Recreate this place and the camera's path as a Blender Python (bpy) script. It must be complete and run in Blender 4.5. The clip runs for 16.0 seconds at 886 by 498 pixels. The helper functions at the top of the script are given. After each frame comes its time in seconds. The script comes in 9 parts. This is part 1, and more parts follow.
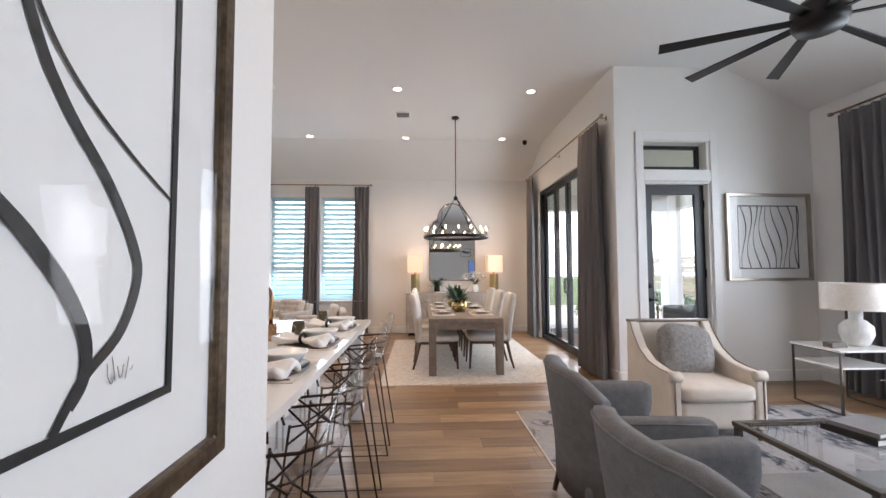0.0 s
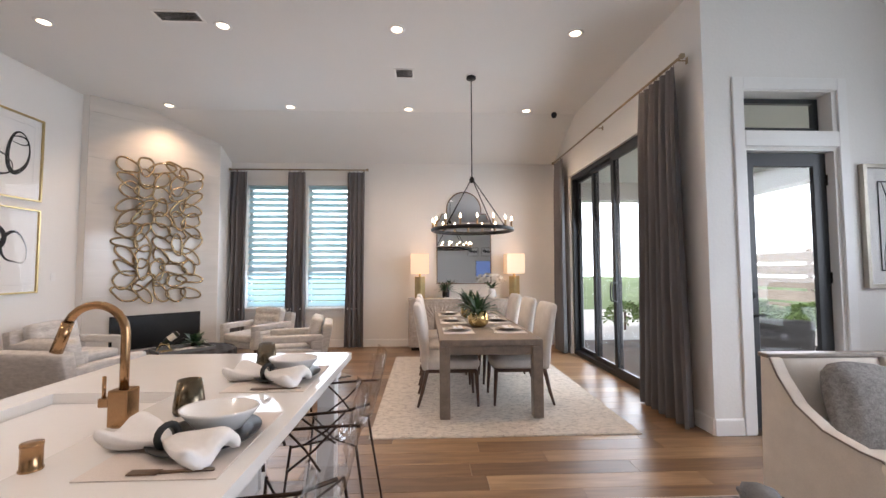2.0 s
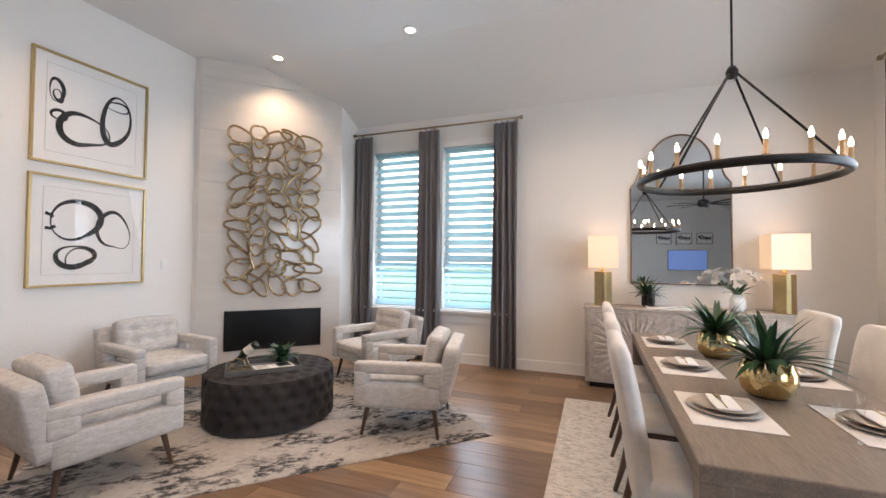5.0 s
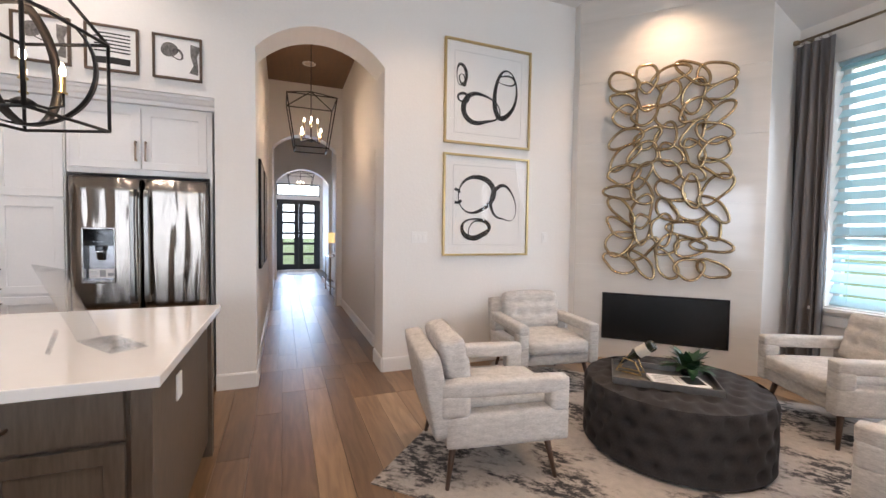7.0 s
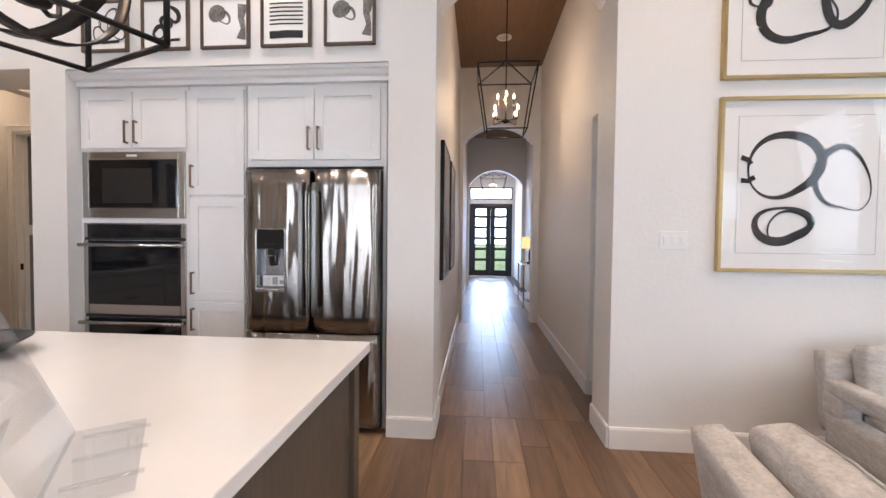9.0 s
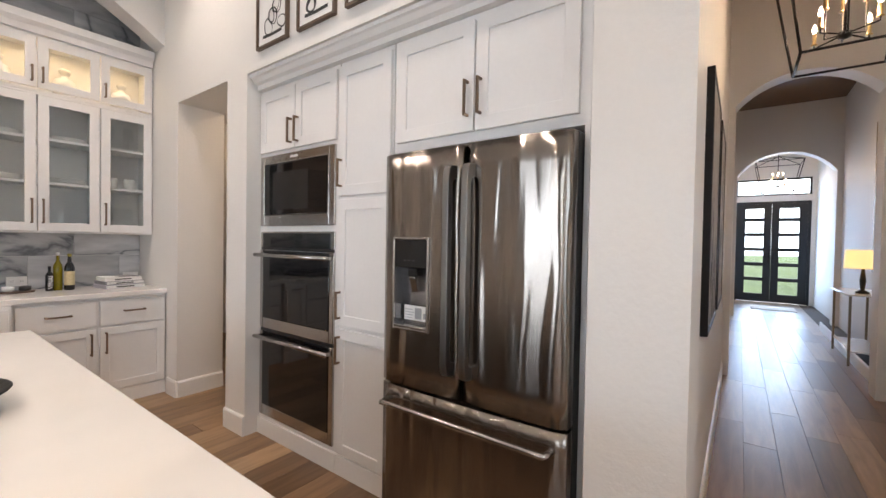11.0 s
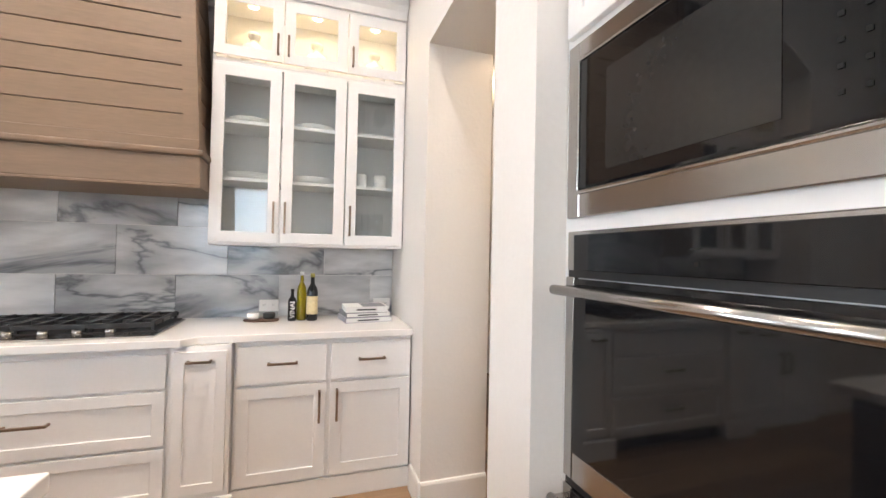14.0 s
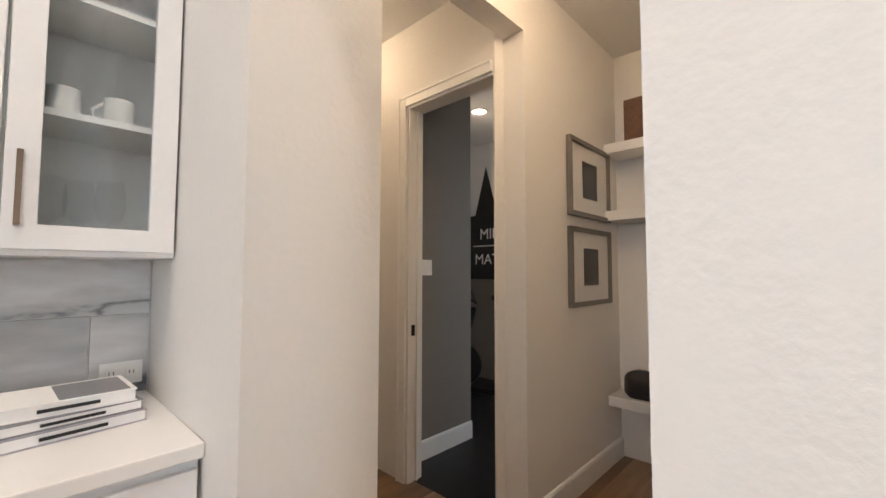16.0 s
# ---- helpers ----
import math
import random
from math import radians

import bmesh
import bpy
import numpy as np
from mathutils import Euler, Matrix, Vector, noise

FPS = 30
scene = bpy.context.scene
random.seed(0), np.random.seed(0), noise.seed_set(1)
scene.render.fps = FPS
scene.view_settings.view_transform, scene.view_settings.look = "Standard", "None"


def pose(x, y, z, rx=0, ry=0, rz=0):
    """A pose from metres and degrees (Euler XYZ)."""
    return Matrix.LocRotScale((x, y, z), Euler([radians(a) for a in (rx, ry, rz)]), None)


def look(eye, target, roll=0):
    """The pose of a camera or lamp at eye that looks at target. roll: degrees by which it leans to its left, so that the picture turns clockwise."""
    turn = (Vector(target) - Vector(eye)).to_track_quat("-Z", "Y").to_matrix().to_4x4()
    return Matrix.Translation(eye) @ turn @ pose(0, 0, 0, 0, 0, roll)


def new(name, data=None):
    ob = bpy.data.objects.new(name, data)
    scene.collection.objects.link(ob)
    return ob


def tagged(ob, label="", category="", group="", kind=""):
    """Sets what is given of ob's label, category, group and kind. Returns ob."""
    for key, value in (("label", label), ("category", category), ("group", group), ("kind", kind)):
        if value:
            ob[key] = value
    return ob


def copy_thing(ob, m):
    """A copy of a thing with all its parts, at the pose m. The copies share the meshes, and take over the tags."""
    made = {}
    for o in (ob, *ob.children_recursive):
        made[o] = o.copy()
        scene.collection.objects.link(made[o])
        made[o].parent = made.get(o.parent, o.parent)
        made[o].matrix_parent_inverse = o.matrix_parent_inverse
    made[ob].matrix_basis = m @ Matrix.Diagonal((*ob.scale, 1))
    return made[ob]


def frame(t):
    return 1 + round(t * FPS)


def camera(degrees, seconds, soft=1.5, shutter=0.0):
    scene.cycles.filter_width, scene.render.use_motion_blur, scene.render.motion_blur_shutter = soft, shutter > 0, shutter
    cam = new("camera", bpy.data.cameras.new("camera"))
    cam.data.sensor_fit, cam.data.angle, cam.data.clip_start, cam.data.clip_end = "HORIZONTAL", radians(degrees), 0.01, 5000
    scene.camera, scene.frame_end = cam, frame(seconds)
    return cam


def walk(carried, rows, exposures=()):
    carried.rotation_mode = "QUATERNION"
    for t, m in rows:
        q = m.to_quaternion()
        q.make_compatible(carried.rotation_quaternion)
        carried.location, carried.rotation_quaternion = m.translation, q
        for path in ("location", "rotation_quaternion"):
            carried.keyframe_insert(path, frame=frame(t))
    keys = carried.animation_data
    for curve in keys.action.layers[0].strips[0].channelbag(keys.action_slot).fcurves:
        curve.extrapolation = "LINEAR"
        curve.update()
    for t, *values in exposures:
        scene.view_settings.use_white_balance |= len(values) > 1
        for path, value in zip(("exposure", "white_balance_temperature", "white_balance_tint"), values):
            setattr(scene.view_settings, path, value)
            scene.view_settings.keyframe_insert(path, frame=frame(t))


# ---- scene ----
cam = camera(94.9, 16.0)
PATH = [
    (0, (1.253, -0.571, 1.414), (1.355, 1.423, 1.515), -0.2),
    (0.5, (1.246, -0.224, 1.377), (1.382, 1.768, 1.493), 0.0),
    (1, (1.211, 0.153, 1.411), (1.349, 2.145, 1.521), -0.2),
    (1.5, (1.236, 0.553, 1.423), (1.362, 2.546, 1.529), -0.1),
    (2, (1.207, 0.932, 1.437), (1.292, 2.927, 1.538), -0.2),
    (2.5, (1.186, 1.331, 1.408), (1.208, 3.328, 1.513), -0.0),
    (3, (1.182, 1.73, 1.418), (1.129, 3.727, 1.512), -0.0),
    (3.2, (1.133, 1.884, 1.453), (1.06, 3.881, 1.533), -0.1),
    (5.5, (0.932, 3.563, 1.429), (-0.105, 5.273, 1.45), 0.9),
    (6, (0.715, 3.778, 1.405), (-0.684, 5.207, 1.377), 1.2),
    (6.5, (0.426, 3.838, 1.38), (-1.25, 4.928, 1.316), 1.0),
    (7, (0.128, 3.839, 1.39), (-1.732, 4.57, 1.312), 0.8),
    (7.5, (-0.197, 3.892, 1.378), (-2.153, 4.303, 1.3), 0.7),
    (8, (-0.539, 3.895, 1.35), (-2.53, 4.07, 1.277), 0.6),
    (10.3, (-1.931, 3.899, 1.355), (-3.787, 3.155, 1.303), 0.7),
    (10.5, (-2.068, 3.842, 1.367), (-3.867, 2.97, 1.316), 0.7),
    (11, (-2.349, 3.732, 1.379), (-3.964, 2.553, 1.341), 1.0),
    (11.5, (-2.602, 3.636, 1.381), (-3.982, 2.189, 1.342), 1.1),
    (12, (-2.833, 3.38, 1.395), (-3.931, 1.709, 1.348), 1.4),
    (12.5, (-3.025, 3.086, 1.394), (-3.848, 1.265, 1.338), 1.3),
    (13, (-3.099, 2.733, 1.352), (-3.732, 0.836, 1.309), 1.4),
    (13.5, (-3.181, 2.325, 1.357), (-3.751, 0.408, 1.344), 1.2),
    (14, (-3.215, 1.984, 1.35), (-3.842, 0.085, 1.385), 1.2),
    (14.5, (-3.216, 1.669, 1.337), (-4.002, -0.169, 1.408), 1.0),
    (15, (-3.294, 1.336, 1.345), (-4.285, -0.399, 1.44), 0.8),
    (15.5, (-3.36, 1.07, 1.351), (-4.571, -0.519, 1.451), 0.5),
    (16, (-3.459, 0.819, 1.351), (-4.907, -0.557, 1.46), 0.1),
]
walk(cam, [(t, look(eye, target, roll)) for t, eye, target, roll in PATH],
     [(0.0, -0.61, 6550, 21), (1.0, -0.72, 6750, 22), (2.0, -0.74, 6600, 22), (3.0, -0.91, 6450, 22), (5.5, -0.60, 6150, 17), (6.0, -0.70, 5900, 15), (6.5, -0.78, 6150, 17), (7.5, -0.42, 6600, 22),
      (8.0, -0.43, 6400, 22), (10.5, -0.48, 6200, 18), (11.5, -0.40, 6900, 18), (12.0, -0.20, 6950, 20), (13.5, 0.04, 6250, 17), (14.5, 0.40, 6350, 14), (15.0, 0.20, 6300, 13), (16.0, -0.03, 6350, 15)])

# ---- light ----
world = bpy.data.worlds.new("sky")
scene.world = world
world.use_nodes = True
wn = world.node_tree
sky = wn.nodes.new("ShaderNodeTexSky")
sky.sky_type = "NISHITA"
sky.sun_disc = False
sky.sun_elevation, sky.sun_rotation = radians(58), radians(195)
wn.links.new(sky.outputs[0], wn.nodes["Background"].inputs[0])
wn.nodes["Background"].inputs[1].default_value = 0.15

sun = new("sun", bpy.data.lights.new("sun", "SUN"))
sun.data.energy, sun.data.angle, sun.data.color = 5.0, radians(0.5), (1.0, 0.95, 0.86)
sun.matrix_world = look((0, 0, 30), (4.0, 12.0, 0))

WARM = (1.0, 0.72, 0.45)
SOFT = (1.0, 0.88, 0.74)
DAY = (0.86, 0.94, 1.0)


def area_light(name, place, target, w, h, watts, colour):
    ob = new(name, bpy.data.lights.new(name, "AREA"))
    ob.data.shape, ob.data.size, ob.data.size_y = "RECTANGLE", w, h
    ob.data.energy, ob.data.color, ob.data.spread = watts, colour, radians(160)
    ob.matrix_world = look(place, target)
    return ob


def spot_light(name, place, watts, colour, angle=110, size=0.06):
    ob = new(name, bpy.data.lights.new(name, "SPOT"))
    ob.data.energy, ob.data.color, ob.data.spot_size, ob.data.spot_blend = watts, colour, radians(angle), 0.9
    ob.data.shadow_soft_size = size
    ob.matrix_world = look(place, (place[0], place[1] + 0.001, 0))
    return ob


def bulb_light(name, place, watts, colour, size=0.05):
    ob = new(name, bpy.data.lights.new(name, "POINT"))
    ob.data.energy, ob.data.color, ob.data.shadow_soft_size = watts, colour, size
    ob.location = place
    return ob


# daylight standing in the openings, falling inward and down
area_light("daylight_slider", (3.915, 6.65, 1.55), (0, 6.65, 0.8), 2.2, 2.8, 130, (0.76, 0.92, 1.0))
area_light("daylight_back_window", (-1.75, 8.60, 1.9), (-1.75, 2, 0.5), 0.8, 2.2, 30, (0.72, 0.88, 1.0))
area_light("daylight_back_window", (-0.6, 8.60, 1.9), (-0.6, 2, 0.5), 0.8, 2.2, 30, (0.72, 0.88, 1.0))
for wy, ww in ((2.44, 1.36), (0.99, 1.36), (-0.45, 1.32)):
    area_light("daylight_living_window", (6.47, wy, 1.75), (0, wy, 2.1), ww, 2.3, 68, (0.74, 0.89, 1.0))
area_light("daylight_glass_door", (4.48, 4.36, 1.5), (4.48, 0, 0.6), 0.5, 1.8, 14, DAY)
area_light("daylight_front_door", (-15.1, 4.35, 1.5), (0, 4.3, 0.8), 1.3, 2.2, 75, (0.42, 0.67, 1.0))
# the last two, in the living room, are unseen and added for brightness
DOWNLIGHTS = [(-2.80, 7.35), (-0.93, 7.35), (0.93, 7.38), (2.85, 7.38), (-2.75, 5.2), (-0.93, 5.2), (0.9, 5.2), (2.85, 5.2),
              (-3.2, 0.5), (-2.0, 0.3), (-0.8, 0.5), (-3.2, 2.4), (-0.8, 2.4), (2.2, 1.2), (4.9, 0.4)]
for dx, dy in DOWNLIGHTS:
    spot_light("downlight_beam", (dx, dy, 3.97), 105 if dx < 0 and dy < 3 else 110, SOFT if dx < 0 and dy < 3 else WARM, 125)

# ---- materials ----
def material(name, base, rough=0.5, metal=0.0, vary=0.06, scale=6.0, fine=60.0, bump=0.0, bump_scale=120.0, coat=0.0, spec=0.5, stretch=(1, 1, 1), per_object=0.0, second=None):
    """Principled with two scales of colour variation and a fine relief."""
    m = bpy.data.materials.new(name)
    m.use_nodes = True
    nt = m.node_tree
    b = nt.nodes["Principled BSDF"]
    b.inputs["Metallic"].default_value = metal
    b.inputs["Specular IOR Level"].default_value = spec
    if coat:
        b.inputs["Coat Weight"].default_value = coat
    tc = nt.nodes.new("ShaderNodeTexCoord")
    mp = nt.nodes.new("ShaderNodeMapping")
    mp.inputs["Scale"].default_value = stretch
    nt.links.new(tc.outputs["Object"], mp.inputs[0])
    n1 = nt.nodes.new("ShaderNodeTexNoise")
    n1.inputs["Scale"].default_value, n1.inputs["Detail"].default_value = scale, 4
    n2 = nt.nodes.new("ShaderNodeTexNoise")
    n2.inputs["Scale"].default_value, n2.inputs["Detail"].default_value = fine, 3
    nt.links.new(mp.outputs[0], n1.inputs[0])
    nt.links.new(mp.outputs[0], n2.inputs[0])
    add = nt.nodes.new("ShaderNodeMath")
    add.operation = "ADD"
    nt.links.new(n1.outputs[0], add.inputs[0])
    nt.links.new(n2.outputs[0], add.inputs[1])
    last = add
    if per_object:
        info = nt.nodes.new("ShaderNodeObjectInfo")
        sc = nt.nodes.new("ShaderNodeMath")
        sc.operation = "MULTIPLY_ADD"
        sc.inputs[1].default_value, sc.inputs[2].default_value = per_object * 2, -per_object
        nt.links.new(info.outputs["Random"], sc.inputs[0])
        a2 = nt.nodes.new("ShaderNodeMath")
        a2.operation = "ADD"
        nt.links.new(add.outputs[0], a2.inputs[0])
        nt.links.new(sc.outputs[0], a2.inputs[1])
        last = a2
    ramp = nt.nodes.new("ShaderNodeValToRGB")
    lo = [max(0, c * (1 - vary * 2)) for c in base]
    hi = [min(1, c * (1 + vary * 2)) for c in base]
    if second:
        lo, hi = list(base), list(second)
    ramp.color_ramp.elements[0].position, ramp.color_ramp.elements[1].position = 0.3, 0.7
    ramp.color_ramp.elements[0].color = (*lo, 1)
    ramp.color_ramp.elements[1].color = (*hi, 1)
    half = nt.nodes.new("ShaderNodeMath")
    half.operation = "MULTIPLY"
    half.inputs[1].default_value = 0.5
    nt.links.new(last.outputs[0], half.inputs[0])
    nt.links.new(half.outputs[0], ramp.inputs[0])
    nt.links.new(ramp.outputs[0], b.inputs["Base Color"])
    rr = nt.nodes.new("ShaderNodeMapRange")
    rr.inputs["To Min"].default_value, rr.inputs["To Max"].default_value = max(0.02, rough * 0.85), min(1, rough * 1.15)
    nt.links.new(n1.outputs[0], rr.inputs[0])
    nt.links.new(rr.outputs[0], b.inputs["Roughness"])
    if bump:
        n3 = nt.nodes.new("ShaderNodeTexNoise")
        n3.inputs["Scale"].default_value, n3.inputs["Detail"].default_value = bump_scale, 5
        nt.links.new(mp.outputs[0], n3.inputs[0])
        bp = nt.nodes.new("ShaderNodeBump")
        bp.inputs["Strength"].default_value, bp.inputs["Distance"].default_value = bump, 0.004
        nt.links.new(n3.outputs[0], bp.inputs["Height"])
        nt.links.new(bp.outputs[0], b.inputs["Normal"])
    return m


def glow(name, colour, strength):
    m = bpy.data.materials.new(name)
    m.use_nodes = True
    b = m.node_tree.nodes["Principled BSDF"]
    b.inputs["Base Color"].default_value = (*colour, 1)
    b.inputs["Emission Color"].default_value = (*colour, 1)
    b.inputs["Emission Strength"].default_value = strength
    return m


def glass(name, colour=(1, 1, 1), rough=0.0, ior=1.45, thin=True):
    """Clear pane: see-through with a true gloss by Fresnel; solid pieces refract."""
    m = bpy.data.materials.new(name)
    m.use_nodes = True
    nt = m.node_tree
    if not thin:
        b = nt.nodes["Principled BSDF"]
        b.inputs["Base Color"].default_value = (*colour, 1)
        b.inputs["Transmission Weight"].default_value = 1
        b.inputs["Roughness"].default_value, b.inputs["IOR"].default_value = rough, ior
        return m
    nt.nodes.remove(nt.nodes["Principled BSDF"])
    tr, gl = nt.nodes.new("ShaderNodeBsdfTransparent"), nt.nodes.new("ShaderNodeBsdfGlossy")
    tr.inputs[0].default_value = (*colour, 1)
    gl.inputs["Roughness"].default_value = max(rough, 0.01)
    lw, mix = nt.nodes.new("ShaderNodeLayerWeight"), nt.nodes.new("ShaderNodeMixShader")
    lw.inputs[0].default_value = 0.5
    pw, sc = nt.nodes.new("ShaderNodeMath"), nt.nodes.new("ShaderNodeMath")
    pw.operation, sc.operation = "POWER", "MULTIPLY_ADD"
    pw.inputs[1].default_value = 5.0
    f0 = ((ior - 1) / (ior + 1)) ** 2
    sc.inputs[1].default_value, sc.inputs[2].default_value = 0.6, f0
    nt.links.new(lw.outputs["Facing"], pw.inputs[0])
    nt.links.new(pw.outputs[0], sc.inputs[0])
    nt.links.new(sc.outputs[0], mix.inputs[0])
    nt.links.new(tr.outputs[0], mix.inputs[1])
    nt.links.new(gl.outputs[0], mix.inputs[2])
    nt.links.new(mix.outputs[0], nt.nodes["Material Output"].inputs[0])
    return m


WALL = material("wall_paint", (0.80, 0.78, 0.75), 0.55, vary=0.01, scale=1.5, bump=0.4, bump_scale=45)
CEIL = material("ceiling_paint", (0.74, 0.735, 0.72), 0.7, vary=0.012, scale=1.2, bump=0.1, bump_scale=120)
TRIM = material("white_trim_paint", (0.82, 0.81, 0.79), 0.35, vary=0.01)
CABINET = material("white_cabinet_paint", (0.82, 0.81, 0.80), 0.32, vary=0.01)
GAP = material("floor_joint", (0.07, 0.045, 0.03), 0.8)
QUARTZ = material("white_quartz", (0.83, 0.81, 0.78), 0.09, vary=0.012, scale=1.0, fine=9)
WALNUT = material("greybrown_stained_wood", (0.115, 0.088, 0.066), 0.45, vary=0.16, scale=3, fine=18, bump=0.06, bump_scale=40, stretch=(5, 5, 0.6))
HOODWOOD = material("hood_oak", (0.225, 0.152, 0.098), 0.5, vary=0.06, scale=3, fine=20, bump=0.06, bump_scale=40, stretch=(0.6, 5, 5))
STEEL = material("brushed_steel", (0.46, 0.44, 0.42), 0.2, 1.0, vary=0.03, scale=2, fine=160, stretch=(1, 1, 0.05))
DARKGLASS = material("black_appliance_glass", (0.006, 0.006, 0.007), 0.05, vary=0.02)
BLACKMETAL = material("black_metal", (0.018, 0.017, 0.017), 0.42, 0.6, vary=0.1)
BLACKFRAME = material("black_window_frame", (0.012, 0.014, 0.017), 0.4, vary=0.08)
BRONZE = material("bronze_pull", (0.24, 0.17, 0.12), 0.32, 1.0, vary=0.06)
GOLD = material("aged_gold", (0.55, 0.40, 0.20), 0.28, 1.0, vary=0.12, scale=20)
BRASS = material("brushed_brass", (0.58, 0.44, 0.22), 0.3, 1.0, vary=0.06)
COPPER = material("rose_brass_faucet", (0.42, 0.25, 0.13), 0.24, 1.0, vary=0.05)
CURTAIN = material("grey_curtain_fabric", (0.155, 0.148, 0.152), 0.75, vary=0.06, scale=3, fine=200, bump=0.15, bump_scale=300, spec=0.25)
BEIGE = material("oatmeal_tweed", (0.55, 0.53, 0.505), 0.9, vary=0.13, scale=16, fine=70, bump=0.7, bump_scale=120, spec=0.2, stretch=(1, 1, 3.2))
CREAM = material("cream_linen", (0.66, 0.60, 0.53), 0.85, vary=0.05, scale=8, fine=180, bump=0.3, bump_scale=260, spec=0.2)
WHITECHAIR = material("white_linen_weave", (0.64, 0.60, 0.56), 0.88, vary=0.06, scale=10, fine=180, bump=0.35, bump_scale=260, spec=0.2)
GREYFABRIC = material("slate_grey_fabric", (0.165, 0.165, 0.168), 0.9, vary=0.14, scale=20, fine=220, bump=0.4, bump_scale=280, spec=0.2)
VELVET = material("charcoal_velvet", (0.030, 0.026, 0.025), 0.8, vary=0.18, scale=8, fine=120, spec=0.3)
CHAIRLEG = material("dark_walnut_leg", (0.085, 0.045, 0.028), 0.4, vary=0.14, stretch=(4, 4, 0.5))
TABLEWOOD = material("weathered_grey_oak", (0.21, 0.165, 0.13), 0.42, vary=0.16, scale=3, fine=24, bump=0.08, bump_scale=40, stretch=(5, 0.6, 5))
BUFFETWOOD = material("whitewashed_carved_wood", (0.40, 0.345, 0.30), 0.6, vary=0.16, scale=4, fine=30, bump=0.2, bump_scale=40)
MIRROR = material("mirror_silver", (0.88, 0.89, 0.89), 0.01, 1.0, vary=0.0)
CLEAR = glass("window_glass")
ACRYLIC = glass("smoked_clear_acrylic", (0.90, 0.885, 0.87), 0.02, 1.49)
STEMGLASS = glass("drinking_glass", (0.97, 0.98, 0.98), 0.0, 1.4)
PAPER = material("picture_paper", (0.84, 0.83, 0.81), 0.7, vary=0.01)
INK = material("black_ink", (0.012, 0.012, 0.012), 0.6)
BLACKSTONE = material("black_firebox", (0.006, 0.006, 0.006), 0.25)
PORCELAIN = material("white_porcelain", (0.82, 0.81, 0.79), 0.12, vary=0.01)
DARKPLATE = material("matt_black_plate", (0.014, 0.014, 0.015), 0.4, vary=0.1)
NAPKIN = material("white_napkin", (0.80, 0.79, 0.78), 0.85, vary=0.02, bump=0.3, bump_scale=300)
LEAF = material("dark_green_leaf", (0.022, 0.065, 0.024), 0.38, vary=0.25, scale=10, per_object=0.1)

# ---- building helpers ----
def quadbox(bm, x0, y0, z0, x1, y1, z1, bevel=0.0, seg=1):
    vs = [bm.verts.new(p) for p in ((x0, y0, z0), (x1, y0, z0), (x1, y1, z0), (x0, y1, z0), (x0, y0, z1), (x1, y0, z1), (x1, y1, z1), (x0, y1, z1))]
    fs = [bm.faces.new([vs[i] for i in f]) for f in ((3, 2, 1, 0), (4, 5, 6, 7), (0, 1, 5, 4), (1, 2, 6, 5), (2, 3, 7, 6), (3, 0, 4, 7))]
    if bevel:
        bmesh.ops.bevel(bm, geom=list({e for f in fs for e in f.edges}), offset=bevel, segments=seg, affect="EDGES", profile=0.5)
    return vs


def box(x0, y0, z0, x1, y1, z1, bevel=0.0, seg=2):
    bm = bmesh.new()
    quadbox(bm, min(x0, x1), min(y0, y1), min(z0, z1), max(x0, x1), max(y0, y1), max(z0, z1), bevel, seg)
    return bm


def boxes(*rows, bevel=0.0, seg=1):
    bm = bmesh.new()
    for r in rows:
        b2 = box(*r, bevel=bevel, seg=seg)
        me = bpy.data.meshes.new("t")
        b2.to_mesh(me)
        bm.from_mesh(me)
        b2.free()
        bpy.data.meshes.remove(me)
    return bm


def prism(points, axis, a0, a1, bevel=0.0):
    """A flat outline pushed out along an axis: outline in the two other axes, in order."""
    bm = bmesh.new()

    def put(p, a):
        return {"x": (a, p[0], p[1]), "y": (p[0], a, p[1]), "z": (p[0], p[1], a)}[axis]
    lo = [bm.verts.new(put(p, a0)) for p in points]
    hi = [bm.verts.new(put(p, a1)) for p in points]
    n = len(points)
    bm.faces.new(lo)
    bm.faces.new(hi)
    for i in range(n):
        bm.faces.new((lo[i], lo[(i + 1) % n], hi[(i + 1) % n], hi[i]))
    bmesh.ops.recalc_face_normals(bm, faces=bm.faces)
    if bevel:
        bmesh.ops.bevel(bm, geom=bm.edges[:], offset=bevel, segments=2, affect="EDGES", profile=0.5)
    return bm


def lathe(profile, n=24, cap=True):
    """Turned about z: (radius, height) pairs."""
    bm = bmesh.new()
    rings = []
    for r, z in profile:
        rings.append([bm.verts.new((r * math.cos(2 * math.pi * i / n), r * math.sin(2 * math.pi * i / n), z)) for i in range(n)])
    for a, b in zip(rings, rings[1:]):
        for i in range(n):
            bm.faces.new((a[i], a[(i + 1) % n], b[(i + 1) % n], b[i]))
    if cap:
        for ring in (rings[0], rings[-1]):
            if (ring[0].co - ring[n // 2].co).length > 1e-4:
                bm.faces.new(ring)
    bmesh.ops.recalc_face_normals(bm, faces=bm.faces)
    for f in bm.faces:
        f.smooth = True
    return bm


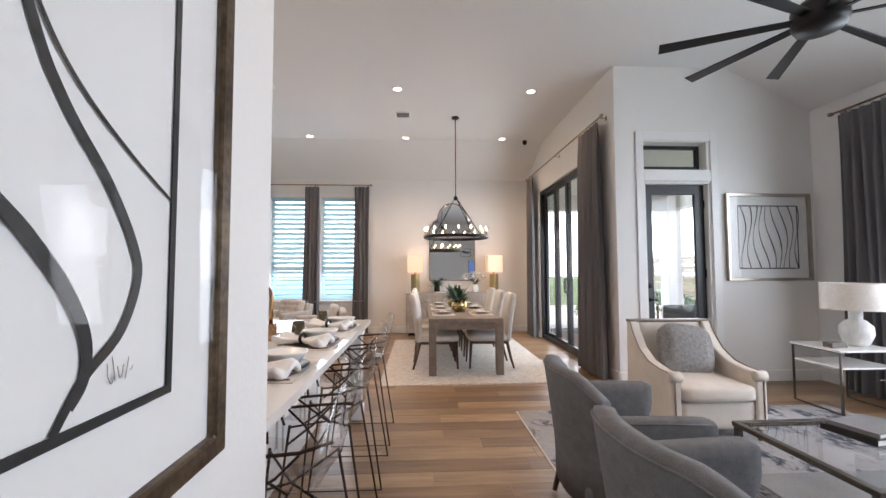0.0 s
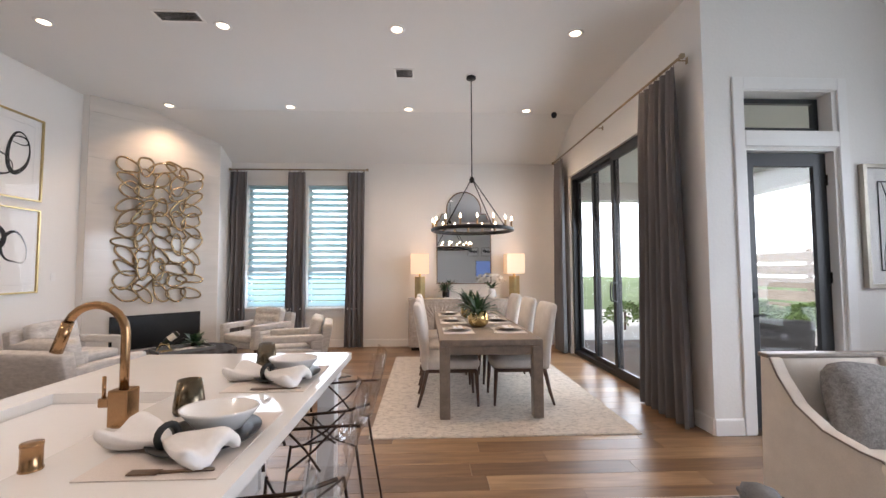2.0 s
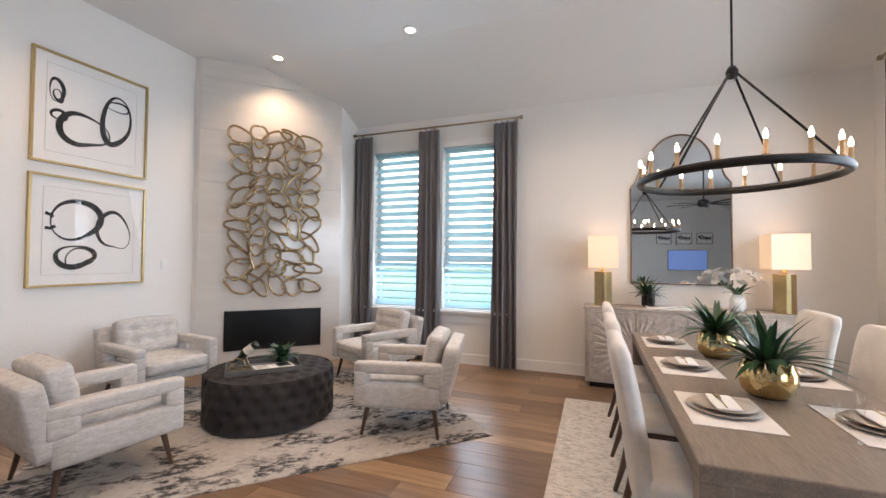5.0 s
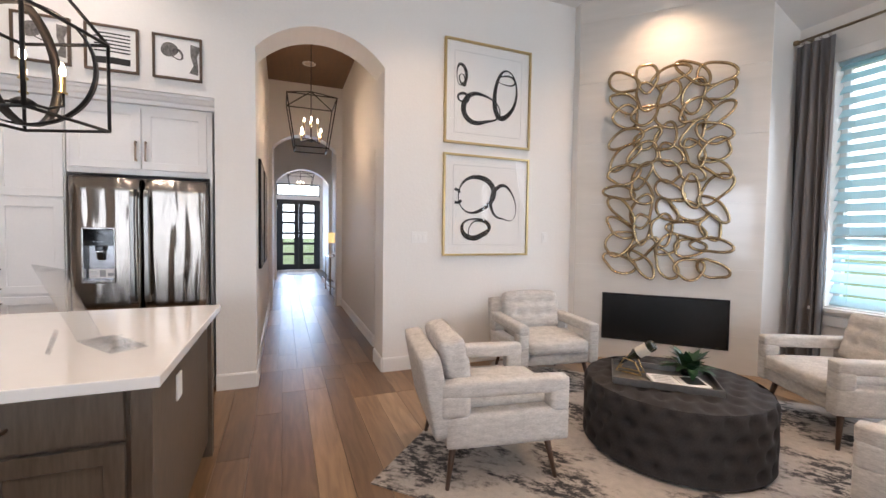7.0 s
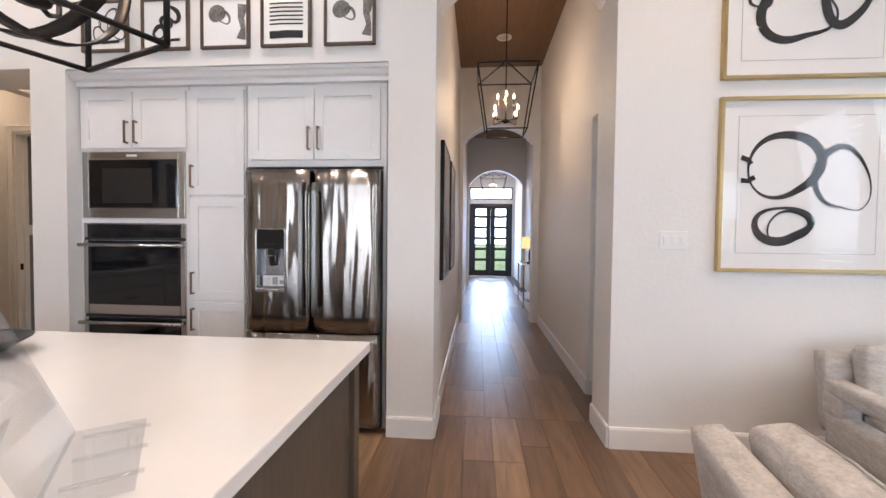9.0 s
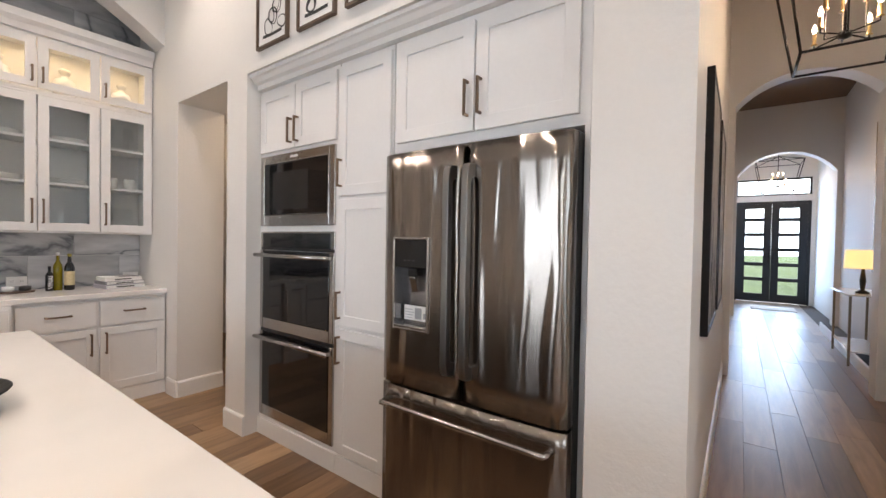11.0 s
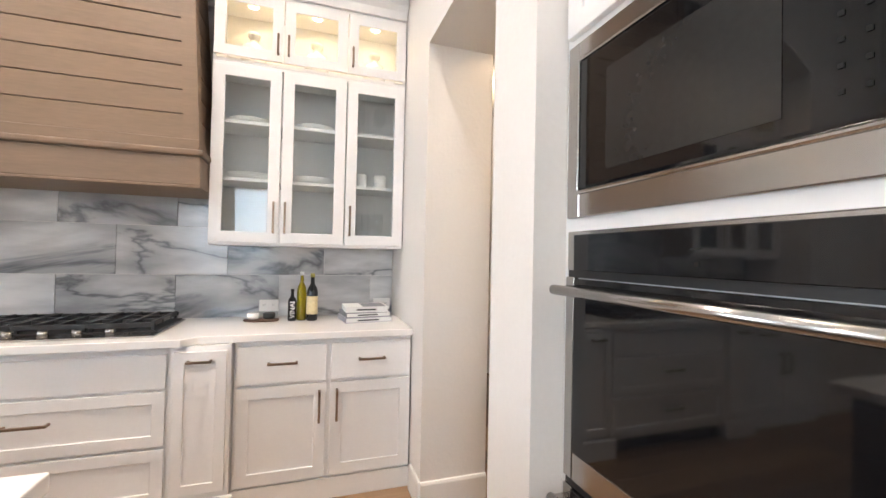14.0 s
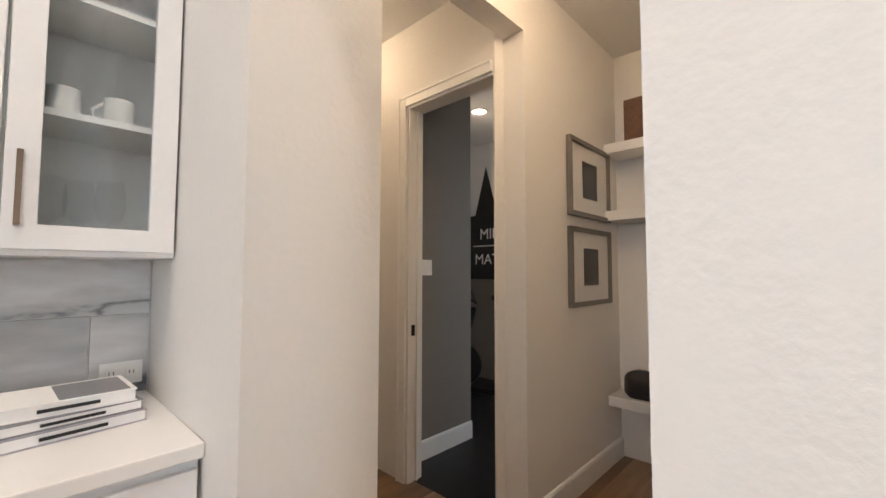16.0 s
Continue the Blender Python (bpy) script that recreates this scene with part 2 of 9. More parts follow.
def tube(points, r, n=8, closed=False, r2=None):
    """A round bar along a line of points; r2 is the radius at its end."""
    bm = bmesh.new()
    pts = [Vector(p) for p in points]
    m = len(pts)
    rings, side = [], None
    for i, p in enumerate(pts):
        a = pts[(i - 1) % m] if (closed or i > 0) else p
        b = pts[(i + 1) % m] if (closed or i < m - 1) else p
        d = (b - a).normalized()
        if side is None:
            side = d.orthogonal().normalized()
        side = (side - d * side.dot(d)).normalized()
        up = d.cross(side)
        rr = r if r2 is None else r + (r2 - r) * i / (m - 1)
        rings.append([bm.verts.new(p + rr * (math.cos(2 * math.pi * k / n) * side + math.sin(2 * math.pi * k / n) * up)) for k in range(n)])
    for i in range(m if closed else m - 1):
        a, b = rings[i], rings[(i + 1) % m]
        off = 0
        if closed and i == m - 1:
            off = min(range(n), key=lambda k: (b[k].co - a[0].co).length)
        for k in range(n):
            bm.faces.new((a[k], a[(k + 1) % n], b[(k + 1 + off) % n], b[(k + off) % n]))
    if not closed:
        bm.faces.new(rings[0])
        bm.faces.new(rings[-1])
    bmesh.ops.recalc_face_normals(bm, faces=bm.faces)
    for f in bm.faces:
        f.smooth = True
    return bm


def join(*bms):
    out = bmesh.new()
    for b in bms:
        me = bpy.data.meshes.new("t")
        b.to_mesh(me)
        out.from_mesh(me)
        bpy.data.meshes.remove(me)
        b.free()
    return out


def moved(bm, m):
    bmesh.ops.transform(bm, matrix=m, verts=bm.verts)
    return bm


def soft_box(x0, y0, z0, x1, y1, z1, r=0.04, puff=0.0, cuts=6, lump=0.0):
    """An upholstered block: rounded edges, slightly swollen faces, small unevenness."""
    bm = bmesh.new()
    bmesh.ops.create_cube(bm, size=2)
    bmesh.ops.subdivide_edges(bm, edges=bm.edges[:], cuts=cuts, use_grid_fill=True)
    cx, cy, cz = (x0 + x1) / 2, (y0 + y1) / 2, (z0 + z1) / 2
    hx, hy, hz = abs(x1 - x0) / 2, abs(y1 - y0) / 2, abs(z1 - z0) / 2
    r = min(r, hx * 0.95, hy * 0.95, hz * 0.95)
    for v in bm.verts:
        u = v.co.copy()
        p = Vector((u.x * hx, u.y * hy, u.z * hz))
        # pull grid lines toward the rims so that the rounding has points to work with
        q = Vector([math.copysign(min(abs(c) ** 0.75, 1), c) * h for c, h in zip(u, (hx, hy, hz))])
        core = Vector([max(-(h - r), min(h - r, c)) for c, h in zip(q, (hx, hy, hz))])
        d = q - core
        if d.length > 1e-6:
            q = core + d.normalized() * r
        sx, sy, sz = 1 - u.x * u.x, 1 - u.y * u.y, 1 - u.z * u.z
        bulge = Vector((u.x * sy * sz, u.y * sx * sz, u.z * sx * sy)) * puff
        v.co = q + bulge
        if lump:
            v.co += lump * noise.noise_vector(v.co * 9 + Vector((cx, cy, cz)) * 3)
        v.co += Vector((cx, cy, cz))
    for f in bm.faces:
        f.smooth = True
    return bm


def mesh_object(name, bm, mat):
    me = bpy.data.meshes.new(name)
    bm.to_mesh(me)
    bm.free()
    if mat:
        me.materials.append(mat)
    return new(name, me)


def part(name, bm, mat, parent, label=""):
    ob = mesh_object(name, bm, mat)
    ob.parent = parent
    return tagged(ob, label) if label else ob


def thing(name, label, category, m=None, group=""):
    ob = new(name)
    ob.empty_display_size = 0.1
    if m is not None:
        ob.matrix_basis = m
    return tagged(ob, label, category, group)


def single(name, bm, mat, label, category, m=None, group=""):
    ob = mesh_object(name, bm, mat)
    if m is not None:
        ob.matrix_basis = m
    return tagged(ob, label, category, group)


def setting(name, bm, mat, label="", category=""):
    return tagged(mesh_object(name, bm, mat), label or name.replace("_", " "), category or name.split("_")[0], kind="structure")


def slab_wall(axis, at0, at1, a0, a1, z0, z1, holes=()):
    """A wall of thickness at0..at1 along an axis, from a0 to a1, with upright holes (b0, b1, zb, zt) in order."""
    rows = []

    def put(b0, b1, q0, q1):
        if b1 - b0 > 1e-4 and q1 - q0 > 1e-4:
            rows.append((at0, b0, q0, at1, b1, q1) if axis == "y" else (b0, at0, q0, b1, at1, q1))
    last = a0
    for b0, b1, zb, zt in holes:
        put(last, b0, z0, z1)
        put(b0, b1, z0, zb)
        put(b0, b1, zt, z1)
        last = b1
    put(last, a1, z0, z1)
    return boxes(*rows)


# ---- structure ----
H = 4.02
XW, XE, YN, YS = -3.81, 3.70, 8.68, -1.0
XL, YL = 6.32, 4.41       # living room: east wall, north wall
YB = -5.5                 # far end behind the start

setting("floor", box(-16.5, -6.0, -0.06, 7.0, 9.2, -0.012), GAP, "dark joints under the oak plank floor", "floor")


def arch(y0, y1, zs, zt, n=18):
    """Outline points of a flat arch from (y0, zs) over the crown zt to (y1, zs)."""
    w, h = (y1 - y0) / 2, zt - zs
    r = (w * w + h * h) / (2 * h)
    c = (y0 + y1) / 2
    a = math.asin(w / r)
    return [(c + r * math.sin(-a + 2 * a * i / n), zt - r + r * math.cos(-a + 2 * a * i / n)) for i in range(n + 1)]


# west wall: hall arch, appliance niche, pantry opening
TW = 0.38
wall = slab_wall("y", XW - TW, XW, YS - 0.2, 8.68, 0, H, [(-0.13, 0.712, 0, 2.51), (0.985, 3.30, 0, 2.50), (3.615, 4.755, 0, H)])
pts = [(3.615, H)] + arch(3.615, 4.755, 2.98, 3.25) + [(4.755, H)]
wall = join(wall, prism(pts, "x", XW - TW, XW))
setting("wall_west", wall, WALL, "white textured wall with a hall arch and a cabinet niche", "wall")
setting("wall_niche", boxes((-4.60, 0.94, 0, -4.55, 3.35, 2.55), (-4.55, 0.94, 0, XW - TW, 0.985, 2.55), (-4.55, 3.30, 0, XW - TW, 3.35, 2.55), (-4.55, 0.985, 2.50, XW - TW, 3.3, 2.55)), WALL, "white painted sides of the appliance niche", "wall")
# diagonal fireplace wall, 45 degrees
FP = Matrix.Translation((-3.065, 7.64, 0)) @ Matrix.Rotation(radians(45), 4, "Z")
# back wall with two windows
setting("wall_north", slab_wall("x", YN, YN + 0.2, -4.1, XE + 0.2, 0, 3.6, [(-2.14, -1.34, 0.74, 3.04), (-1.02, -0.20, 0.74, 3.04)]), WALL, "white wall behind the dining table", "wall")
# slider wall
setting("wall_east", slab_wall("y", XE, XE + 0.22, YL, YN, 0, H + 0.05, [(5.45, 7.85, 0.0, 3.04)]), WALL, "white wall with the sliding glass doors", "wall")
# living room
setting("wall_living_north", join(slab_wall("x", YL, YL + 0.2, XE + 0.22, XL + 0.2, 0, 2.6, [(4.07, 4.93, 0, 2.52)]), slab_wall("x", YL, YL + 0.2, XE + 0.22, XL + 0.2, 2.6, H + 0.05, [(4.07, 4.90, 2.68, 3.04)])), WALL, "white wall with the glazed patio door", "wall")
setting("wall_living_east", slab_wall("y", XL, XL + 0.2, YB, YL, 0, 3.6, [(-1.2, 3.2, 0.5, 3.0)]), WALL, "white living room wall with wide windows", "wall")
setting("wall_living_south", boxes((0.62, YB - 0.2, 0, XL + 0.2, YB, H)), WALL, "white wall behind the walk's start", "wall")
setting("wall_art", boxes((0.66, YB, 0, 0.82, 0.612, H), bevel=0.006), WALL, "white wall end beside the island", "wall")
# kitchen alcove wall and the arched front above it
setting("wall_south", boxes((-4.0, YS - 0.2, 0, 0.66, YS, H)), WALL, "white kitchen wall", "wall")
pts = [(XW, H), (XW, 3.06)] + [(x, z) for x, z in arch(XW, -0.35, 3.06, 3.62)] + [(-0.35, H)]
setting("wall_arch_kitchen", prism(pts, "y", -0.62, -0.42), WALL, "white flat-arched wall above the kitchen cabinets", "wall")
setting("wall_kitchen_side", boxes((-0.35, YS, 0, 0.66, -0.42, H)), WALL, "white kitchen side wall", "wall")
# ceilings
setting("ceiling", boxes((-4.1, YS - 0.2, H, XE + 0.3, 7.5, H + 0.1), (0.6, YB - 0.2, H, 5.2, YS - 0.2, H + 0.1), (XE + 0.3, YS - 0.2, H, 5.2, YL + 0.2, H + 0.1)), CEIL, "white flat ceiling", "ceiling")
setting("ceiling_slope", prism([(7.5, H), (8.9, H - 0.55 * 1.4 / 1.18), (8.9, H + 0.1), (7.5, H + 0.1)], "x", -4.1, XE + 0.3), CEIL, "white ceiling sloping down to the back wall", "ceiling")
setting("ceiling_slope_living", prism([(5.2, H), (6.6, H - 0.55 * 1.4 / 1.12), (6.6, H + 0.1), (5.2, H + 0.1)], "y", YB - 0.2, YL + 0.2), CEIL, "white ceiling sloping down to the living room windows", "ceiling")
# hall
setting("wall_hall_south", boxes((-15.6, 3.40, 0, XW - TW, 3.60, H)), WALL, "white hall wall", "wall")
setting("wall_hall_north", boxes((-7.90, 4.86, 0, -4.72, 5.06, H), (-4.72, 4.86, 2.37, XW - TW, 5.06, H), (-15.4, 5.16, 0, -7.90, 5.32, H)), WALL, "white hall wall", "wall")
setting("wall_side_room", boxes((-6.2, 5.06, 0, -6.1, 6.7, 2.9), (-6.1, 6.6, 0, XW - TW, 6.7, 2.9)), material("teal_grey_paint", (0.16, 0.27, 0.29), 0.6, vary=0.02), "teal-grey painted side room wall", "wall")
setting("ceiling_side_room", boxes((-6.2, 5.06, 2.9, XW - TW, 6.7, 3.0)), CEIL, "white side room ceiling", "ceiling")
setting("floor_side_room", boxes((-6.1, 4.87, -0.011, XW - TW, 6.6, -0.001)), material("brown_side_room_floor", (0.16, 0.10, 0.06), 0.4, vary=0.2, stretch=(1, 6, 1)), "brown wooden side room floor", "floor")
HALLWOOD = material("hall_ceiling_wood", (0.16, 0.09, 0.05), 0.5, vary=0.15, stretch=(0.6, 5, 5))
setting("ceiling_hall", boxes((-15.4, 3.4, H, XW - TW, 5.32, H + 0.08)), HALLWOOD, "stained wood ceiling of the hall", "ceiling")
for k, (xh, ya, yb, zs, zt) in enumerate(((-7.65, 3.66, 4.76, 2.85, 3.12), (-12.2, 3.66, 5.08, 2.75, 3.15))):
    pts = [(3.60, H), (3.60, 0), (ya, 0)] + arch(ya, yb, zs, zt) + [(yb, 0), (5.16, 0), (5.16, H)]
    setting("wall_hall_arch_%d" % (k + 1), prism(pts, "x", xh - 0.25, xh), WALL, "white arched hall opening", "wall")
setting("wall_front", join(slab_wall("y", -15.4, -15.2, 3.4, 5.32, 0, 2.56, [(3.62, 5.08, 0, 2.50)]), slab_wall("y", -15.4, -15.2, 3.4, 5.32, 2.56, H, [(3.62, 5.08, 2.64, 3.06)])), WALL, "white wall round the front door", "wall")
# pantry hall behind the opening, its cased opening and the exercise room
setting("wall_pantry_north", boxes((-6.6, 0.80, 0, XW - TW, 0.93, 3.0)), WALL, "white pantry hall wall", "wall")
setting("wall_pantry_pictures", slab_wall("x", -0.475, -0.34, -6.6, XW - TW, 0, 3.0, [(-5.31, XW - TW, 0, 2.66)]), WALL, "white wall with a cased opening", "wall")
setting("wall_pantry_west", slab_wall("y", -5.35, -5.23, -3.4, -0.475, 0, 3.0, [(-1.19, -0.485, 0, 2.45)]), WALL, "white wall with a cased doorway", "wall")
setting("ceiling_pantry", boxes((-9.2, -3.6, 3.0, XW - TW, 0.93, 3.1)), CEIL, "white pantry hall ceiling", "ceiling")
setting("wall_pantry_south", boxes((-9.2, -3.6, 0, XW - TW, -3.4, 3.0)), WALL, "white pantry hall wall", "wall")
setting("wall_pantry_east", boxes((XW - TW, -3.4, 0, XW - TW + 0.12, YS - 0.2, 3.0)), WALL, "white pantry hall wall", "wall")
setting("wall_pantry_end", boxes((-6.72, -0.34, 0, -6.6, 0.93, 3.0)), WALL, "white wall behind the open shelves", "wall")
GREYWALL = material("grey_room_paint", (0.20, 0.178, 0.155), 0.6, vary=0.02, bump=0.2, bump_scale=60)
setting("wall_gym_inner", boxes((-6.07, -1.465, 0, -5.352, -1.345, 3.0)), GREYWALL, "grey painted wall with a light switch", "wall")
setting("wall_gym_far", boxes((-7.72, -3.4, 0, -7.60, -0.50, 3.0)), GREYWALL, "grey painted wall of the exercise room", "wall")
setting("floor_gym", boxes((-9.2, -3.4, -0.012, -5.29, -0.50, 0.004)), material("black_rubber_floor", (0.010, 0.010, 0.011), 0.5), "black rubber floor of the exercise room", "floor")
setting("ground", boxes((-400, -400, -0.3, 400, 400, -0.12)), material("lawn_ground", (0.10, 0.16, 0.045), 0.9, vary=0.3, scale=0.5, fine=12), "green lawn", "ground")

# ---- kitchen ----
def ring(x0, z0, x1, z1, w, y0, y1, bevel=0.002):
    """A flat frame of four mitred bars in the x-z plane, one closed mesh."""
    bm = bmesh.new()
    loops = []
    for y in (min(y0, y1), max(y0, y1)):
        for d in (0.0, w):
            loops.append([bm.verts.new(p) for p in ((x0 + d, y, z0 + d), (x1 - d, y, z0 + d), (x1 - d, y, z1 - d), (x0 + d, y, z1 - d))])
    mitres = []
    for a, b in ((0, 1), (1, 3), (3, 2), (2, 0)):
        for k in range(4):
            q = (k + 1) % 4
            bm.faces.new((loops[a][k], loops[a][q], loops[b][q], loops[b][k]))
    for a, b in ((0, 1), (2, 3)):
        mitres += [bm.edges.get((loops[a][k], loops[b][k])) for k in range(4)]
    bmesh.ops.recalc_face_normals(bm, faces=bm.faces)
    if bevel:
        bmesh.ops.bevel(bm, geom=[e for e in bm.edges if e not in mitres], offset=bevel, segments=1, affect="EDGES", profile=0.5)
    return bm


def pull(x, z, length, upright, y=0.0, r=0.006, stand=0.032):
    """A square bar pull on two posts, standing off a front at y."""
    h = length / 2
    if upright:
        rows = [(x - r, y - stand - r, z - h, x + r, y - stand + r, z + h), (x - r, y - stand, z - h, x + r, y, z - h + 2 * r), (x - r, y - stand, z + h - 2 * r, x + r, y, z + h)]
    else:
        rows = [(x - h, y - stand - r, z - r, x + h, y - stand + r, z + r), (x - h, y - stand, z - r, x - h + 2 * r, y, z + r), (x + h - 2 * r, y - stand, z - r, x + h, y, z + r)]
    return boxes(*rows, bevel=0.0015)


def shaker_front(parent, name, x0, z0, x1, z1, mat, handle=None, rail=0.062, pane=None, upright=True, flat=False, metal=None, t=0.02, length=0.16):
    """A door or drawer front standing proud of y = 0, with a sunk panel or a pane, and its pull."""
    if flat:
        bm = box(x0, -t, z0, x1, 0, z1, 0.003)
    else:
        bm = ring(x0, z0, x1, z1, rail, -t, 0)
        if not pane:
            bm = join(bm, boxes((x0 + rail, -t + 0.009, z0 + rail, x1 - rail, 0, z1 - rail)))
    d = part(name, bm, mat, parent)
    if pane:
        g = part("pane", box(x0 + rail, -0.012, z0 + rail, x1 - rail, -0.008, z1 - rail), pane, d, "clear glass pane")
        g.visible_shadow = False
    if handle:
        part("handle", pull(handle[0], handle[1], length, upright, -t), metal or BRONZE, d, "bronze bar pull")
    return d


def cabinet(name, label, m, w, z0, z1, depth, mat, shell=False, group=""):
    """A cabinet carcass behind y = 0; a shell is open to the front with shelves."""
    ob = thing(name, label, "cabinet", m, group)
    if shell:
        t = 0.018
        part("body", boxes((0, 0, z0, t, depth, z1), (w - t, 0, z0, w, depth, z1), (t, 0, z0, w - t, depth, z0 + t), (t, 0, z1 - t, w - t, depth, z1), (t, depth - t, z0 + t, w - t, depth, z1 - t)), mat, ob)
    else:
        part("body", box(0.002, 0, z0, w - 0.002, depth, z1, 0.002), mat, ob)
    return ob


NW = pose(-3.915, 0.99, 0, rz=90)
FILL = "fitted white shaker cabinets round the ovens and fridge"
c = cabinet("oven_cabinet", "tall white shaker cabinet holding microwave and double oven", NW @ pose(-0.006, 0, 0), 0.848, 0.0, 2.40, 0.62, CABINET, group=FILL)
shaker_front(c, "door", 0.024, 1.965, 0.424, 2.37, CABINET, (0.392, 2.075))
shaker_front(c, "door", 0.432, 1.965, 0.832, 2.37, CABINET, (0.464, 2.075))
part("plinth", box(0.002, -0.016, 0.0, 0.846, 0, 0.115, 0.002), CABINET, c)
c = cabinet("pantry_cabinet", "tall narrow white shaker pantry cabinet beside the fridge", NW @ pose(0.846, 0, 0), 0.425, 0.0, 2.40, 0.62, CABINET, group=FILL)
for z0, z1, hz in ((0.13, 0.86, 0.74), (0.88, 1.61, 1.0), (1.63, 2.37, 1.76)):
    shaker_front(c, "door", 0.008, z0, 0.415, z1, CABINET, (0.036, hz))
part("plinth", box(0.0, -0.016, 0.0, 0.425, 0, 0.115, 0.002), CABINET, c)
c = cabinet("fridge_cabinet", "white shaker cabinet above the steel fridge", NW @ pose(1.275, 0, 0), 1.005, 1.83, 2.40, 0.62, CABINET, group=FILL)
shaker_front(c, "door", 0.03, 1.875, 0.491, 2.37, CABINET, (0.462, 2.02))
shaker_front(c, "door", 0.501, 1.875, 0.962, 2.37, CABINET, (0.530, 2.02))
part("side_panel", box(0.982, -0.004, 0.0, 1.003, 0.62, 1.83, 0.002), CABINET, c)
single("crown_moulding", moved(join(prism([(0.02, 2.402), (-0.03, 2.405), (-0.035, 2.435), (-0.06, 2.445), (-0.075, 2.47), (-0.09, 2.475), (-0.09, 2.497), (0.02, 2.497)], "x", 0.0, 2.305)), NW), CABINET, "white stepped crown moulding above the tall cabinets", "moulding")


def steel_door(x0, z0, x1, z1, y0, bow, nx=14, nz=10, hole=None):
    """A fridge door: a bowed, slightly rippled front with rounded sides."""
    bm = bmesh.new()
    grid = []
    us, vs = [i / nx for i in range(nx + 1)], [k / nz for k in range(nz + 1)]
    if hole:
        ha, hb = ((h - x0) / (x1 - x0) for h in (hole[0], hole[2]))
        va, vb = ((h - z0) / (z1 - z0) for h in (hole[1], hole[3]))
        us = sorted([u for u in us if min(abs(u - ha), abs(u - hb)) > 0.02] + [ha, hb])
        vs = sorted([v for v in vs if min(abs(v - va), abs(v - vb)) > 0.02] + [va, vb])
        nx, nz = len(us) - 1, len(vs) - 1
    for u in us:
        col = []
        for v in vs:
            edge = min(u, 1 - u)
            y = y0 - bow * (1 - (2 * u - 1) ** 2) + (0.012 if edge == 0 else 0.0)
            y += 0.0011 * math.sin(u * 17 + 3 * z0) + 0.0009 * noise.noise((u * 3 + x0 * 7, v * 1.3, z0 * 5))
            col.append(bm.verts.new((x0 + (x1 - x0) * u, y, z0 + (z1 - z0) * v)))
        grid.append(col)
    back = [[bm.verts.new((x, y0 + 0.06, z)) for z in (z0, z1)] for x in (x0, x1)]
    for i in range(nx):
        for k in range(nz):
            if hole and ha <= (us[i] + us[i + 1]) / 2 <= hb and va <= (vs[k] + vs[k + 1]) / 2 <= vb:
                continue
            bm.faces.new((grid[i][k], grid[i + 1][k], grid[i + 1][k + 1], grid[i][k + 1])).smooth = True
    bm.faces.new([grid[0][k] for k in range(nz + 1)] + [back[0][1], back[0][0]])
    bm.faces.new([grid[nx][k] for k in range(nz, -1, -1)] + [back[1][0], back[1][1]])
    bm.faces.new([grid[i][nz] for i in range(nx + 1)] + [back[1][1], back[0][1]])
    bm.faces.new([grid[i][0] for i in range(nx, -1, -1)] + [back[0][0], back[1][0]])
    bm.faces.new((back[0][0], back[0][1], back[1][1], back[1][0]))
    bmesh.ops.recalc_face_normals(bm, faces=bm.faces)
    return bm


def bar_handle(points, r=0.011):
    return tube(points, r, 10)


fridge = thing("refrigerator", "stainless steel french door refrigerator with a water dispenser", "refrigerator", NW @ pose(1.330, -0.055, 0) @ Matrix.Diagonal((0.978, 1, 1.008, 1)))
RIPPLE = material("rippled_fridge_steel", (0.295, 0.262, 0.232), 0.20, 1.0, vary=0.05, scale=2, fine=160, bump=0.6, bump_scale=11, stretch=(1, 1, 0.14))
RIPPLE.node_tree.nodes["Bump"].inputs["Distance"].default_value = 0.030
RIPPLE.node_tree.nodes["Noise Texture.002"].inputs["Detail"].default_value = 0.4
RIPPLE.node_tree.nodes["Noise Texture.002"].inputs["Distortion"].default_value = 0.5
RIPPLE.node_tree.nodes["Principled BSDF"].inputs["Anisotropic"].default_value = 0.92
RIPPLE.node_tree.nodes["Principled BSDF"].inputs["Anisotropic Rotation"].default_value = 0.25
tang = RIPPLE.node_tree.nodes.new("ShaderNodeTangent")
tang.direction_type, tang.axis = "RADIAL", "Z"
RIPPLE.node_tree.links.new(tang.outputs[0], RIPPLE.node_tree.nodes["Principled BSDF"].inputs["Tangent"])
DARKSTEEL = material("fridge_side_grey", (0.03, 0.03, 0.03), 0.5)
part("body", box(0.006, 0.0, 0.02, 0.944, 0.6, 1.785, 0.004), DARKSTEEL, fridge)
FRF = -0.07
left = part("door", steel_door(0.0, 0.695, 0.468, 1.775, FRF, 0.014, hole=(0.092, 0.968, 0.292, 1.375)), RIPPLE, fridge)
right = part("door", steel_door(0.476, 0.695, 0.945, 1.775, FRF, 0.014), RIPPLE, fridge)
drawer = part("drawer", steel_door(0.0, 0.06, 0.945, 0.68, FRF, 0.012, 20), RIPPLE, fridge)
BARSTEEL = material("satin_bar_steel", (0.24, 0.228, 0.215), 0.30, 1.0, vary=0.04, scale=3, fine=140, stretch=(1, 1, 0.06))
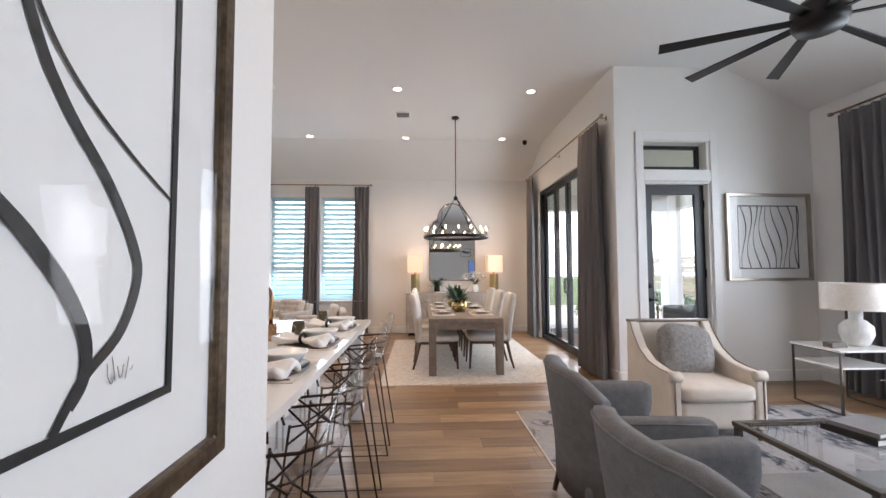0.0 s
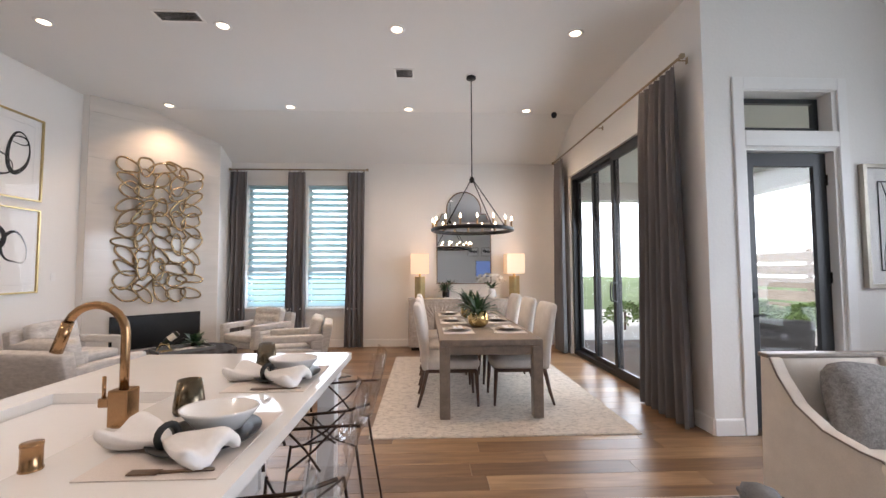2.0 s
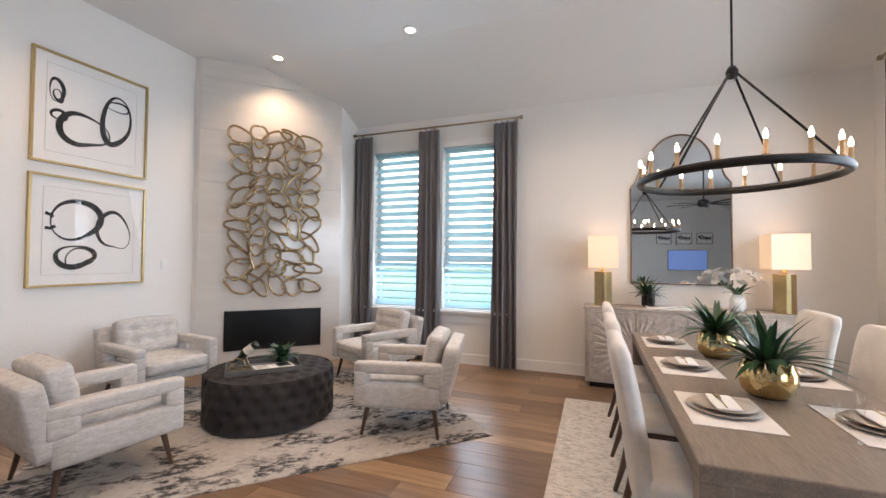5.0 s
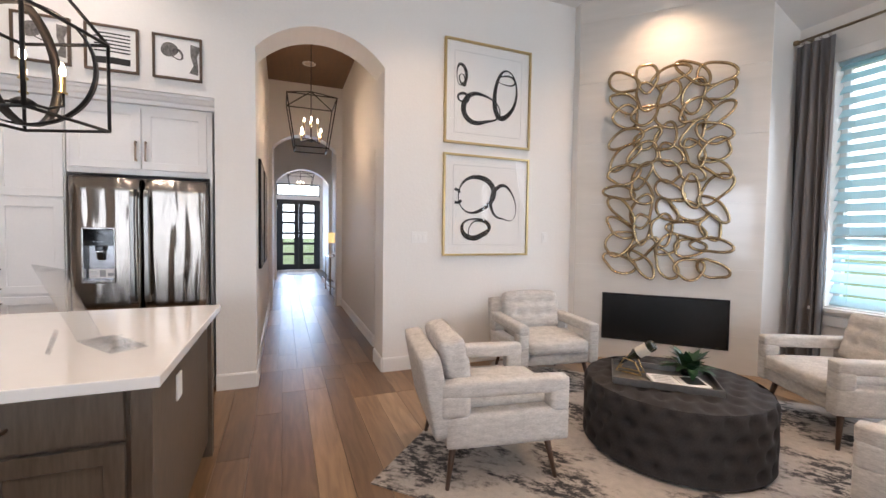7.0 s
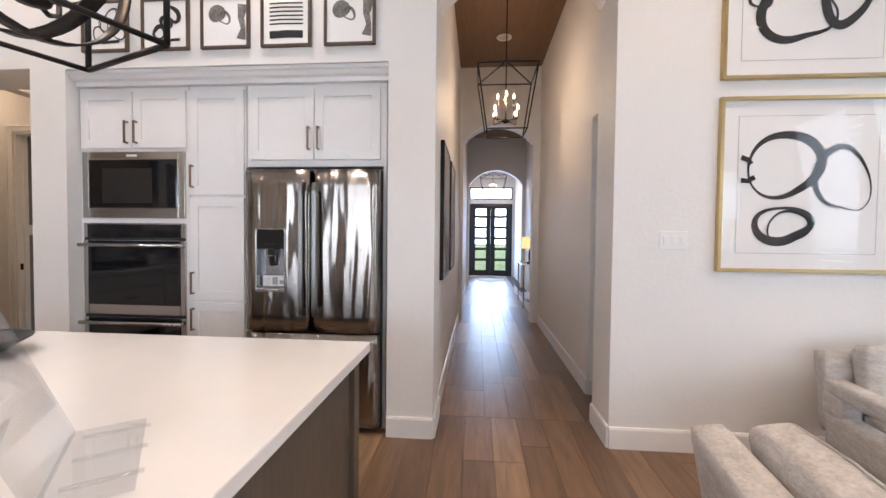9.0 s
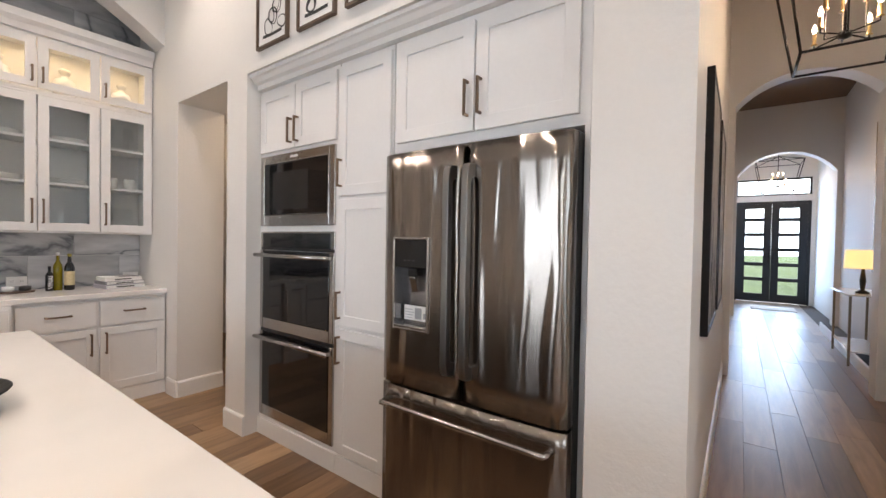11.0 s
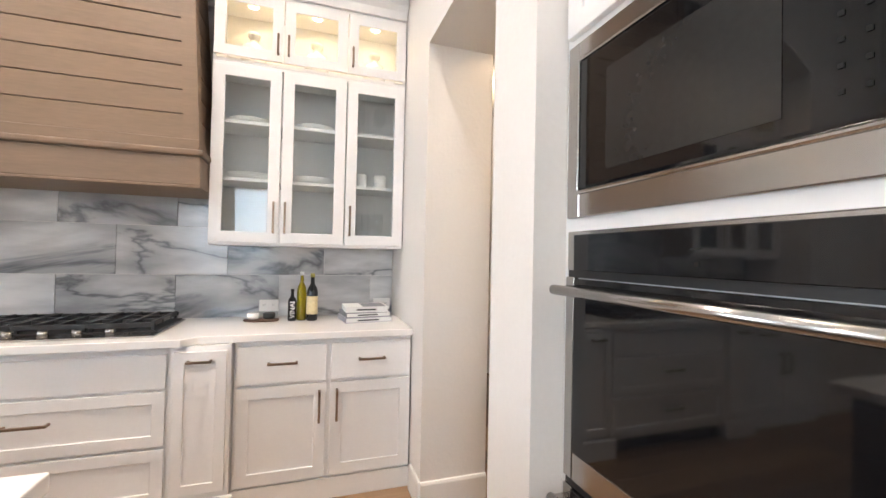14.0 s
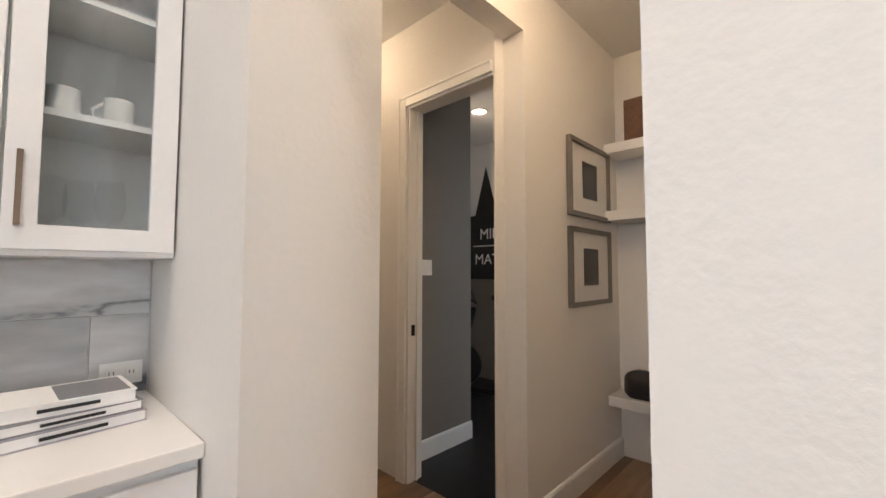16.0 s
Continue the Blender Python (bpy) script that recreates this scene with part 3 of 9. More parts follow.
for hx, d in ((0.425, left), (0.52, right)):
    side = [(FRF + 0.002, 0.795), (FRF - 0.046, 0.800), (FRF - 0.060, 0.815), (FRF - 0.068, 0.85), (FRF - 0.068, 1.63), (FRF - 0.060, 1.67), (FRF - 0.046, 1.685), (FRF + 0.002, 1.69),
            (FRF + 0.002, 1.635), (FRF - 0.026, 1.628), (FRF - 0.036, 1.605), (FRF - 0.036, 0.88), (FRF - 0.026, 0.857), (FRF + 0.002, 0.85)]
    part("handle", prism(side, "x", hx - 0.017, hx + 0.017, 0.005), BARSTEEL, d, "thick flat steel door bar")
part("handle", bar_handle([(0.05, FRF, 0.61), (0.06, FRF - 0.05, 0.61)] + [(0.06 + 0.0825 * i, FRF - 0.064, 0.61) for i in range(11)] + [(0.885, FRF - 0.05, 0.61), (0.895, FRF, 0.61)], 0.0125), STEEL, drawer, "long steel drawer bar")
disp = part("dispenser", ring(0.082, 0.955, 0.302, 1.385, 0.012, FRF - 0.024, FRF + 0.02, 0.004), STEEL, left, "steel dispenser frame")
part("control_panel", box(0.094, FRF - 0.02, 1.245, 0.290, FRF + 0.0, 1.372, 0.003), DARKGLASS, left, "black dispenser control panel")
DISPG = material("dispenser_grey", (0.30, 0.30, 0.31), 0.22, 1.0)
part("dispenser_recess", box(0.092, FRF + 0.042, 0.966, 0.292, FRF + 0.048, 1.245), DISPG, left, "grey steel dispenser recess")
for hx in (0.090, 0.288):
    part("recess_side", box(hx, FRF - 0.008, 0.966, hx + 0.006, FRF + 0.042, 1.245), DISPG, left)
part("drip_tray", boxes((0.092, FRF - 0.022, 0.962, 0.292, FRF + 0.042, 0.978), bevel=0.003), STEEL, left, "steel drip tray")
part("chute", boxes((0.165, FRF - 0.006, 1.205, 0.219, FRF + 0.040, 1.243), bevel=0.004), DARKGLASS, left)
part("paddle", moved(box(-0.022, -0.014, -0.040, 0.022, 0.010, 0.040, 0.006), Matrix.Translation((0.192, FRF + 0.018, 1.17)) @ Matrix.Rotation(radians(18), 4, "X")), STEEL, left, "steel dispenser paddle")
part("sticker", boxes((0.108, FRF + 0.0395, 0.992, 0.278, FRF + 0.0415, 1.062), bevel=0.0005), PAPER, left, "white instruction sticker")
for k in range(4):
    part("sticker_print", box(0.114, FRF + 0.037, 1.002 + 0.013 * k, 0.160 + 0.006 * (k % 3), FRF + 0.039, 1.005 + 0.013 * k), bpy.data.materials.get("grey_print") or material("grey_print", (0.35, 0.35, 0.36), 0.6), left)
part("sticker_print", box(0.178, FRF + 0.037, 1.000, 0.218, FRF + 0.039, 1.052), bpy.data.materials["grey_print"], left)
part("sticker_print", box(0.230, FRF + 0.037, 1.004, 0.270, FRF + 0.039, 1.030), bpy.data.materials["grey_print"], left)
part("badge", box(0.145, FRF - 0.026, 1.3745, 0.235, FRF - 0.0242, 1.382, 0.0006), STEEL, left)
for k in range(3):
    part("indicator", box(0.158 + 0.028 * k, FRF - 0.0225, 1.276, 0.164 + 0.028 * k, FRF - 0.0205, 1.281), DISPG, left)

mw = thing("microwave", "built-in stainless steel microwave with a black glass door", "microwave", NW @ pose(0.012, 0.03, 0) @ Matrix.Diagonal((0.995, 1, 1, 1)))
part("body", box(0.02, 0.0, 1.462, 0.80, 0.45, 1.932, 0.003), DARKSTEEL, mw)
part("trim_frame", boxes((0.008, -0.045, 1.462, 0.060, 0, 1.94), (0.756, -0.045, 1.462, 0.806, 0, 1.94), (0.060, -0.045, 1.462, 0.756, 0, 1.530), (0.060, -0.045, 1.886, 0.756, 0, 1.94), bevel=0.003), STEEL, mw, "brushed steel trim frame")
door = part("door", box(0.060, -0.05, 1.530, 0.756, -0.004, 1.886, 0.012, 3), DARKGLASS, mw, "black glass door")
part("door_rim", ring(0.054, 1.524, 0.762, 1.892, 0.010, -0.053, -0.044, 0.003), STEEL, mw)
part("window_mesh", box(0.17, -0.0515, 1.57, 0.56, -0.0505, 1.82), material("oven_mesh", (0.02, 0.02, 0.02), 0.2), mw)
for r in range(6):
    for q in range(3):
        part("key", box(0.63 + 0.03 * q, -0.0525, 1.58 + 0.036 * r, 0.637 + 0.03 * q, -0.0505, 1.587 + 0.036 * r), material("key_grey", (0.018, 0.018, 0.018), 0.8, spec=0.1) if r + q == 0 else bpy.data.materials["key_grey"], mw)
part("badge", box(0.36, -0.047, 1.905, 0.44, -0.0455, 1.92, 0.001), PAPER, mw)

oven = thing("double_oven", "built-in stainless steel double wall oven with black glass doors", "oven", NW @ pose(0.012, 0.03, 0) @ Matrix.Diagonal((0.995, 1, 1, 1)))
part("body", box(0.02, 0.0, 0.14, 0.80, 0.58, 1.425, 0.003), DARKSTEEL, oven)
part("control_panel", join(boxes((0.008, -0.04, 1.318, 0.806, 0, 1.425), bevel=0.003)), STEEL, oven, "steel control panel")
part("display", box(0.040, -0.0435, 1.319, 0.770, -0.039, 1.415, 0.002), DARKGLASS, oven, "black glass display")
for k, (z0, z1) in enumerate(((0.755, 1.30), (0.145, 0.735))):
    d = part("oven_door", boxes((0.008, -0.045, z0, 0.046, 0, z1), (0.768, -0.045, z0, 0.806, 0, z1), (0.046, -0.045, z0, 0.768, 0, z0 + 0.075), bevel=0.003), STEEL, oven, "steel-framed oven door")
    part("door_glass", box(0.0465, -0.047, z0 + 0.0755, 0.7675, -0.012, z1 - 0.003, 0.003), DARKGLASS, d, "black oven glass")
    zz = z1 - 0.035
    part("handle", join(tube([(0.014, -0.088, zz), (0.800, -0.088, zz)], 0.0135, 12), boxes((0.02, -0.088, zz - 0.012, 0.05, -0.044, zz + 0.012), (0.765, -0.088, zz - 0.012, 0.795, -0.044, zz + 0.012), bevel=0.003)), STEEL, d, "round steel towel-bar handle")
# black strips laid in the gaps above the doors, for their shade
for z0, z1 in ((1.299, 1.319), (0.734, 0.756)):
    part("gap_strip", box(0.010, -0.037, z0, 0.804, -0.0305, z1), DARKPLATE, oven, "black strip standing in for the shade in the gap")
part("display_mark", box(0.400, -0.0452, 1.372, 0.424, -0.0440, 1.375), bpy.data.materials["key_grey"], oven)
part("display_mark", box(0.409, -0.0452, 1.340, 0.418, -0.0440, 1.349), bpy.data.materials["key_grey"], oven)

# marble
def marble(name, dark=(0.20, 0.21, 0.225), light=(0.70, 0.70, 0.70)):
    m = bpy.data.materials.new(name)
    m.use_nodes = True
    nt = m.node_tree
    b = nt.nodes["Principled BSDF"]
    b.inputs["Roughness"].default_value = 0.14
    geo, info = nt.nodes.new("ShaderNodeNewGeometry"), nt.nodes.new("ShaderNodeObjectInfo")
    off = nt.nodes.new("ShaderNodeVectorMath")
    off.operation = "MULTIPLY_ADD"
    off.inputs[1].default_value = (7.3, 3.1, 5.7)
    nt.links.new(info.outputs["Random"], off.inputs[0])
    nt.links.new(geo.outputs["Position"], off.inputs[2])
    mp = nt.nodes.new("ShaderNodeMapping")
    mp.inputs["Rotation"].default_value = (0, radians(33), 0)
    mp.inputs["Scale"].default_value = (0.55, 1, 2.0)
    nt.links.new(off.outputs[0], mp.inputs[0])
    n = nt.nodes.new("ShaderNodeTexNoise")
    n.inputs["Scale"].default_value, n.inputs["Detail"].default_value, n.inputs["Distortion"].default_value = 1.0, 9, 0.7
    nt.links.new(mp.outputs[0], n.inputs[0])
    sub = nt.nodes.new("ShaderNodeMath")
    sub.operation = "SUBTRACT"
    sub.inputs[1].default_value = 0.5
    nt.links.new(n.outputs[0], sub.inputs[0])
    ab = nt.nodes.new("ShaderNodeMath")
    ab.operation = "ABSOLUTE"
    nt.links.new(sub.outputs[0], ab.inputs[0])
    ramp = nt.nodes.new("ShaderNodeValToRGB")
    e = ramp.color_ramp.elements
    e[0].position, e[0].color = 0.0, (*dark, 1)
    e[1].position, e[1].color = 0.075, (*light, 1)
    k = e.new(0.018)
    k.color = (*[(d + 2.2 * l) / 3.2 for d, l in zip(dark, light)], 1)
    nt.links.new(ab.outputs[0], ramp.inputs[0])
    cloud = nt.nodes.new("ShaderNodeTexNoise")
    cloud.inputs["Scale"].default_value, cloud.inputs["Detail"].default_value = 2.6, 6
    nt.links.new(mp.outputs[0], cloud.inputs[0])
    r2 = nt.nodes.new("ShaderNodeValToRGB")
    r2.color_ramp.elements[0].position, r2.color_ramp.elements[0].color = 0.33, (0.50, 0.515, 0.54, 1)
    r2.color_ramp.elements[1].position, r2.color_ramp.elements[1].color = 0.6, (1, 1, 1, 1)
    nt.links.new(cloud.outputs[0], r2.inputs[0])
    mx = nt.nodes.new("ShaderNodeMix")
    mx.data_type, mx.blend_type = "RGBA", "MULTIPLY"
    mx.inputs["Factor"].default_value = 1
    nt.links.new(ramp.outputs[0], mx.inputs["A"])
    nt.links.new(r2.outputs[0], mx.inputs["B"])
    nt.links.new(mx.outputs["Result"], b.inputs["Base Color"])
    return m


MARBLE = marble("grey_veined_marble")

# south run: base cabinets with the cooktop bay proud of the rest
def south(x):
    return pose(x, -0.37, 0, rz=180)


def base_pair(x, w, label):
    c = cabinet("base_cabinet", label, south(x), w, 0.0, 0.88, 0.62, CABINET, group="white kitchen base cabinets")
    h = w / 2
    for k in range(2):
        a, b = 0.015 + k * h, h - 0.008 + k * h
        shaker_front(c, "drawer", a, 0.655, b, 0.855, CABINET, ((a + b) / 2, 0.765), upright=False, flat=True, length=0.15)
        shaker_front(c, "door", a, 0.13, b, 0.64, CABINET, (b - 0.035 if k == 0 else a + 0.035, 0.52), length=0.17)
    part("plinth", box(0, -0.012, 0, w, 0, 0.115, 0.003), CABINET, c)


base_pair(-2.86, 0.945, "white shaker base cabinet with two drawers beside the cooktop")
base_pair(-0.36, 0.88, "white shaker base cabinet with two drawers beside the cooktop")
for x in (-2.585, -1.24):
    c = cabinet("pullout_cabinet", "narrow white pull-out cabinet with a plinth foot", pose(x, -0.31, 0, rz=180), 0.275, 0.0, 0.88, 0.69, CABINET, group="pull-out pillars beside the cooktop")
    shaker_front(c, "door", 0.02, 0.16, 0.255, 0.855, CABINET, (0.137, 0.81), upright=False, length=0.11, rail=0.05)
    part("plinth", box(-0.02, -0.03, 0, 0.295, 0, 0.13, 0.004), CABINET, c)
c = cabinet("cooktop_cabinet", "wide white drawer cabinet under the cooktop", pose(-1.515, -0.33, 0, rz=180), 1.07, 0.10, 0.88, 0.66, CABINET)
shaker_front(c, "drawer", 0.012, 0.68, 1.058, 0.845, CABINET, None, flat=True)
shaker_front(c, "drawer", 0.012, 0.405, 1.058, 0.665, CABINET, (0.535, 0.56), rail=0.055, upright=False, length=0.17)
shaker_front(c, "drawer", 0.012, 0.13, 1.058, 0.39, CABINET, (0.535, 0.285), rail=0.055, upright=False, length=0.17)
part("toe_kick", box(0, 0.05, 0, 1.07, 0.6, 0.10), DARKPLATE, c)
outline = [(-3.808, -0.995), (-0.355, -0.995), (-0.355, -0.335), (-1.16, -0.335), (-1.20, -0.27), (-2.64, -0.27), (-2.70, -0.335), (-3.808, -0.335)]
single("kitchen_worktop", prism(outline, "z", 0.882, 0.921, 0.004), QUARTZ, "white quartz worktop on the kitchen base cabinets", "worktop")

cook = thing("cooktop", "black gas cooktop with five steel knobs set in the worktop", "cooktop", pose(-2.05, -0.615, 0.922))
part("tray", box(-0.46, -0.27, 0, 0.46, 0.27, 0.012, 0.004), STEEL, cook, "brushed steel tray")
part("burner_pan", box(-0.445, -0.255, 0.0122, 0.445, 0.172, 0.020, 0.003), DARKPLATE, cook, "black enamel burner pan")
for gx in (-0.29, 0.0, 0.29):
    g = [(gx - 0.135 + 0.09 * i, -0.24, 0.040, gx - 0.118 + 0.09 * i, 0.165, 0.064) for i in range(4)]
    g += [(gx - 0.14, -0.242 + 0.131 * i, 0.036, gx + 0.143, -0.226 + 0.131 * i, 0.060) for i in range(4)]
    g += [(gx + sx, sy, 0.018, gx + sx + 0.014, sy + 0.014, 0.042) for sx in (-0.135, 0.123) for sy in (-0.23, 0.145)]
    part("grate", boxes(*g, bevel=0.002), DARKPLATE, cook, "black cast-iron grate")
for bx, by in ((-0.29, -0.12), (-0.29, 0.08), (0, -0.03), (0.29, -0.12), (0.29, 0.08)):
    part("burner", moved(lathe([(0.045, 0.012), (0.045, 0.022), (0.03, 0.03), (0.001, 0.03)], 16), Matrix.Translation((bx, by, 0))), DARKPLATE, cook)
for k in range(5):
    part("knob", moved(lathe([(0.022, 0.012), (0.022, 0.035), (0.017, 0.042), (0.001, 0.042)], 16), Matrix.Translation((-0.26 + 0.13 * k, 0.215, 0))), STEEL, cook, "round steel knob")


# upper cabinets with glass doors, lit boxes on top
LIGHTPANE = glass("cabinet_glass", (0.93, 0.95, 0.95), 0.01)
# white paint with the cabinet's inner shade mixed into its grey-green colour
INNER = material("cabinet_inside_shaded", (0.46, 0.49, 0.47), 0.5, vary=0.02)


def upper_cabinet(x, widths, label):
    w = sum(widths)
    c = cabinet("glass_cabinet", label, pose(x, -0.69, 0, rz=180), w, 1.39, 2.48, 0.305, CABINET, shell=True, group="glass-fronted wall cabinets")
    a = 0.0
    for k, dw in enumerate(widths):
        hx = a + dw - 0.032 if k == 0 else a + 0.032
        shaker_front(c, "door", a + 0.004, 1.405, a + dw - 0.004, 2.455, CABINET, (hx, 1.56), rail=0.066, pane=LIGHTPANE, length=0.19)
        a += dw
    for z in (1.775, 2.12):
        part("shelf", box(0.018, 0.012, z, w - 0.018, 0.285, z + 0.02, 0.001), CABINET, c)
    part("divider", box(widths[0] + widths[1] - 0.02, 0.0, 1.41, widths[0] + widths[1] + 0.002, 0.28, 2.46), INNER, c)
    t = cabinet("display_cabinet", "small lit white display cabinet with glass doors on top", pose(x, -0.69, 0, rz=180), w, 2.482, 2.92, 0.305, CABINET, shell=True, group="lit display cabinets")
    a = 0.0
    for k, dw in enumerate(widths):
        hx = a + dw - 0.03 if k == 0 else a + 0.03
        shaker_front(t, "door", a + 0.004, 2.51, a + dw - 0.004, 2.895, CABINET, (hx, 2.61), rail=0.062, pane=LIGHTPANE, length=0.12)
        part("lamp_puck", moved(lathe([(0.03, 2.895), (0.03, 2.902)], 12), Matrix.Translation((a + dw / 2, 0.12, 0))), glow("puck_glow", (1.0, 0.72, 0.36), 18) if not bpy.data.materials.get("puck_glow") else bpy.data.materials["puck_glow"], t, "small warm puck lamp")
        a += dw
    crown = prism([(0.02, 2.922), (-0.02, 2.922), (-0.03, 2.97), (-0.055, 3.0), (-0.06, 3.055), (0.28, 3.055), (0.28, 2.922)], "x", -0.0, w)
    single("crown_moulding", moved(crown, pose(x, -0.69, 0, rz=180)), CABINET, "white crown moulding on the wall cabinets", "moulding")
    return c


upper_cabinet(-2.655, (0.385, 0.385, 0.38), "white wall cabinet with glass doors, plates and glasses")
upper_cabinet(-0.36, (0.36, 0.36, 0.36), "white wall cabinet with glass doors and plates")
for x in (-3.25, -0.9):
    area_light("display_cabinet_light", (x, -0.80, 2.885), (x, -0.80, 2.0), 1.0, 0.12, 2.6, (1.0, 0.70, 0.36))

# hood
hood = thing("range_hood", "oak range hood clad in horizontal boards over the cooktop", "range hood", pose(-2.05, -0.995, 0))
def hood_slice(z0, z1, inset=0.0):
    def at(z):
        u = max(0.0, (z - 1.9) / 1.9)
        return 0.575 - 0.13 * u - inset, 0.47 - 0.17 * u - inset
    (w0, d0), (w1, d1) = at(z0), at(z1)
    bm = bmesh.new()
    lo = [bm.verts.new(p) for p in ((-w0, 0, z0), (w0, 0, z0), (w0, d0, z0), (-w0, d0, z0))]
    hi = [bm.verts.new(p) for p in ((-w1, 0, z1), (w1, 0, z1), (w1, d1, z1), (-w1, d1, z1))]
    bm.faces.new(lo[::-1])
    bm.faces.new(hi)
    for i in range(4):
        bm.faces.new((lo[i], lo[(i + 1) % 4], hi[(i + 1) % 4], hi[i]))
    return bm
part("core", hood_slice(1.9, 3.75, 0.012), HOODWOOD, hood)
for k in range(13):
    z0 = 1.955 + 0.137 * k
    b = hood_slice(z0, z0 + 0.131, 0.0)
    bmesh.ops.bevel(b, geom=b.edges[:], offset=0.002, segments=1, affect="EDGES")
    part("board", b, HOODWOOD, hood)
for sx in (-1, 1):
    u = [(sx * 0.588, 0.482), (sx * 0.515, 0.482), (sx * 0.515, 0.40), (sx * 0.588, 0.40)]
    bm = bmesh.new()
    lo = [bm.verts.new((px, py, 1.9)) for px, py in u]
    hi = [bm.verts.new((px - sx * 0.126, py - 0.166, 3.75)) for px, py in u]
    bm.faces.new(lo), bm.faces.new(hi)
    for i in range(4):
        bm.faces.new((lo[i], lo[(i + 1) % 4], hi[(i + 1) % 4], hi[i]))
    bmesh.ops.recalc_face_normals(bm, faces=bm.faces)
    part("corner_board", bm, HOODWOOD, hood)
part("bottom_rail", boxes((-0.59, 0, 1.895, 0.59, 0.485, 1.952), bevel=0.004), HOODWOOD, hood)
part("lip", boxes((-0.615, 0, 1.858, 0.615, 0.515, 1.893), bevel=0.01, seg=2), HOODWOOD, hood)
part("skirt", boxes((-0.60, 0.0, 1.70, 0.60, 0.50, 1.856), bevel=0.004), HOODWOOD, hood)
part("lip", boxes((-0.607, 0, 1.685, 0.607, 0.507, 1.699), bevel=0.003), HOODWOOD, hood)

# islands
isl = thing("kitchen_island", "long white kitchen island with a quartz top and sink", "island")
body = box(-0.40, 0.74, 0.0, 0.28, 3.40, 0.878, 0.003)
part("body", body, CABINET, isl, "white painted panelled base")
part("plinth", boxes((-0.42, 0.73, 0, 0.30, 3.42, 0.12), bevel=0.004), CABINET, isl)
for k in range(5):
    y0 = 0.80 + k * 0.52
    part("side_panel", moved(ring(0, 0.16, 0.47, 0.84, 0.07, -0.016, 0), Matrix.Translation((0.281, y0, 0)) @ Matrix.Rotation(radians(90), 4, "Z")), CABINET, isl)
for py in (3.42, 0.80):
    part("post", join(boxes((0.575, py - 0.05, 0.13, 0.675, py + 0.05, 0.80), bevel=0.004), boxes((0.56, py - 0.065, 0, 0.69, py + 0.065, 0.13), (0.56, py - 0.065, 0.79, 0.69, py + 0.065, 0.878), bevel=0.006)), CABINET, isl, "white square corner post")
    part("apron", box(0.28, py - 0.03, 0.70, 0.58, py + 0.03, 0.876, 0.003), CABINET, isl)
part("apron", box(0.60, 0.86, 0.79, 0.65, 3.32, 0.876, 0.003), CABINET, isl)
top = boxes((0.16, 0.70, 0.881, 0.742, 3.535, 0.921), (-0.50, 0.70, 0.881, -0.36, 3.535, 0.921), (-0.36, 2.74, 0.881, 0.16, 3.535, 0.921), (-0.36, 0.70, 0.881, 0.16, 2.0, 0.921))
bmesh.ops.remove_doubles(top, verts=top.verts, dist=1e-4)
part("worktop", top, QUARTZ, isl, "glossy white quartz worktop")
part("sink_bowl", boxes((-0.355, 2.005, 0.66, 0.155, 2.735, 0.67), (-0.36, 2.0, 0.66, -0.352, 2.74, 0.88), (0.152, 2.0, 0.66, 0.16, 2.74, 0.88), (-0.352, 2.0, 0.66, 0.152, 2.008, 0.88), (-0.352, 2.732, 0.66, 0.152, 2.74, 0.88)), PORCELAIN, isl, "white undermount sink bowl")

prep = thing("prep_island", "grey-brown wooden prep island with a white quartz top", "island")
part("body", box(-2.70, 1.045, 0.10, -1.485, 3.395, 0.878, 0.003), WALNUT, prep, "grey-brown stained oak base")
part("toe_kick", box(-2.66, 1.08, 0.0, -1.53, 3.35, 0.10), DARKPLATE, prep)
outl = [(-2.755, 1.0), (-1.40, 1.0), (-1.40, 3.47), (-2.755, 3.47)]
part("worktop", prism(outl, "z", 0.881, 0.921, 0.0045), QUARTZ, prep, "glossy white quartz worktop")
for k, (y0, y1) in enumerate(((1.06, 1.81), (1.83, 2.585), (2.605, 3.36))):
    for side in (0, 1):
        m = Matrix.Translation((-1.484, y0, 0)) @ Matrix.Rotation(radians(90), 4, "Z") if side == 0 else Matrix.Translation((-2.701, y1, 0)) @ Matrix.Rotation(radians(-90), 4, "Z")
        w = y1 - y0
        dr = part("drawer", moved(box(0.006, -0.02, 0.70, w - 0.006, 0, 0.86, 0.003), m), WALNUT, prep)
        part("handle", moved(pull(w / 2, 0.78, 0.17, False, -0.02), m), BRONZE, dr, "bronze bar pull")
        for a, b, hx in ((0.006, w / 2 - 0.003, w / 2 - 0.04), (w / 2 + 0.003, w - 0.006, w / 2 + 0.04)):
            dd = part("door", moved(join(ring(a, 0.12, b, 0.685, 0.06, -0.02, 0), boxes((a + 0.06, -0.011, 0.18, b - 0.06, 0, 0.625))), m), WALNUT, prep)
            part("handle", moved(pull(hx, 0.56, 0.17, True, -0.02), m), BRONZE, dd, "bronze bar pull")
part("end_panel", boxes((-2.70, 3.396, 0.10, -1.485, 3.41, 0.876), bevel=0.002), WALNUT, prep)
for px in (-1.53, -2.725):
    part("corner_post", box(px, 3.37, 0.0, px + 0.065, 3.432, 0.878, 0.003), WALNUT, prep)
part("socket_plate", box(-1.965, 3.4105, 0.655, -1.88, 3.418, 0.765, 0.002), TRIM, prep, "white socket plate")

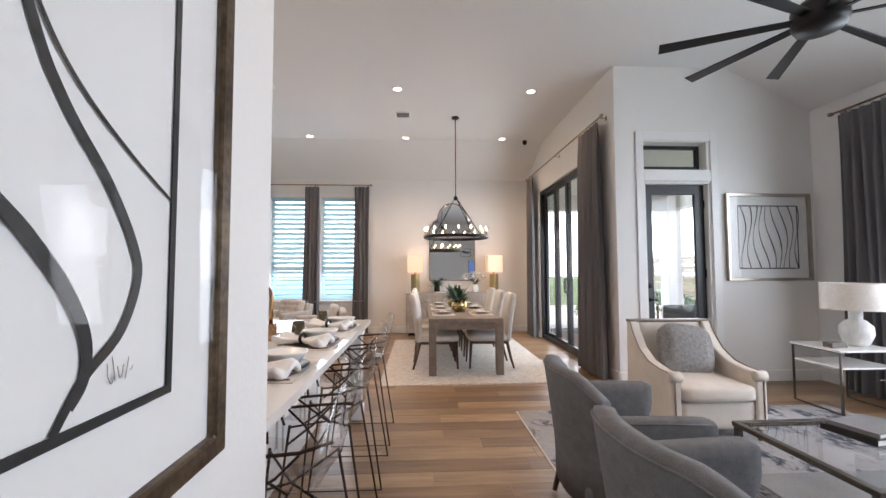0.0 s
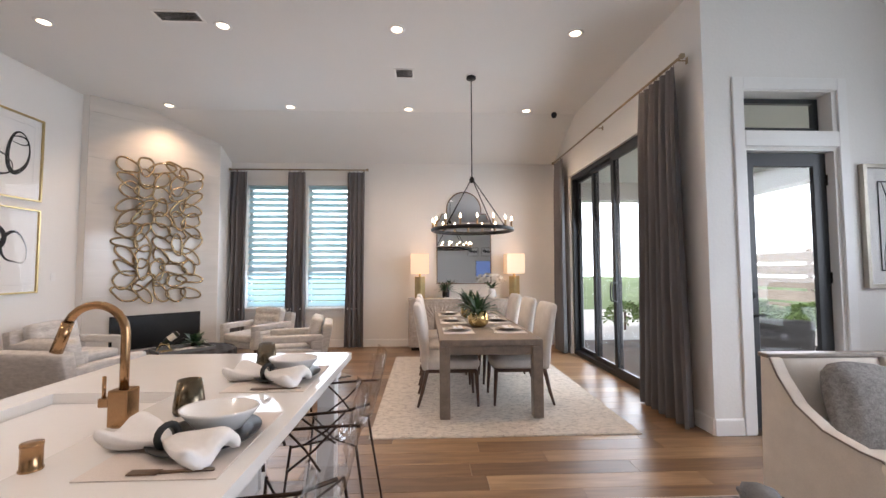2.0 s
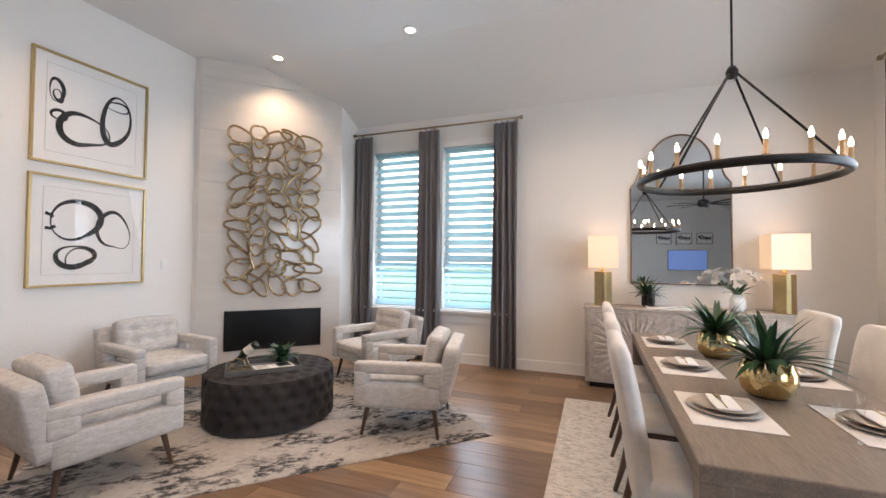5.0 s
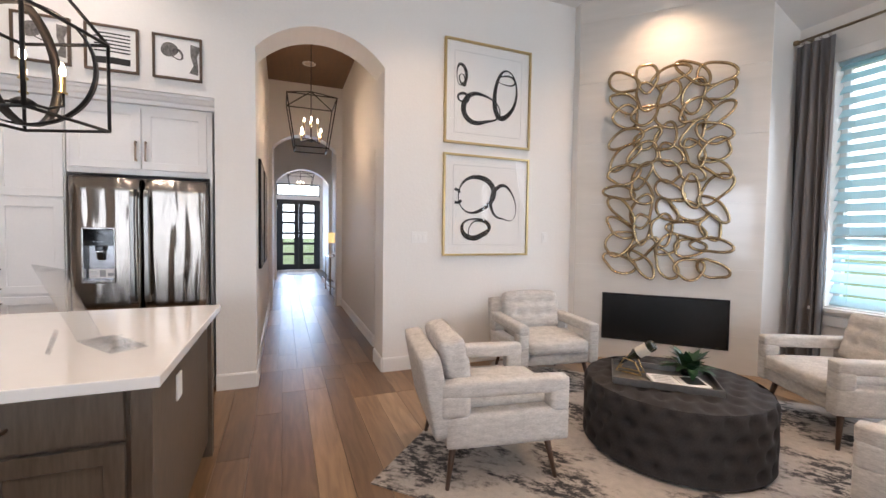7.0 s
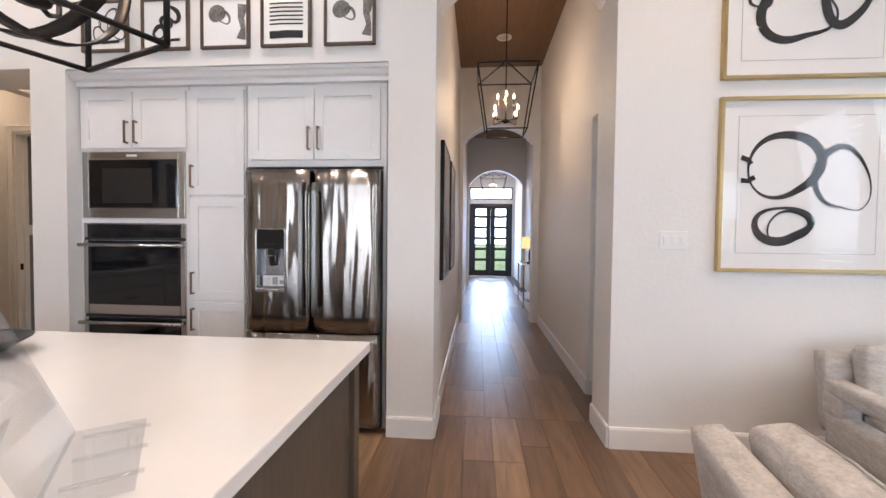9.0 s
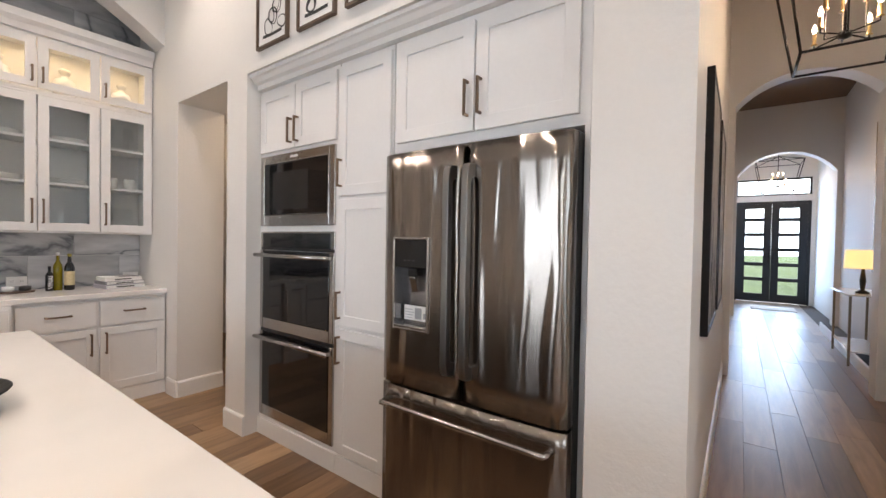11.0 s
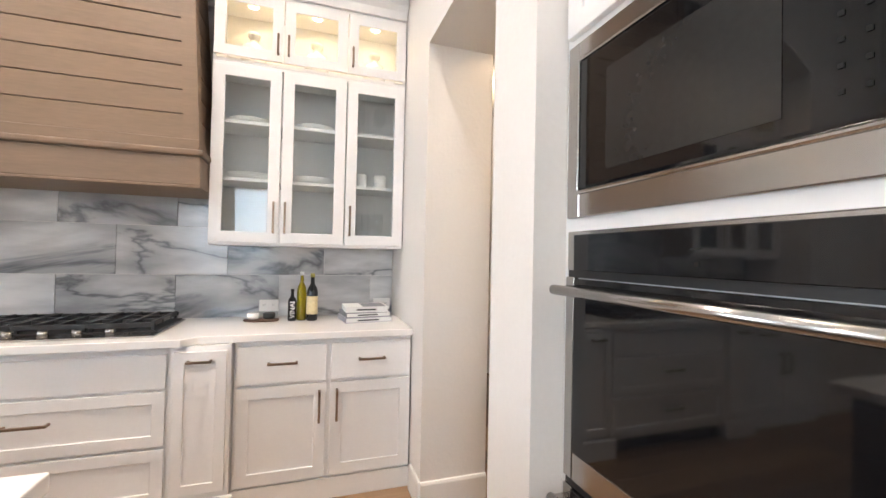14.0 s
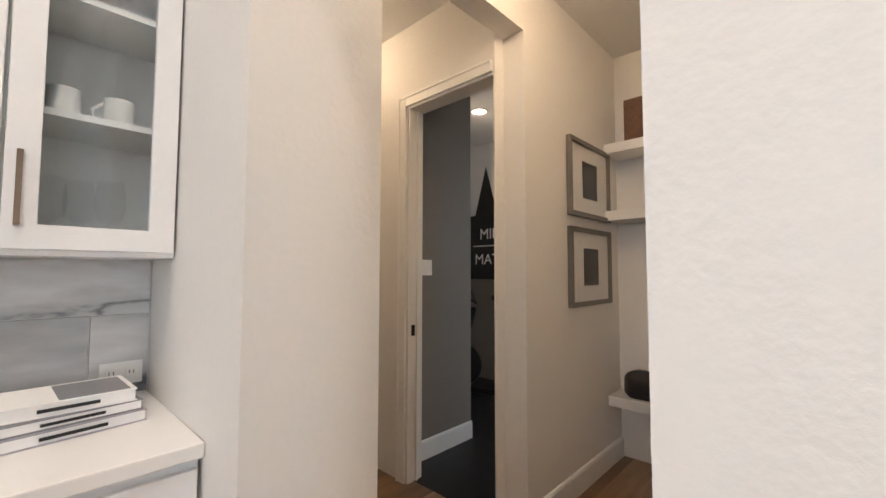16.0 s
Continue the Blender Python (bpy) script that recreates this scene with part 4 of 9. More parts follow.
# faucet, soap dispenser
fa = thing("faucet", "rose-brass gooseneck kitchen faucet on the island", "faucet", pose(0.19, 2.37, 0.921))
part("base", join(boxes((-0.032, -0.032, 0, 0.032, 0.032, 0.12), bevel=0.004), moved(lathe([(0.036, 0), (0.036, 0.006)], 20), Matrix.Identity(4))), COPPER, fa)
arcp = [(0, 0, 0.11), (0, 0, 0.22), (0, 0, 0.30)] + [(-0.10 + 0.10 * math.cos(a), 0, 0.30 + 0.10 * math.sin(a)) for a in np.linspace(0.2, math.pi * 0.86, 10)]
part("spout", tube(arcp, 0.014, 12), COPPER, fa)
e = Vector(arcp[-1])
part("spray_head", tube([e, e + Vector((-0.035, 0, -0.10))], 0.017, 12, r2=0.019), COPPER, fa)
part("lever", join(boxes((-0.075, -0.016, 0.06, -0.03, 0.016, 0.09), bevel=0.003), tube([(-0.065, 0, 0.07), (-0.065, 0, 0.16)], 0.006, 8)), COPPER, fa)
so = thing("soap_dispenser", "round brass cap on the island beside the sink", "soap dispenser", pose(0.182, 2.06, 0.921))
part("cap", lathe([(0.026, 0), (0.026, 0.005), (0.0235, 0.007), (0.0235, 0.060), (0.0245, 0.062), (0.0245, 0.070), (0.001, 0.071)], 24), COPPER, so)

# ---- fireplace wall ----
FPW = setting("wall_fireplace", prism([(-3.809, 7.0), (-3.712, 7.0), (-2.448, 8.264), (-2.448, 8.679), (-3.809, 8.679)], "z", 0, H), WALL, "diagonal fireplace wall faced with glossy tiles", "wall")
GLOSSTILE = material("glossy_cream_tile", (0.66, 0.63, 0.59), 0.10, vary=0.03, scale=1.4, fine=5, stretch=(0.5, 0.5, 3), per_object=0.08)
for r in range(7):
    z0, z1 = (0.0 if r == 0 else 0.38 + 0.68 * (r - 1)), min(0.38 + 0.68 * r, H)
    xs = [-0.915, 0.872]
    for a, b in zip(xs, xs[1:]):
        t = part("tile", moved(boxes((a + 0.0015, -0.004, z0 + 0.0015, b - 0.0015, 0.006, z1 - 0.0015)), FP), GLOSSTILE, FPW)
fb = thing("fireplace", "black linear electric fireplace set in the tiled wall", "fireplace", FP)
part("glass_front", box(-0.585, -0.018, 0.245, 0.595, -0.005, 0.735, 0.003), BLACKSTONE, fb, "black glass front")
part("rim", ring(-0.60, 0.23, 0.61, 0.75, 0.016, -0.022, -0.005, 0.002), BLACKMETAL, fb)

# gilded wall sculpture of looped tubes
sc = thing("wall_sculpture", "gold metal wall sculpture of many tangled loops", "sculpture", FP @ pose(0, -0.005, 0))
rg = random.Random(11)
OLDGOLD = material("burnished_gold_tube", (0.42, 0.31, 0.18), 0.24, 1.0, vary=0.14, scale=14)
for row in range(11):
    for col in range(5):
        cx = -0.43 + 0.215 * col + rg.uniform(-0.03, 0.03)
        cz = 1.08 + 0.197 * row + rg.uniform(-0.03, 0.03)
        a, b = rg.uniform(0.135, 0.175), rg.uniform(0.075, 0.11)
        p1, tilt = rg.uniform(0, 6.28), rg.choice((-1, 1)) * rg.uniform(0.1, 1.45)
        if col in (0, 4):
            tilt *= 0.75
        pts = []
        for i in range(24):
            th = 2 * math.pi * i / 24
            rr = 1 + 0.12 * math.sin(2 * th + p1) + 0.09 * math.sin(3 * th + 2 * p1)
            u, v = a * rr * math.cos(th), b * rr * math.sin(th)
            pts.append((cx + u * math.cos(tilt) - v * math.sin(tilt), -0.048 - 0.022 * math.sin(th + p1) - 0.012 * ((row + col) % 2), cz + u * math.sin(tilt) + v * math.cos(tilt)))
        part("loop", tube(pts, 0.0155, 8, closed=True), OLDGOLD, sc)
for k in range(6):
    x, z = (-0.42, 0.0, 0.42)[k % 3], (1.4, 2.7)[k // 3]
    part("wall_pin", tube([(x, 0.0, z), (x, -0.05, z)], 0.006, 6), GOLD, sc)


# ---- curtains, rods, windows ----
def curtain(name, a0, a1, z0, z1, folds, m, label, depth=0.045, seed=1, flare=1.06):
    """A pleated drape in its own x-z plane, double faced, with soft uneven folds."""
    rg = random.Random(seed)
    n, nz = folds * 10, 14
    ph = [rg.uniform(-0.5, 0.5) for _ in range(folds + 1)]
    bm = bmesh.new()
    mid = (a0 + a1) / 2
    for side in (0, 1):
        g = []
        for i in range(n + 1):
            u = i / n
            k = u * folds
            w = ph[int(min(k, folds - 1))] * (1 - k % 1) + ph[int(min(k, folds - 1)) + 1] * (k % 1)
            col = []
            for j in range(nz + 1):
                v = j / nz
                fl = 1 + (flare - 1) * (1 - v) ** 2
                amp = depth * (0.65 + 0.35 * (1 - v) + 0.25 * w)
                pinch = 0.55 + 0.45 * min(1, (1 - v) * 8)
                x = mid + (a0 + (a1 - a0) * u - mid) * fl + 0.012 * math.sin(k * 6.283 * 0.5 + 3 * v + w * 4)
                y = amp * pinch * math.sin(2 * math.pi * k + w + 0.5 * math.sin(2.2 * v + w * 5)) + (0.004 if side else 0)
                col.append(bm.verts.new((x, y, z0 + (z1 - z0) * v)))
            g.append(col)
        for i in range(n):
            for j in range(nz):
                f = (g[i][j], g[i + 1][j], g[i + 1][j + 1], g[i][j + 1])
                bm.faces.new(f if side == 0 else f[::-1]).smooth = True
    ob = thing(name, label, "curtain", m, "grey floor-length curtains")
    part("drape", bm, CURTAIN, ob)
    for i in range(folds):
        x = a0 + (a1 - a0) * (i + 0.5) / folds
        part("ring", moved(tube([(0, 0.017 * math.cos(t), 0.017 * math.sin(t)) for t in np.linspace(0, 2 * math.pi, 12, endpoint=False)], 0.0025, 5, closed=True), Matrix.Translation((x, 0, z1 + 0.022))), BRONZE, ob)
    return ob


RODM = material("antique_brass_rod", (0.33, 0.26, 0.17), 0.35, 1.0, vary=0.08)


def rod(m, a0, a1, label):
    ob = thing("curtain_rod", label, "curtain rod", m)
    part("pole", tube([(a0, 0, 0), (a1, 0, 0)], 0.0125, 12), RODM, ob)
    for a, s in ((a0, -1), (a1, 1)):
        part("finial", moved(box(-0.02, -0.02, -0.02, 0.02, 0.02, 0.02, 0.004), Matrix.Translation((a + s * 0.02, 0, 0))), RODM, ob)
    for a in (a0 + 0.06, (a0 + a1) / 2, a1 - 0.06):
        part("bracket", join(tube([(a, 0, 0), (a, 0.10, 0)], 0.007, 8), boxes((a - 0.015, 0.095, -0.03, a + 0.015, 0.102, 0.03))), RODM, ob)


NR = pose(0, 8.57, 0)
rod(NR @ pose(0, 0, 3.315), -2.40, 0.09, "brass curtain rod above the two shuttered windows")
curtain("curtain", -2.40, -2.12, 0.015, 3.27, 4, NR, "grey pleated curtain beside the fireplace wall", seed=2, flare=1.04)
curtain("curtain", -1.37, -1.04, 0.015, 3.27, 4, NR, "grey pleated curtain between the two windows", seed=3)
curtain("curtain", -0.27, 0.05, 0.015, 3.27, 4, NR, "grey pleated curtain at the dining wall window", seed=4, flare=1.12)
ER = pose(3.575, 0, 0, rz=-90)      # local x runs to -y
rod(ER @ pose(0, 0, 3.40), -8.30, -4.52, "long brass curtain rod above the sliding doors")
curtain("curtain", -5.28, -4.60, 0.012, 3.36, 7, ER, "grey pleated curtain beside the sliding doors", depth=0.07, seed=5, flare=1.24)
curtain("curtain", -8.25, -7.80, 0.012, 3.36, 5, ER, "grey pleated curtain at the far end of the sliding doors", depth=0.05, seed=6)
LR = pose(6.19, 0, 0, rz=-90)
rod(LR @ pose(0, 0, 3.27), -4.0, 1.5, "brass curtain rod above the living room windows")
curtain("curtain", -3.95, -3.30, 0.012, 3.23, 6, LR, "grey pleated curtain at the living room window", depth=0.06, seed=7)
curtain("curtain", 0.9, 1.45, 0.012, 3.23, 6, LR, "grey pleated curtain at the living room window", depth=0.06, seed=8)

SLAT = material("white_slat_skylit", (0.80, 0.82, 0.84), 0.45, vary=0.01)
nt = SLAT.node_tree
# cyan translucency puts the sky's glow into the white, opaque slats
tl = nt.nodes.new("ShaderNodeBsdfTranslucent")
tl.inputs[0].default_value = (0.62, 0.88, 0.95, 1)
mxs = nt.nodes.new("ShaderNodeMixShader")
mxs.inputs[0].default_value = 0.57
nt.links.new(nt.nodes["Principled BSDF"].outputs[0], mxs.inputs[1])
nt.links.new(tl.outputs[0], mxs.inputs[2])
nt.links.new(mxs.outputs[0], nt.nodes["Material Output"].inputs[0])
for k, (x0, x1) in enumerate(((-2.14, -1.34), (-1.02, -0.20))):
    w = setting("window_%d" % (k + 1), moved(ring(x0, 0.74, x1, 3.04, 0.05, 8.80, 8.86), Matrix.Identity(4)), TRIM, "white framed window with horizontal shutters", "window")
    part("window_frame", ring(x0 - 0.085, 0.66, x1 + 0.085, 3.125, 0.085, 8.662, 8.678, 0.003), TRIM, w, "white window casing")
    part("window_sill", box(x0 - 0.12, 8.60, 0.70, x1 + 0.12, 8.72, 0.735, 0.005), TRIM, w, "white window sill")
    part("apron", box(x0 - 0.08, 8.655, 0.56, x1 + 0.08, 8.676, 0.655, 0.003), TRIM, w)
    g = part("pane", box(x0 + 0.05, 8.825, 0.79, x1 - 0.05, 8.831, 2.99), CLEAR, w, "clear glass pane")
    g.visible_shadow = False
    part("mid_rail", box(x0 + 0.05, 8.80, 1.40, x1 - 0.05, 8.85, 1.46, 0.003), TRIM, w)
    sh = thing("shutter_blind", "white wide-slat window blind with tilted slats", "blind", None, "white slatted window blinds")
    nsl = 21
    for i in range(nsl):
        z = 0.80 + (3.0 - 0.80) * i / (nsl - 1)
        me = box(x0 + 0.012, -0.052, -0.004, x1 - 0.012, 0.052, 0.004, 0.002)
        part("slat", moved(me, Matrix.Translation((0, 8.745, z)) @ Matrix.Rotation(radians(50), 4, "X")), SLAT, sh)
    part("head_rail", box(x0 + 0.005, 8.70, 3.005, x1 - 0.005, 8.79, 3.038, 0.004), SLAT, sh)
    for xx in (x0 + 0.15, x1 - 0.15):
        part("tilt_cord", box(xx - 0.0015, 8.688, 0.80, xx + 0.0015, 8.691, 3.0), SLAT, sh)

# sliding glass doors
sl = setting("door_sliding", moved(ring(-7.85, -0.0, -5.45, 3.04, 0.07, 0.04, 0.18, 0.004), pose(3.70, 0, 0, rz=-90)), BLACKFRAME, "black framed three-panel sliding glass door", "door")
SD = pose(3.70, 0, 0, rz=-90)
for k, (a0, a1, yy) in enumerate(((-7.80, -6.99, 0.14), (-7.09, -6.26, 0.10), (-6.35, -5.50, 0.06))):
    p = part("door_panel", moved(ring(a0, 0.05, a1, 2.99, 0.085, yy - 0.02, yy + 0.02, 0.003), SD), BLACKFRAME, sl, "black sliding panel frame")
    g = part("pane", moved(box(a0 + 0.085, yy - 0.004, 0.135, a1 - 0.085, yy + 0.004, 2.905), SD), CLEAR, p, "clear glass pane")
    g.visible_shadow = False
part("handle", moved(tube([(-6.30, 0.04, 1.0), (-6.30, -0.01, 1.01), (-6.30, -0.02, 1.06), (-6.30, -0.022, 1.13), (-6.30, -0.02, 1.20), (-6.30, -0.01, 1.25), (-6.30, 0.04, 1.26)], 0.011, 8), SD), BLACKFRAME, sl, "black pull handle")
part("handle", moved(tube([(-6.23, 0.04, 1.0), (-6.23, -0.01, 1.01), (-6.23, -0.02, 1.06), (-6.23, -0.022, 1.13), (-6.23, -0.02, 1.20), (-6.23, -0.01, 1.25), (-6.23, 0.04, 1.26)], 0.011, 8), SD), BLACKFRAME, sl, "black pull handle")

# patio door with transom
CHARCOAL = material("charcoal_door_paint", (0.022, 0.024, 0.028), 0.4, vary=0.05)
pd = setting("door_patio", ring(4.09, 0.015, 4.91, 2.50, 0.125, 4.50, 4.545, 0.004), CHARCOAL, "charcoal glazed patio door, closed", "door")
g = part("pane", box(4.215, 4.52, 0.14, 4.785, 4.526, 2.375), CLEAR, pd, "clear glass pane")
g.visible_shadow = False
part("door_frame", boxes((4.07, 4.42, 0, 4.09, 4.60, 2.52), (4.91, 4.42, 0, 4.93, 4.60, 2.52), (4.09, 4.42, 2.50, 4.91, 4.60, 2.52)), TRIM, pd)
part("casing", boxes((3.96, 4.388, 0, 4.06, 4.409, 3.16), (4.91 + 0.03, 4.388, 0, 5.03, 4.409, 3.16), (4.06, 4.388, 3.05, 4.94, 4.409, 3.16), (4.06, 4.388, 2.53, 4.94, 4.409, 2.67), bevel=0.004), TRIM, pd, "white door casing")
part("handle", join(moved(lathe([(0.028, 0), (0.028, 0.012), (0.012, 0.014), (0.012, 0.04)], 16), Matrix.Translation((4.152, 4.50, 1.02)) @ Matrix.Rotation(radians(90), 4, "X")), boxes((4.14, 4.45, 1.008, 4.245, 4.465, 1.03), bevel=0.005)), BLACKMETAL, pd, "black lever handle")
part("deadbolt", moved(lathe([(0.03, 0), (0.03, 0.014), (0.022, 0.02), (0.001, 0.02)], 16), Matrix.Translation((4.152, 4.50, 1.20)) @ Matrix.Rotation(radians(90), 4, "X")), BLACKMETAL, pd)
for z in (0.35, 1.3, 2.2):
    part("hinge", box(4.90, 4.488, z, 4.925, 4.503, z + 0.1, 0.002), BLACKMETAL, pd)
tr = setting("window_3", ring(4.09, 2.70, 4.88, 3.02, 0.045, 4.52, 4.57, 0.003), BLACKFRAME, "black framed transom window above the patio door", "window")
g = part("pane", box(4.135, 4.54, 2.745, 4.835, 4.546, 2.975), CLEAR, tr, "clear glass pane")
g.visible_shadow = False
# living room windows
lw = setting("window_4", moved(boxes((-3.2, 0.06, 0.5, -3.13, 0.12, 3.0), (1.13, 0.06, 0.5, 1.2, 0.12, 3.0), (-3.13, 0.06, 0.5, 1.13, 0.12, 0.57), (-3.13, 0.06, 2.93, 1.13, 0.12, 3.0), (-1.75, 0.06, 0.57, -1.68, 0.12, 2.93), (-0.3, 0.06, 0.57, -0.23, 0.12, 2.93)), pose(6.32, 0, 0, rz=-90)), BLACKFRAME, "black framed wide living room window", "window")

# ---- baseboards ----
def baseboard(name, rows):
    bm = bmesh.new()
    for (xa, ya), (xb, yb) in rows:
        d = Vector((xb - xa, yb - ya, 0))
        ln = d.length
        b = prism([(0, 0.0), (-0.016, 0.0), (-0.016, 0.125), (-0.010, 0.138), (0, 0.14)], "x", 0, ln)
        ang = math.atan2(d.y, d.x)
        b = moved(b, Matrix.Translation((xa, ya, 0)) @ Matrix.Rotation(ang, 4, "Z"))
        bm = join(bm, b)
    setting(name, bm, TRIM, "white painted baseboard", "baseboard")


baseboard("baseboard_west", [((XW, 4.755), (XW, 6.88)), ((XW, 3.30), (XW, 3.615)), ((XW, 0.712), (XW, 0.985)), ((XW - TW, 4.755), (XW, 4.755)), ((XW, 3.615), (XW - TW, 3.615)), ((XW, -0.33), (XW, -0.13)), ((XW, -0.13), (XW - TW, -0.13))])
baseboard("baseboard_north", [((-2.44, YN), (0.88, YN)), ((0.88, YN), (XE, YN))])
baseboard("baseboard_east", [((XE, YN), (XE, 7.86)), ((XE, 5.44), (XE, YL)), ((XE, YL), (3.955, YL)), ((5.035, YL), (XL, YL)), ((XL, YL), (XL, -5.4))])
baseboard("baseboard_hall", [((XW - TW, 3.60), (-7.6, 3.60)), ((-7.6, 4.86), (-4.72, 4.86)), ((-4.72, 4.86), (-4.72, 5.06)), ((-8.2, 3.60), (-11.6, 3.60)), ((-11.6, 4.86), (-8.2, 4.86))])
baseboard("baseboard_art", [((0.82, -5.4), (0.82, 0.612))])
baseboard("baseboard_pantry", [((-5.31, -0.34), (-6.6, -0.34))] )


# ---- ceiling fittings ----
DLGLOW = glow("downlight_glow", (1.0, 0.80, 0.55), 14)
for dx, dy in DOWNLIGHTS:
    ob = thing("downlight", "round white recessed ceiling downlight, lit", "ceiling light", pose(dx, dy, H), "recessed ceiling downlights")
    part("trim_ring", lathe([(0.055, -0.002), (0.060, -0.008), (0.088, -0.006), (0.090, 0.0)], 24, cap=False), TRIM, ob)
    part("lens", lathe([(0.056, -0.004), (0.001, -0.004)], 24, cap=False), DLGLOW, ob, "glowing warm lens")


def vent(m, w, d, n):
    ob = thing("ceiling_vent", "white slatted ceiling air vent", "vent", m)
    part("frame", moved(ring(-w / 2, -d / 2, w / 2, d / 2, 0.025, -0.008, 0.0, 0.002), Matrix.Rotation(radians(90), 4, "X")), TRIM, ob)
    part("backing", box(-w / 2 + 0.02, -d / 2 + 0.02, -0.003, w / 2 - 0.02, d / 2 - 0.02, -0.001), INK, ob)
    for i in range(n):
        y = -d / 2 + 0.035 + (d - 0.07) * i / (n - 1)
        part("slat", moved(box(-w / 2 + 0.025, -0.009, -0.001, w / 2 - 0.025, 0.009, 0.001), Matrix.Translation((0, y, -0.006)) @ Matrix.Rotation(radians(35), 4, "X")), TRIM, ob)


vent(pose(0.93, 6.18, H), 0.26, 0.26, 8)
vent(pose(-1.30, 5.05, H), 0.46, 0.2, 7)
hn = thing("security_sensor", "small dark motion sensor on the ceiling slope", "sensor", pose(3.32, 7.42, H - 0.01))
part("body", lathe([(0.001, -0.09), (0.03, -0.085), (0.045, -0.05), (0.045, -0.02), (0.03, 0.0)], 16), BLACKMETAL, hn)


# ---- pictures ----
def ribbon(points, widths, y, closed=True, rel=0.002):
    """A flat brush stroke in the x-z plane, a hair proud of the paper."""
    bm = bmesh.new()
    n = len(points)
    rows = []
    for i in range(n):
        a = Vector(points[(i - 1) % n] if closed or i else points[i])
        b = Vector(points[(i + 1) % n] if closed or i < n - 1 else points[i])
        d = (b - a).normalized()
        nrm = Vector((-d.y, d.x))
        w = widths(i / n) / 2
        p = Vector(points[i])
        rows.append((bm.verts.new((p.x + nrm.x * w, y, p.y + nrm.y * w)), bm.verts.new((p.x - nrm.x * w, y, p.y - nrm.y * w))))
    for i in range(n if closed else n - 1):
        (a, b), (c, d) = rows[i], rows[(i + 1) % n]
        bm.faces.new((a, b, d, c))
    bmesh.ops.recalc_face_normals(bm, faces=bm.faces)
    return bm


def blob(cx, cz, a, b, tilt, p1, amp=0.12, n=48):
    out = []
    for i in range(n):
        th = 2 * math.pi * i / n
        rr = 1 + amp * math.sin(2 * th + p1) + amp * 0.5 * math.sin(3 * th + 2 * p1)
        u, v = a * rr * math.cos(th), b * rr * math.sin(th)
        out.append((cx + u * math.cos(tilt) - v * math.sin(tilt), cz + u * math.sin(tilt) + v * math.cos(tilt)))
    return out


PICGLASS = glass("picture_glass", (0.99, 0.99, 0.99), 0.0, 1.35)


def framed(name, label, m, w, h, fw, fmat, strokes, depth=0.035, mat_border=0.0, line=False, glazed=True, paper=None):
    """A framed picture hanging in its own x-z plane, front to -y, from its lower left corner."""
    ob = thing(name, label, "picture", m)
    part("frame", ring(0, 0, w, h, fw, -depth, 0.0, 0.002), fmat, ob)
    part("paper", box(fw, -0.012, fw, w - fw, -0.006, h - fw), paper or PAPER, ob)
    if line:
        b = mat_border
        part("sheet", box(b, -0.014, b, w - b, -0.0122, h - b), PAPER, ob)
        part("border_line", ring(b - 0.002, b - 0.002, w - b + 0.002, h - b + 0.002, 0.003, -0.0145, -0.0125, 0), material("thin_grey_line", (0.4, 0.4, 0.4), 0.6) if not bpy.data.materials.get("thin_grey_line") else bpy.data.materials["thin_grey_line"], ob)
    for s in strokes:
        part("brush_stroke", s, INK, ob, "black brush stroke")
    if glazed:
        g = part("glass", box(fw * 0.8, -depth * 0.62, fw * 0.8, w - fw * 0.8, -depth * 0.55, h - fw * 0.8), PICGLASS, ob)
        g.visible_shadow = False
    return ob


def wv(a, b, ph):
    return lambda t: a + b * math.sin(2 * math.pi * t + ph)


PW1, PH1 = 1.025, 1.065
PM = pose(XW + 0.001, 5.37, 0, rz=90)
YS0 = -0.0158
top_strokes = [ribbon(blob(0.19, 0.71, 0.050, 0.115, 0.1, 1.0), wv(0.022, 0.014, 1), YS0), ribbon(blob(0.215, 0.475, 0.055, 0.050, 0, 2), wv(0.022, 0.008, 0), YS0 - 0.001),
               ribbon(blob(0.42, 0.385, 0.195, 0.165, -0.35, 0.4, 0.14), wv(0.036, 0.022, 4.2), YS0 - 0.002), ribbon(blob(0.71, 0.57, 0.125, 0.27, -0.08, 0.8, 0.08), wv(0.036, 0.020, 3.6), YS0 - 0.003),
               ribbon(blob(0.725, 0.72, 0.095, 0.055, 0.1, 2.2), wv(0.014, 0.006, 1), YS0 - 0.004), ribbon(blob(0.20, 0.66, 0.030, 0.06, 0.2, 2.5), wv(0.018, 0.01, 3), YS0 - 0.005)]
framed("abstract_picture", "gold-framed print of thick black looping brush strokes, hung above another", PM @ pose(0, 0, 2.325), PW1, PH1, 0.022, BRASS, top_strokes, mat_border=0.115, line=True)
low_strokes = [ribbon(blob(0.375, 0.65, 0.20, 0.195, 0.2, 0.9, 0.08), wv(0.036, 0.024, 1.4), YS0), ribbon(blob(0.715, 0.565, 0.135, 0.215, 0.15, 2.0, 0.14), wv(0.024, 0.018, 5.6), YS0 - 0.001),
               ribbon(blob(0.375, 0.295, 0.155, 0.105, -0.1, 0.2), wv(0.036, 0.020, 3.0), YS0 - 0.002), ribbon(blob(0.41, 0.28, 0.11, 0.10, 0.2, 1.2), wv(0.020, 0.010, 2.0), YS0 - 0.003),
               ribbon([(0.13, 0.70), (0.17, 0.685), (0.19, 0.66)], lambda t: 0.030, YS0 - 0.004, False), ribbon([(0.13, 0.56), (0.17, 0.555), (0.21, 0.58)], lambda t: 0.030, YS0 - 0.005, False)]
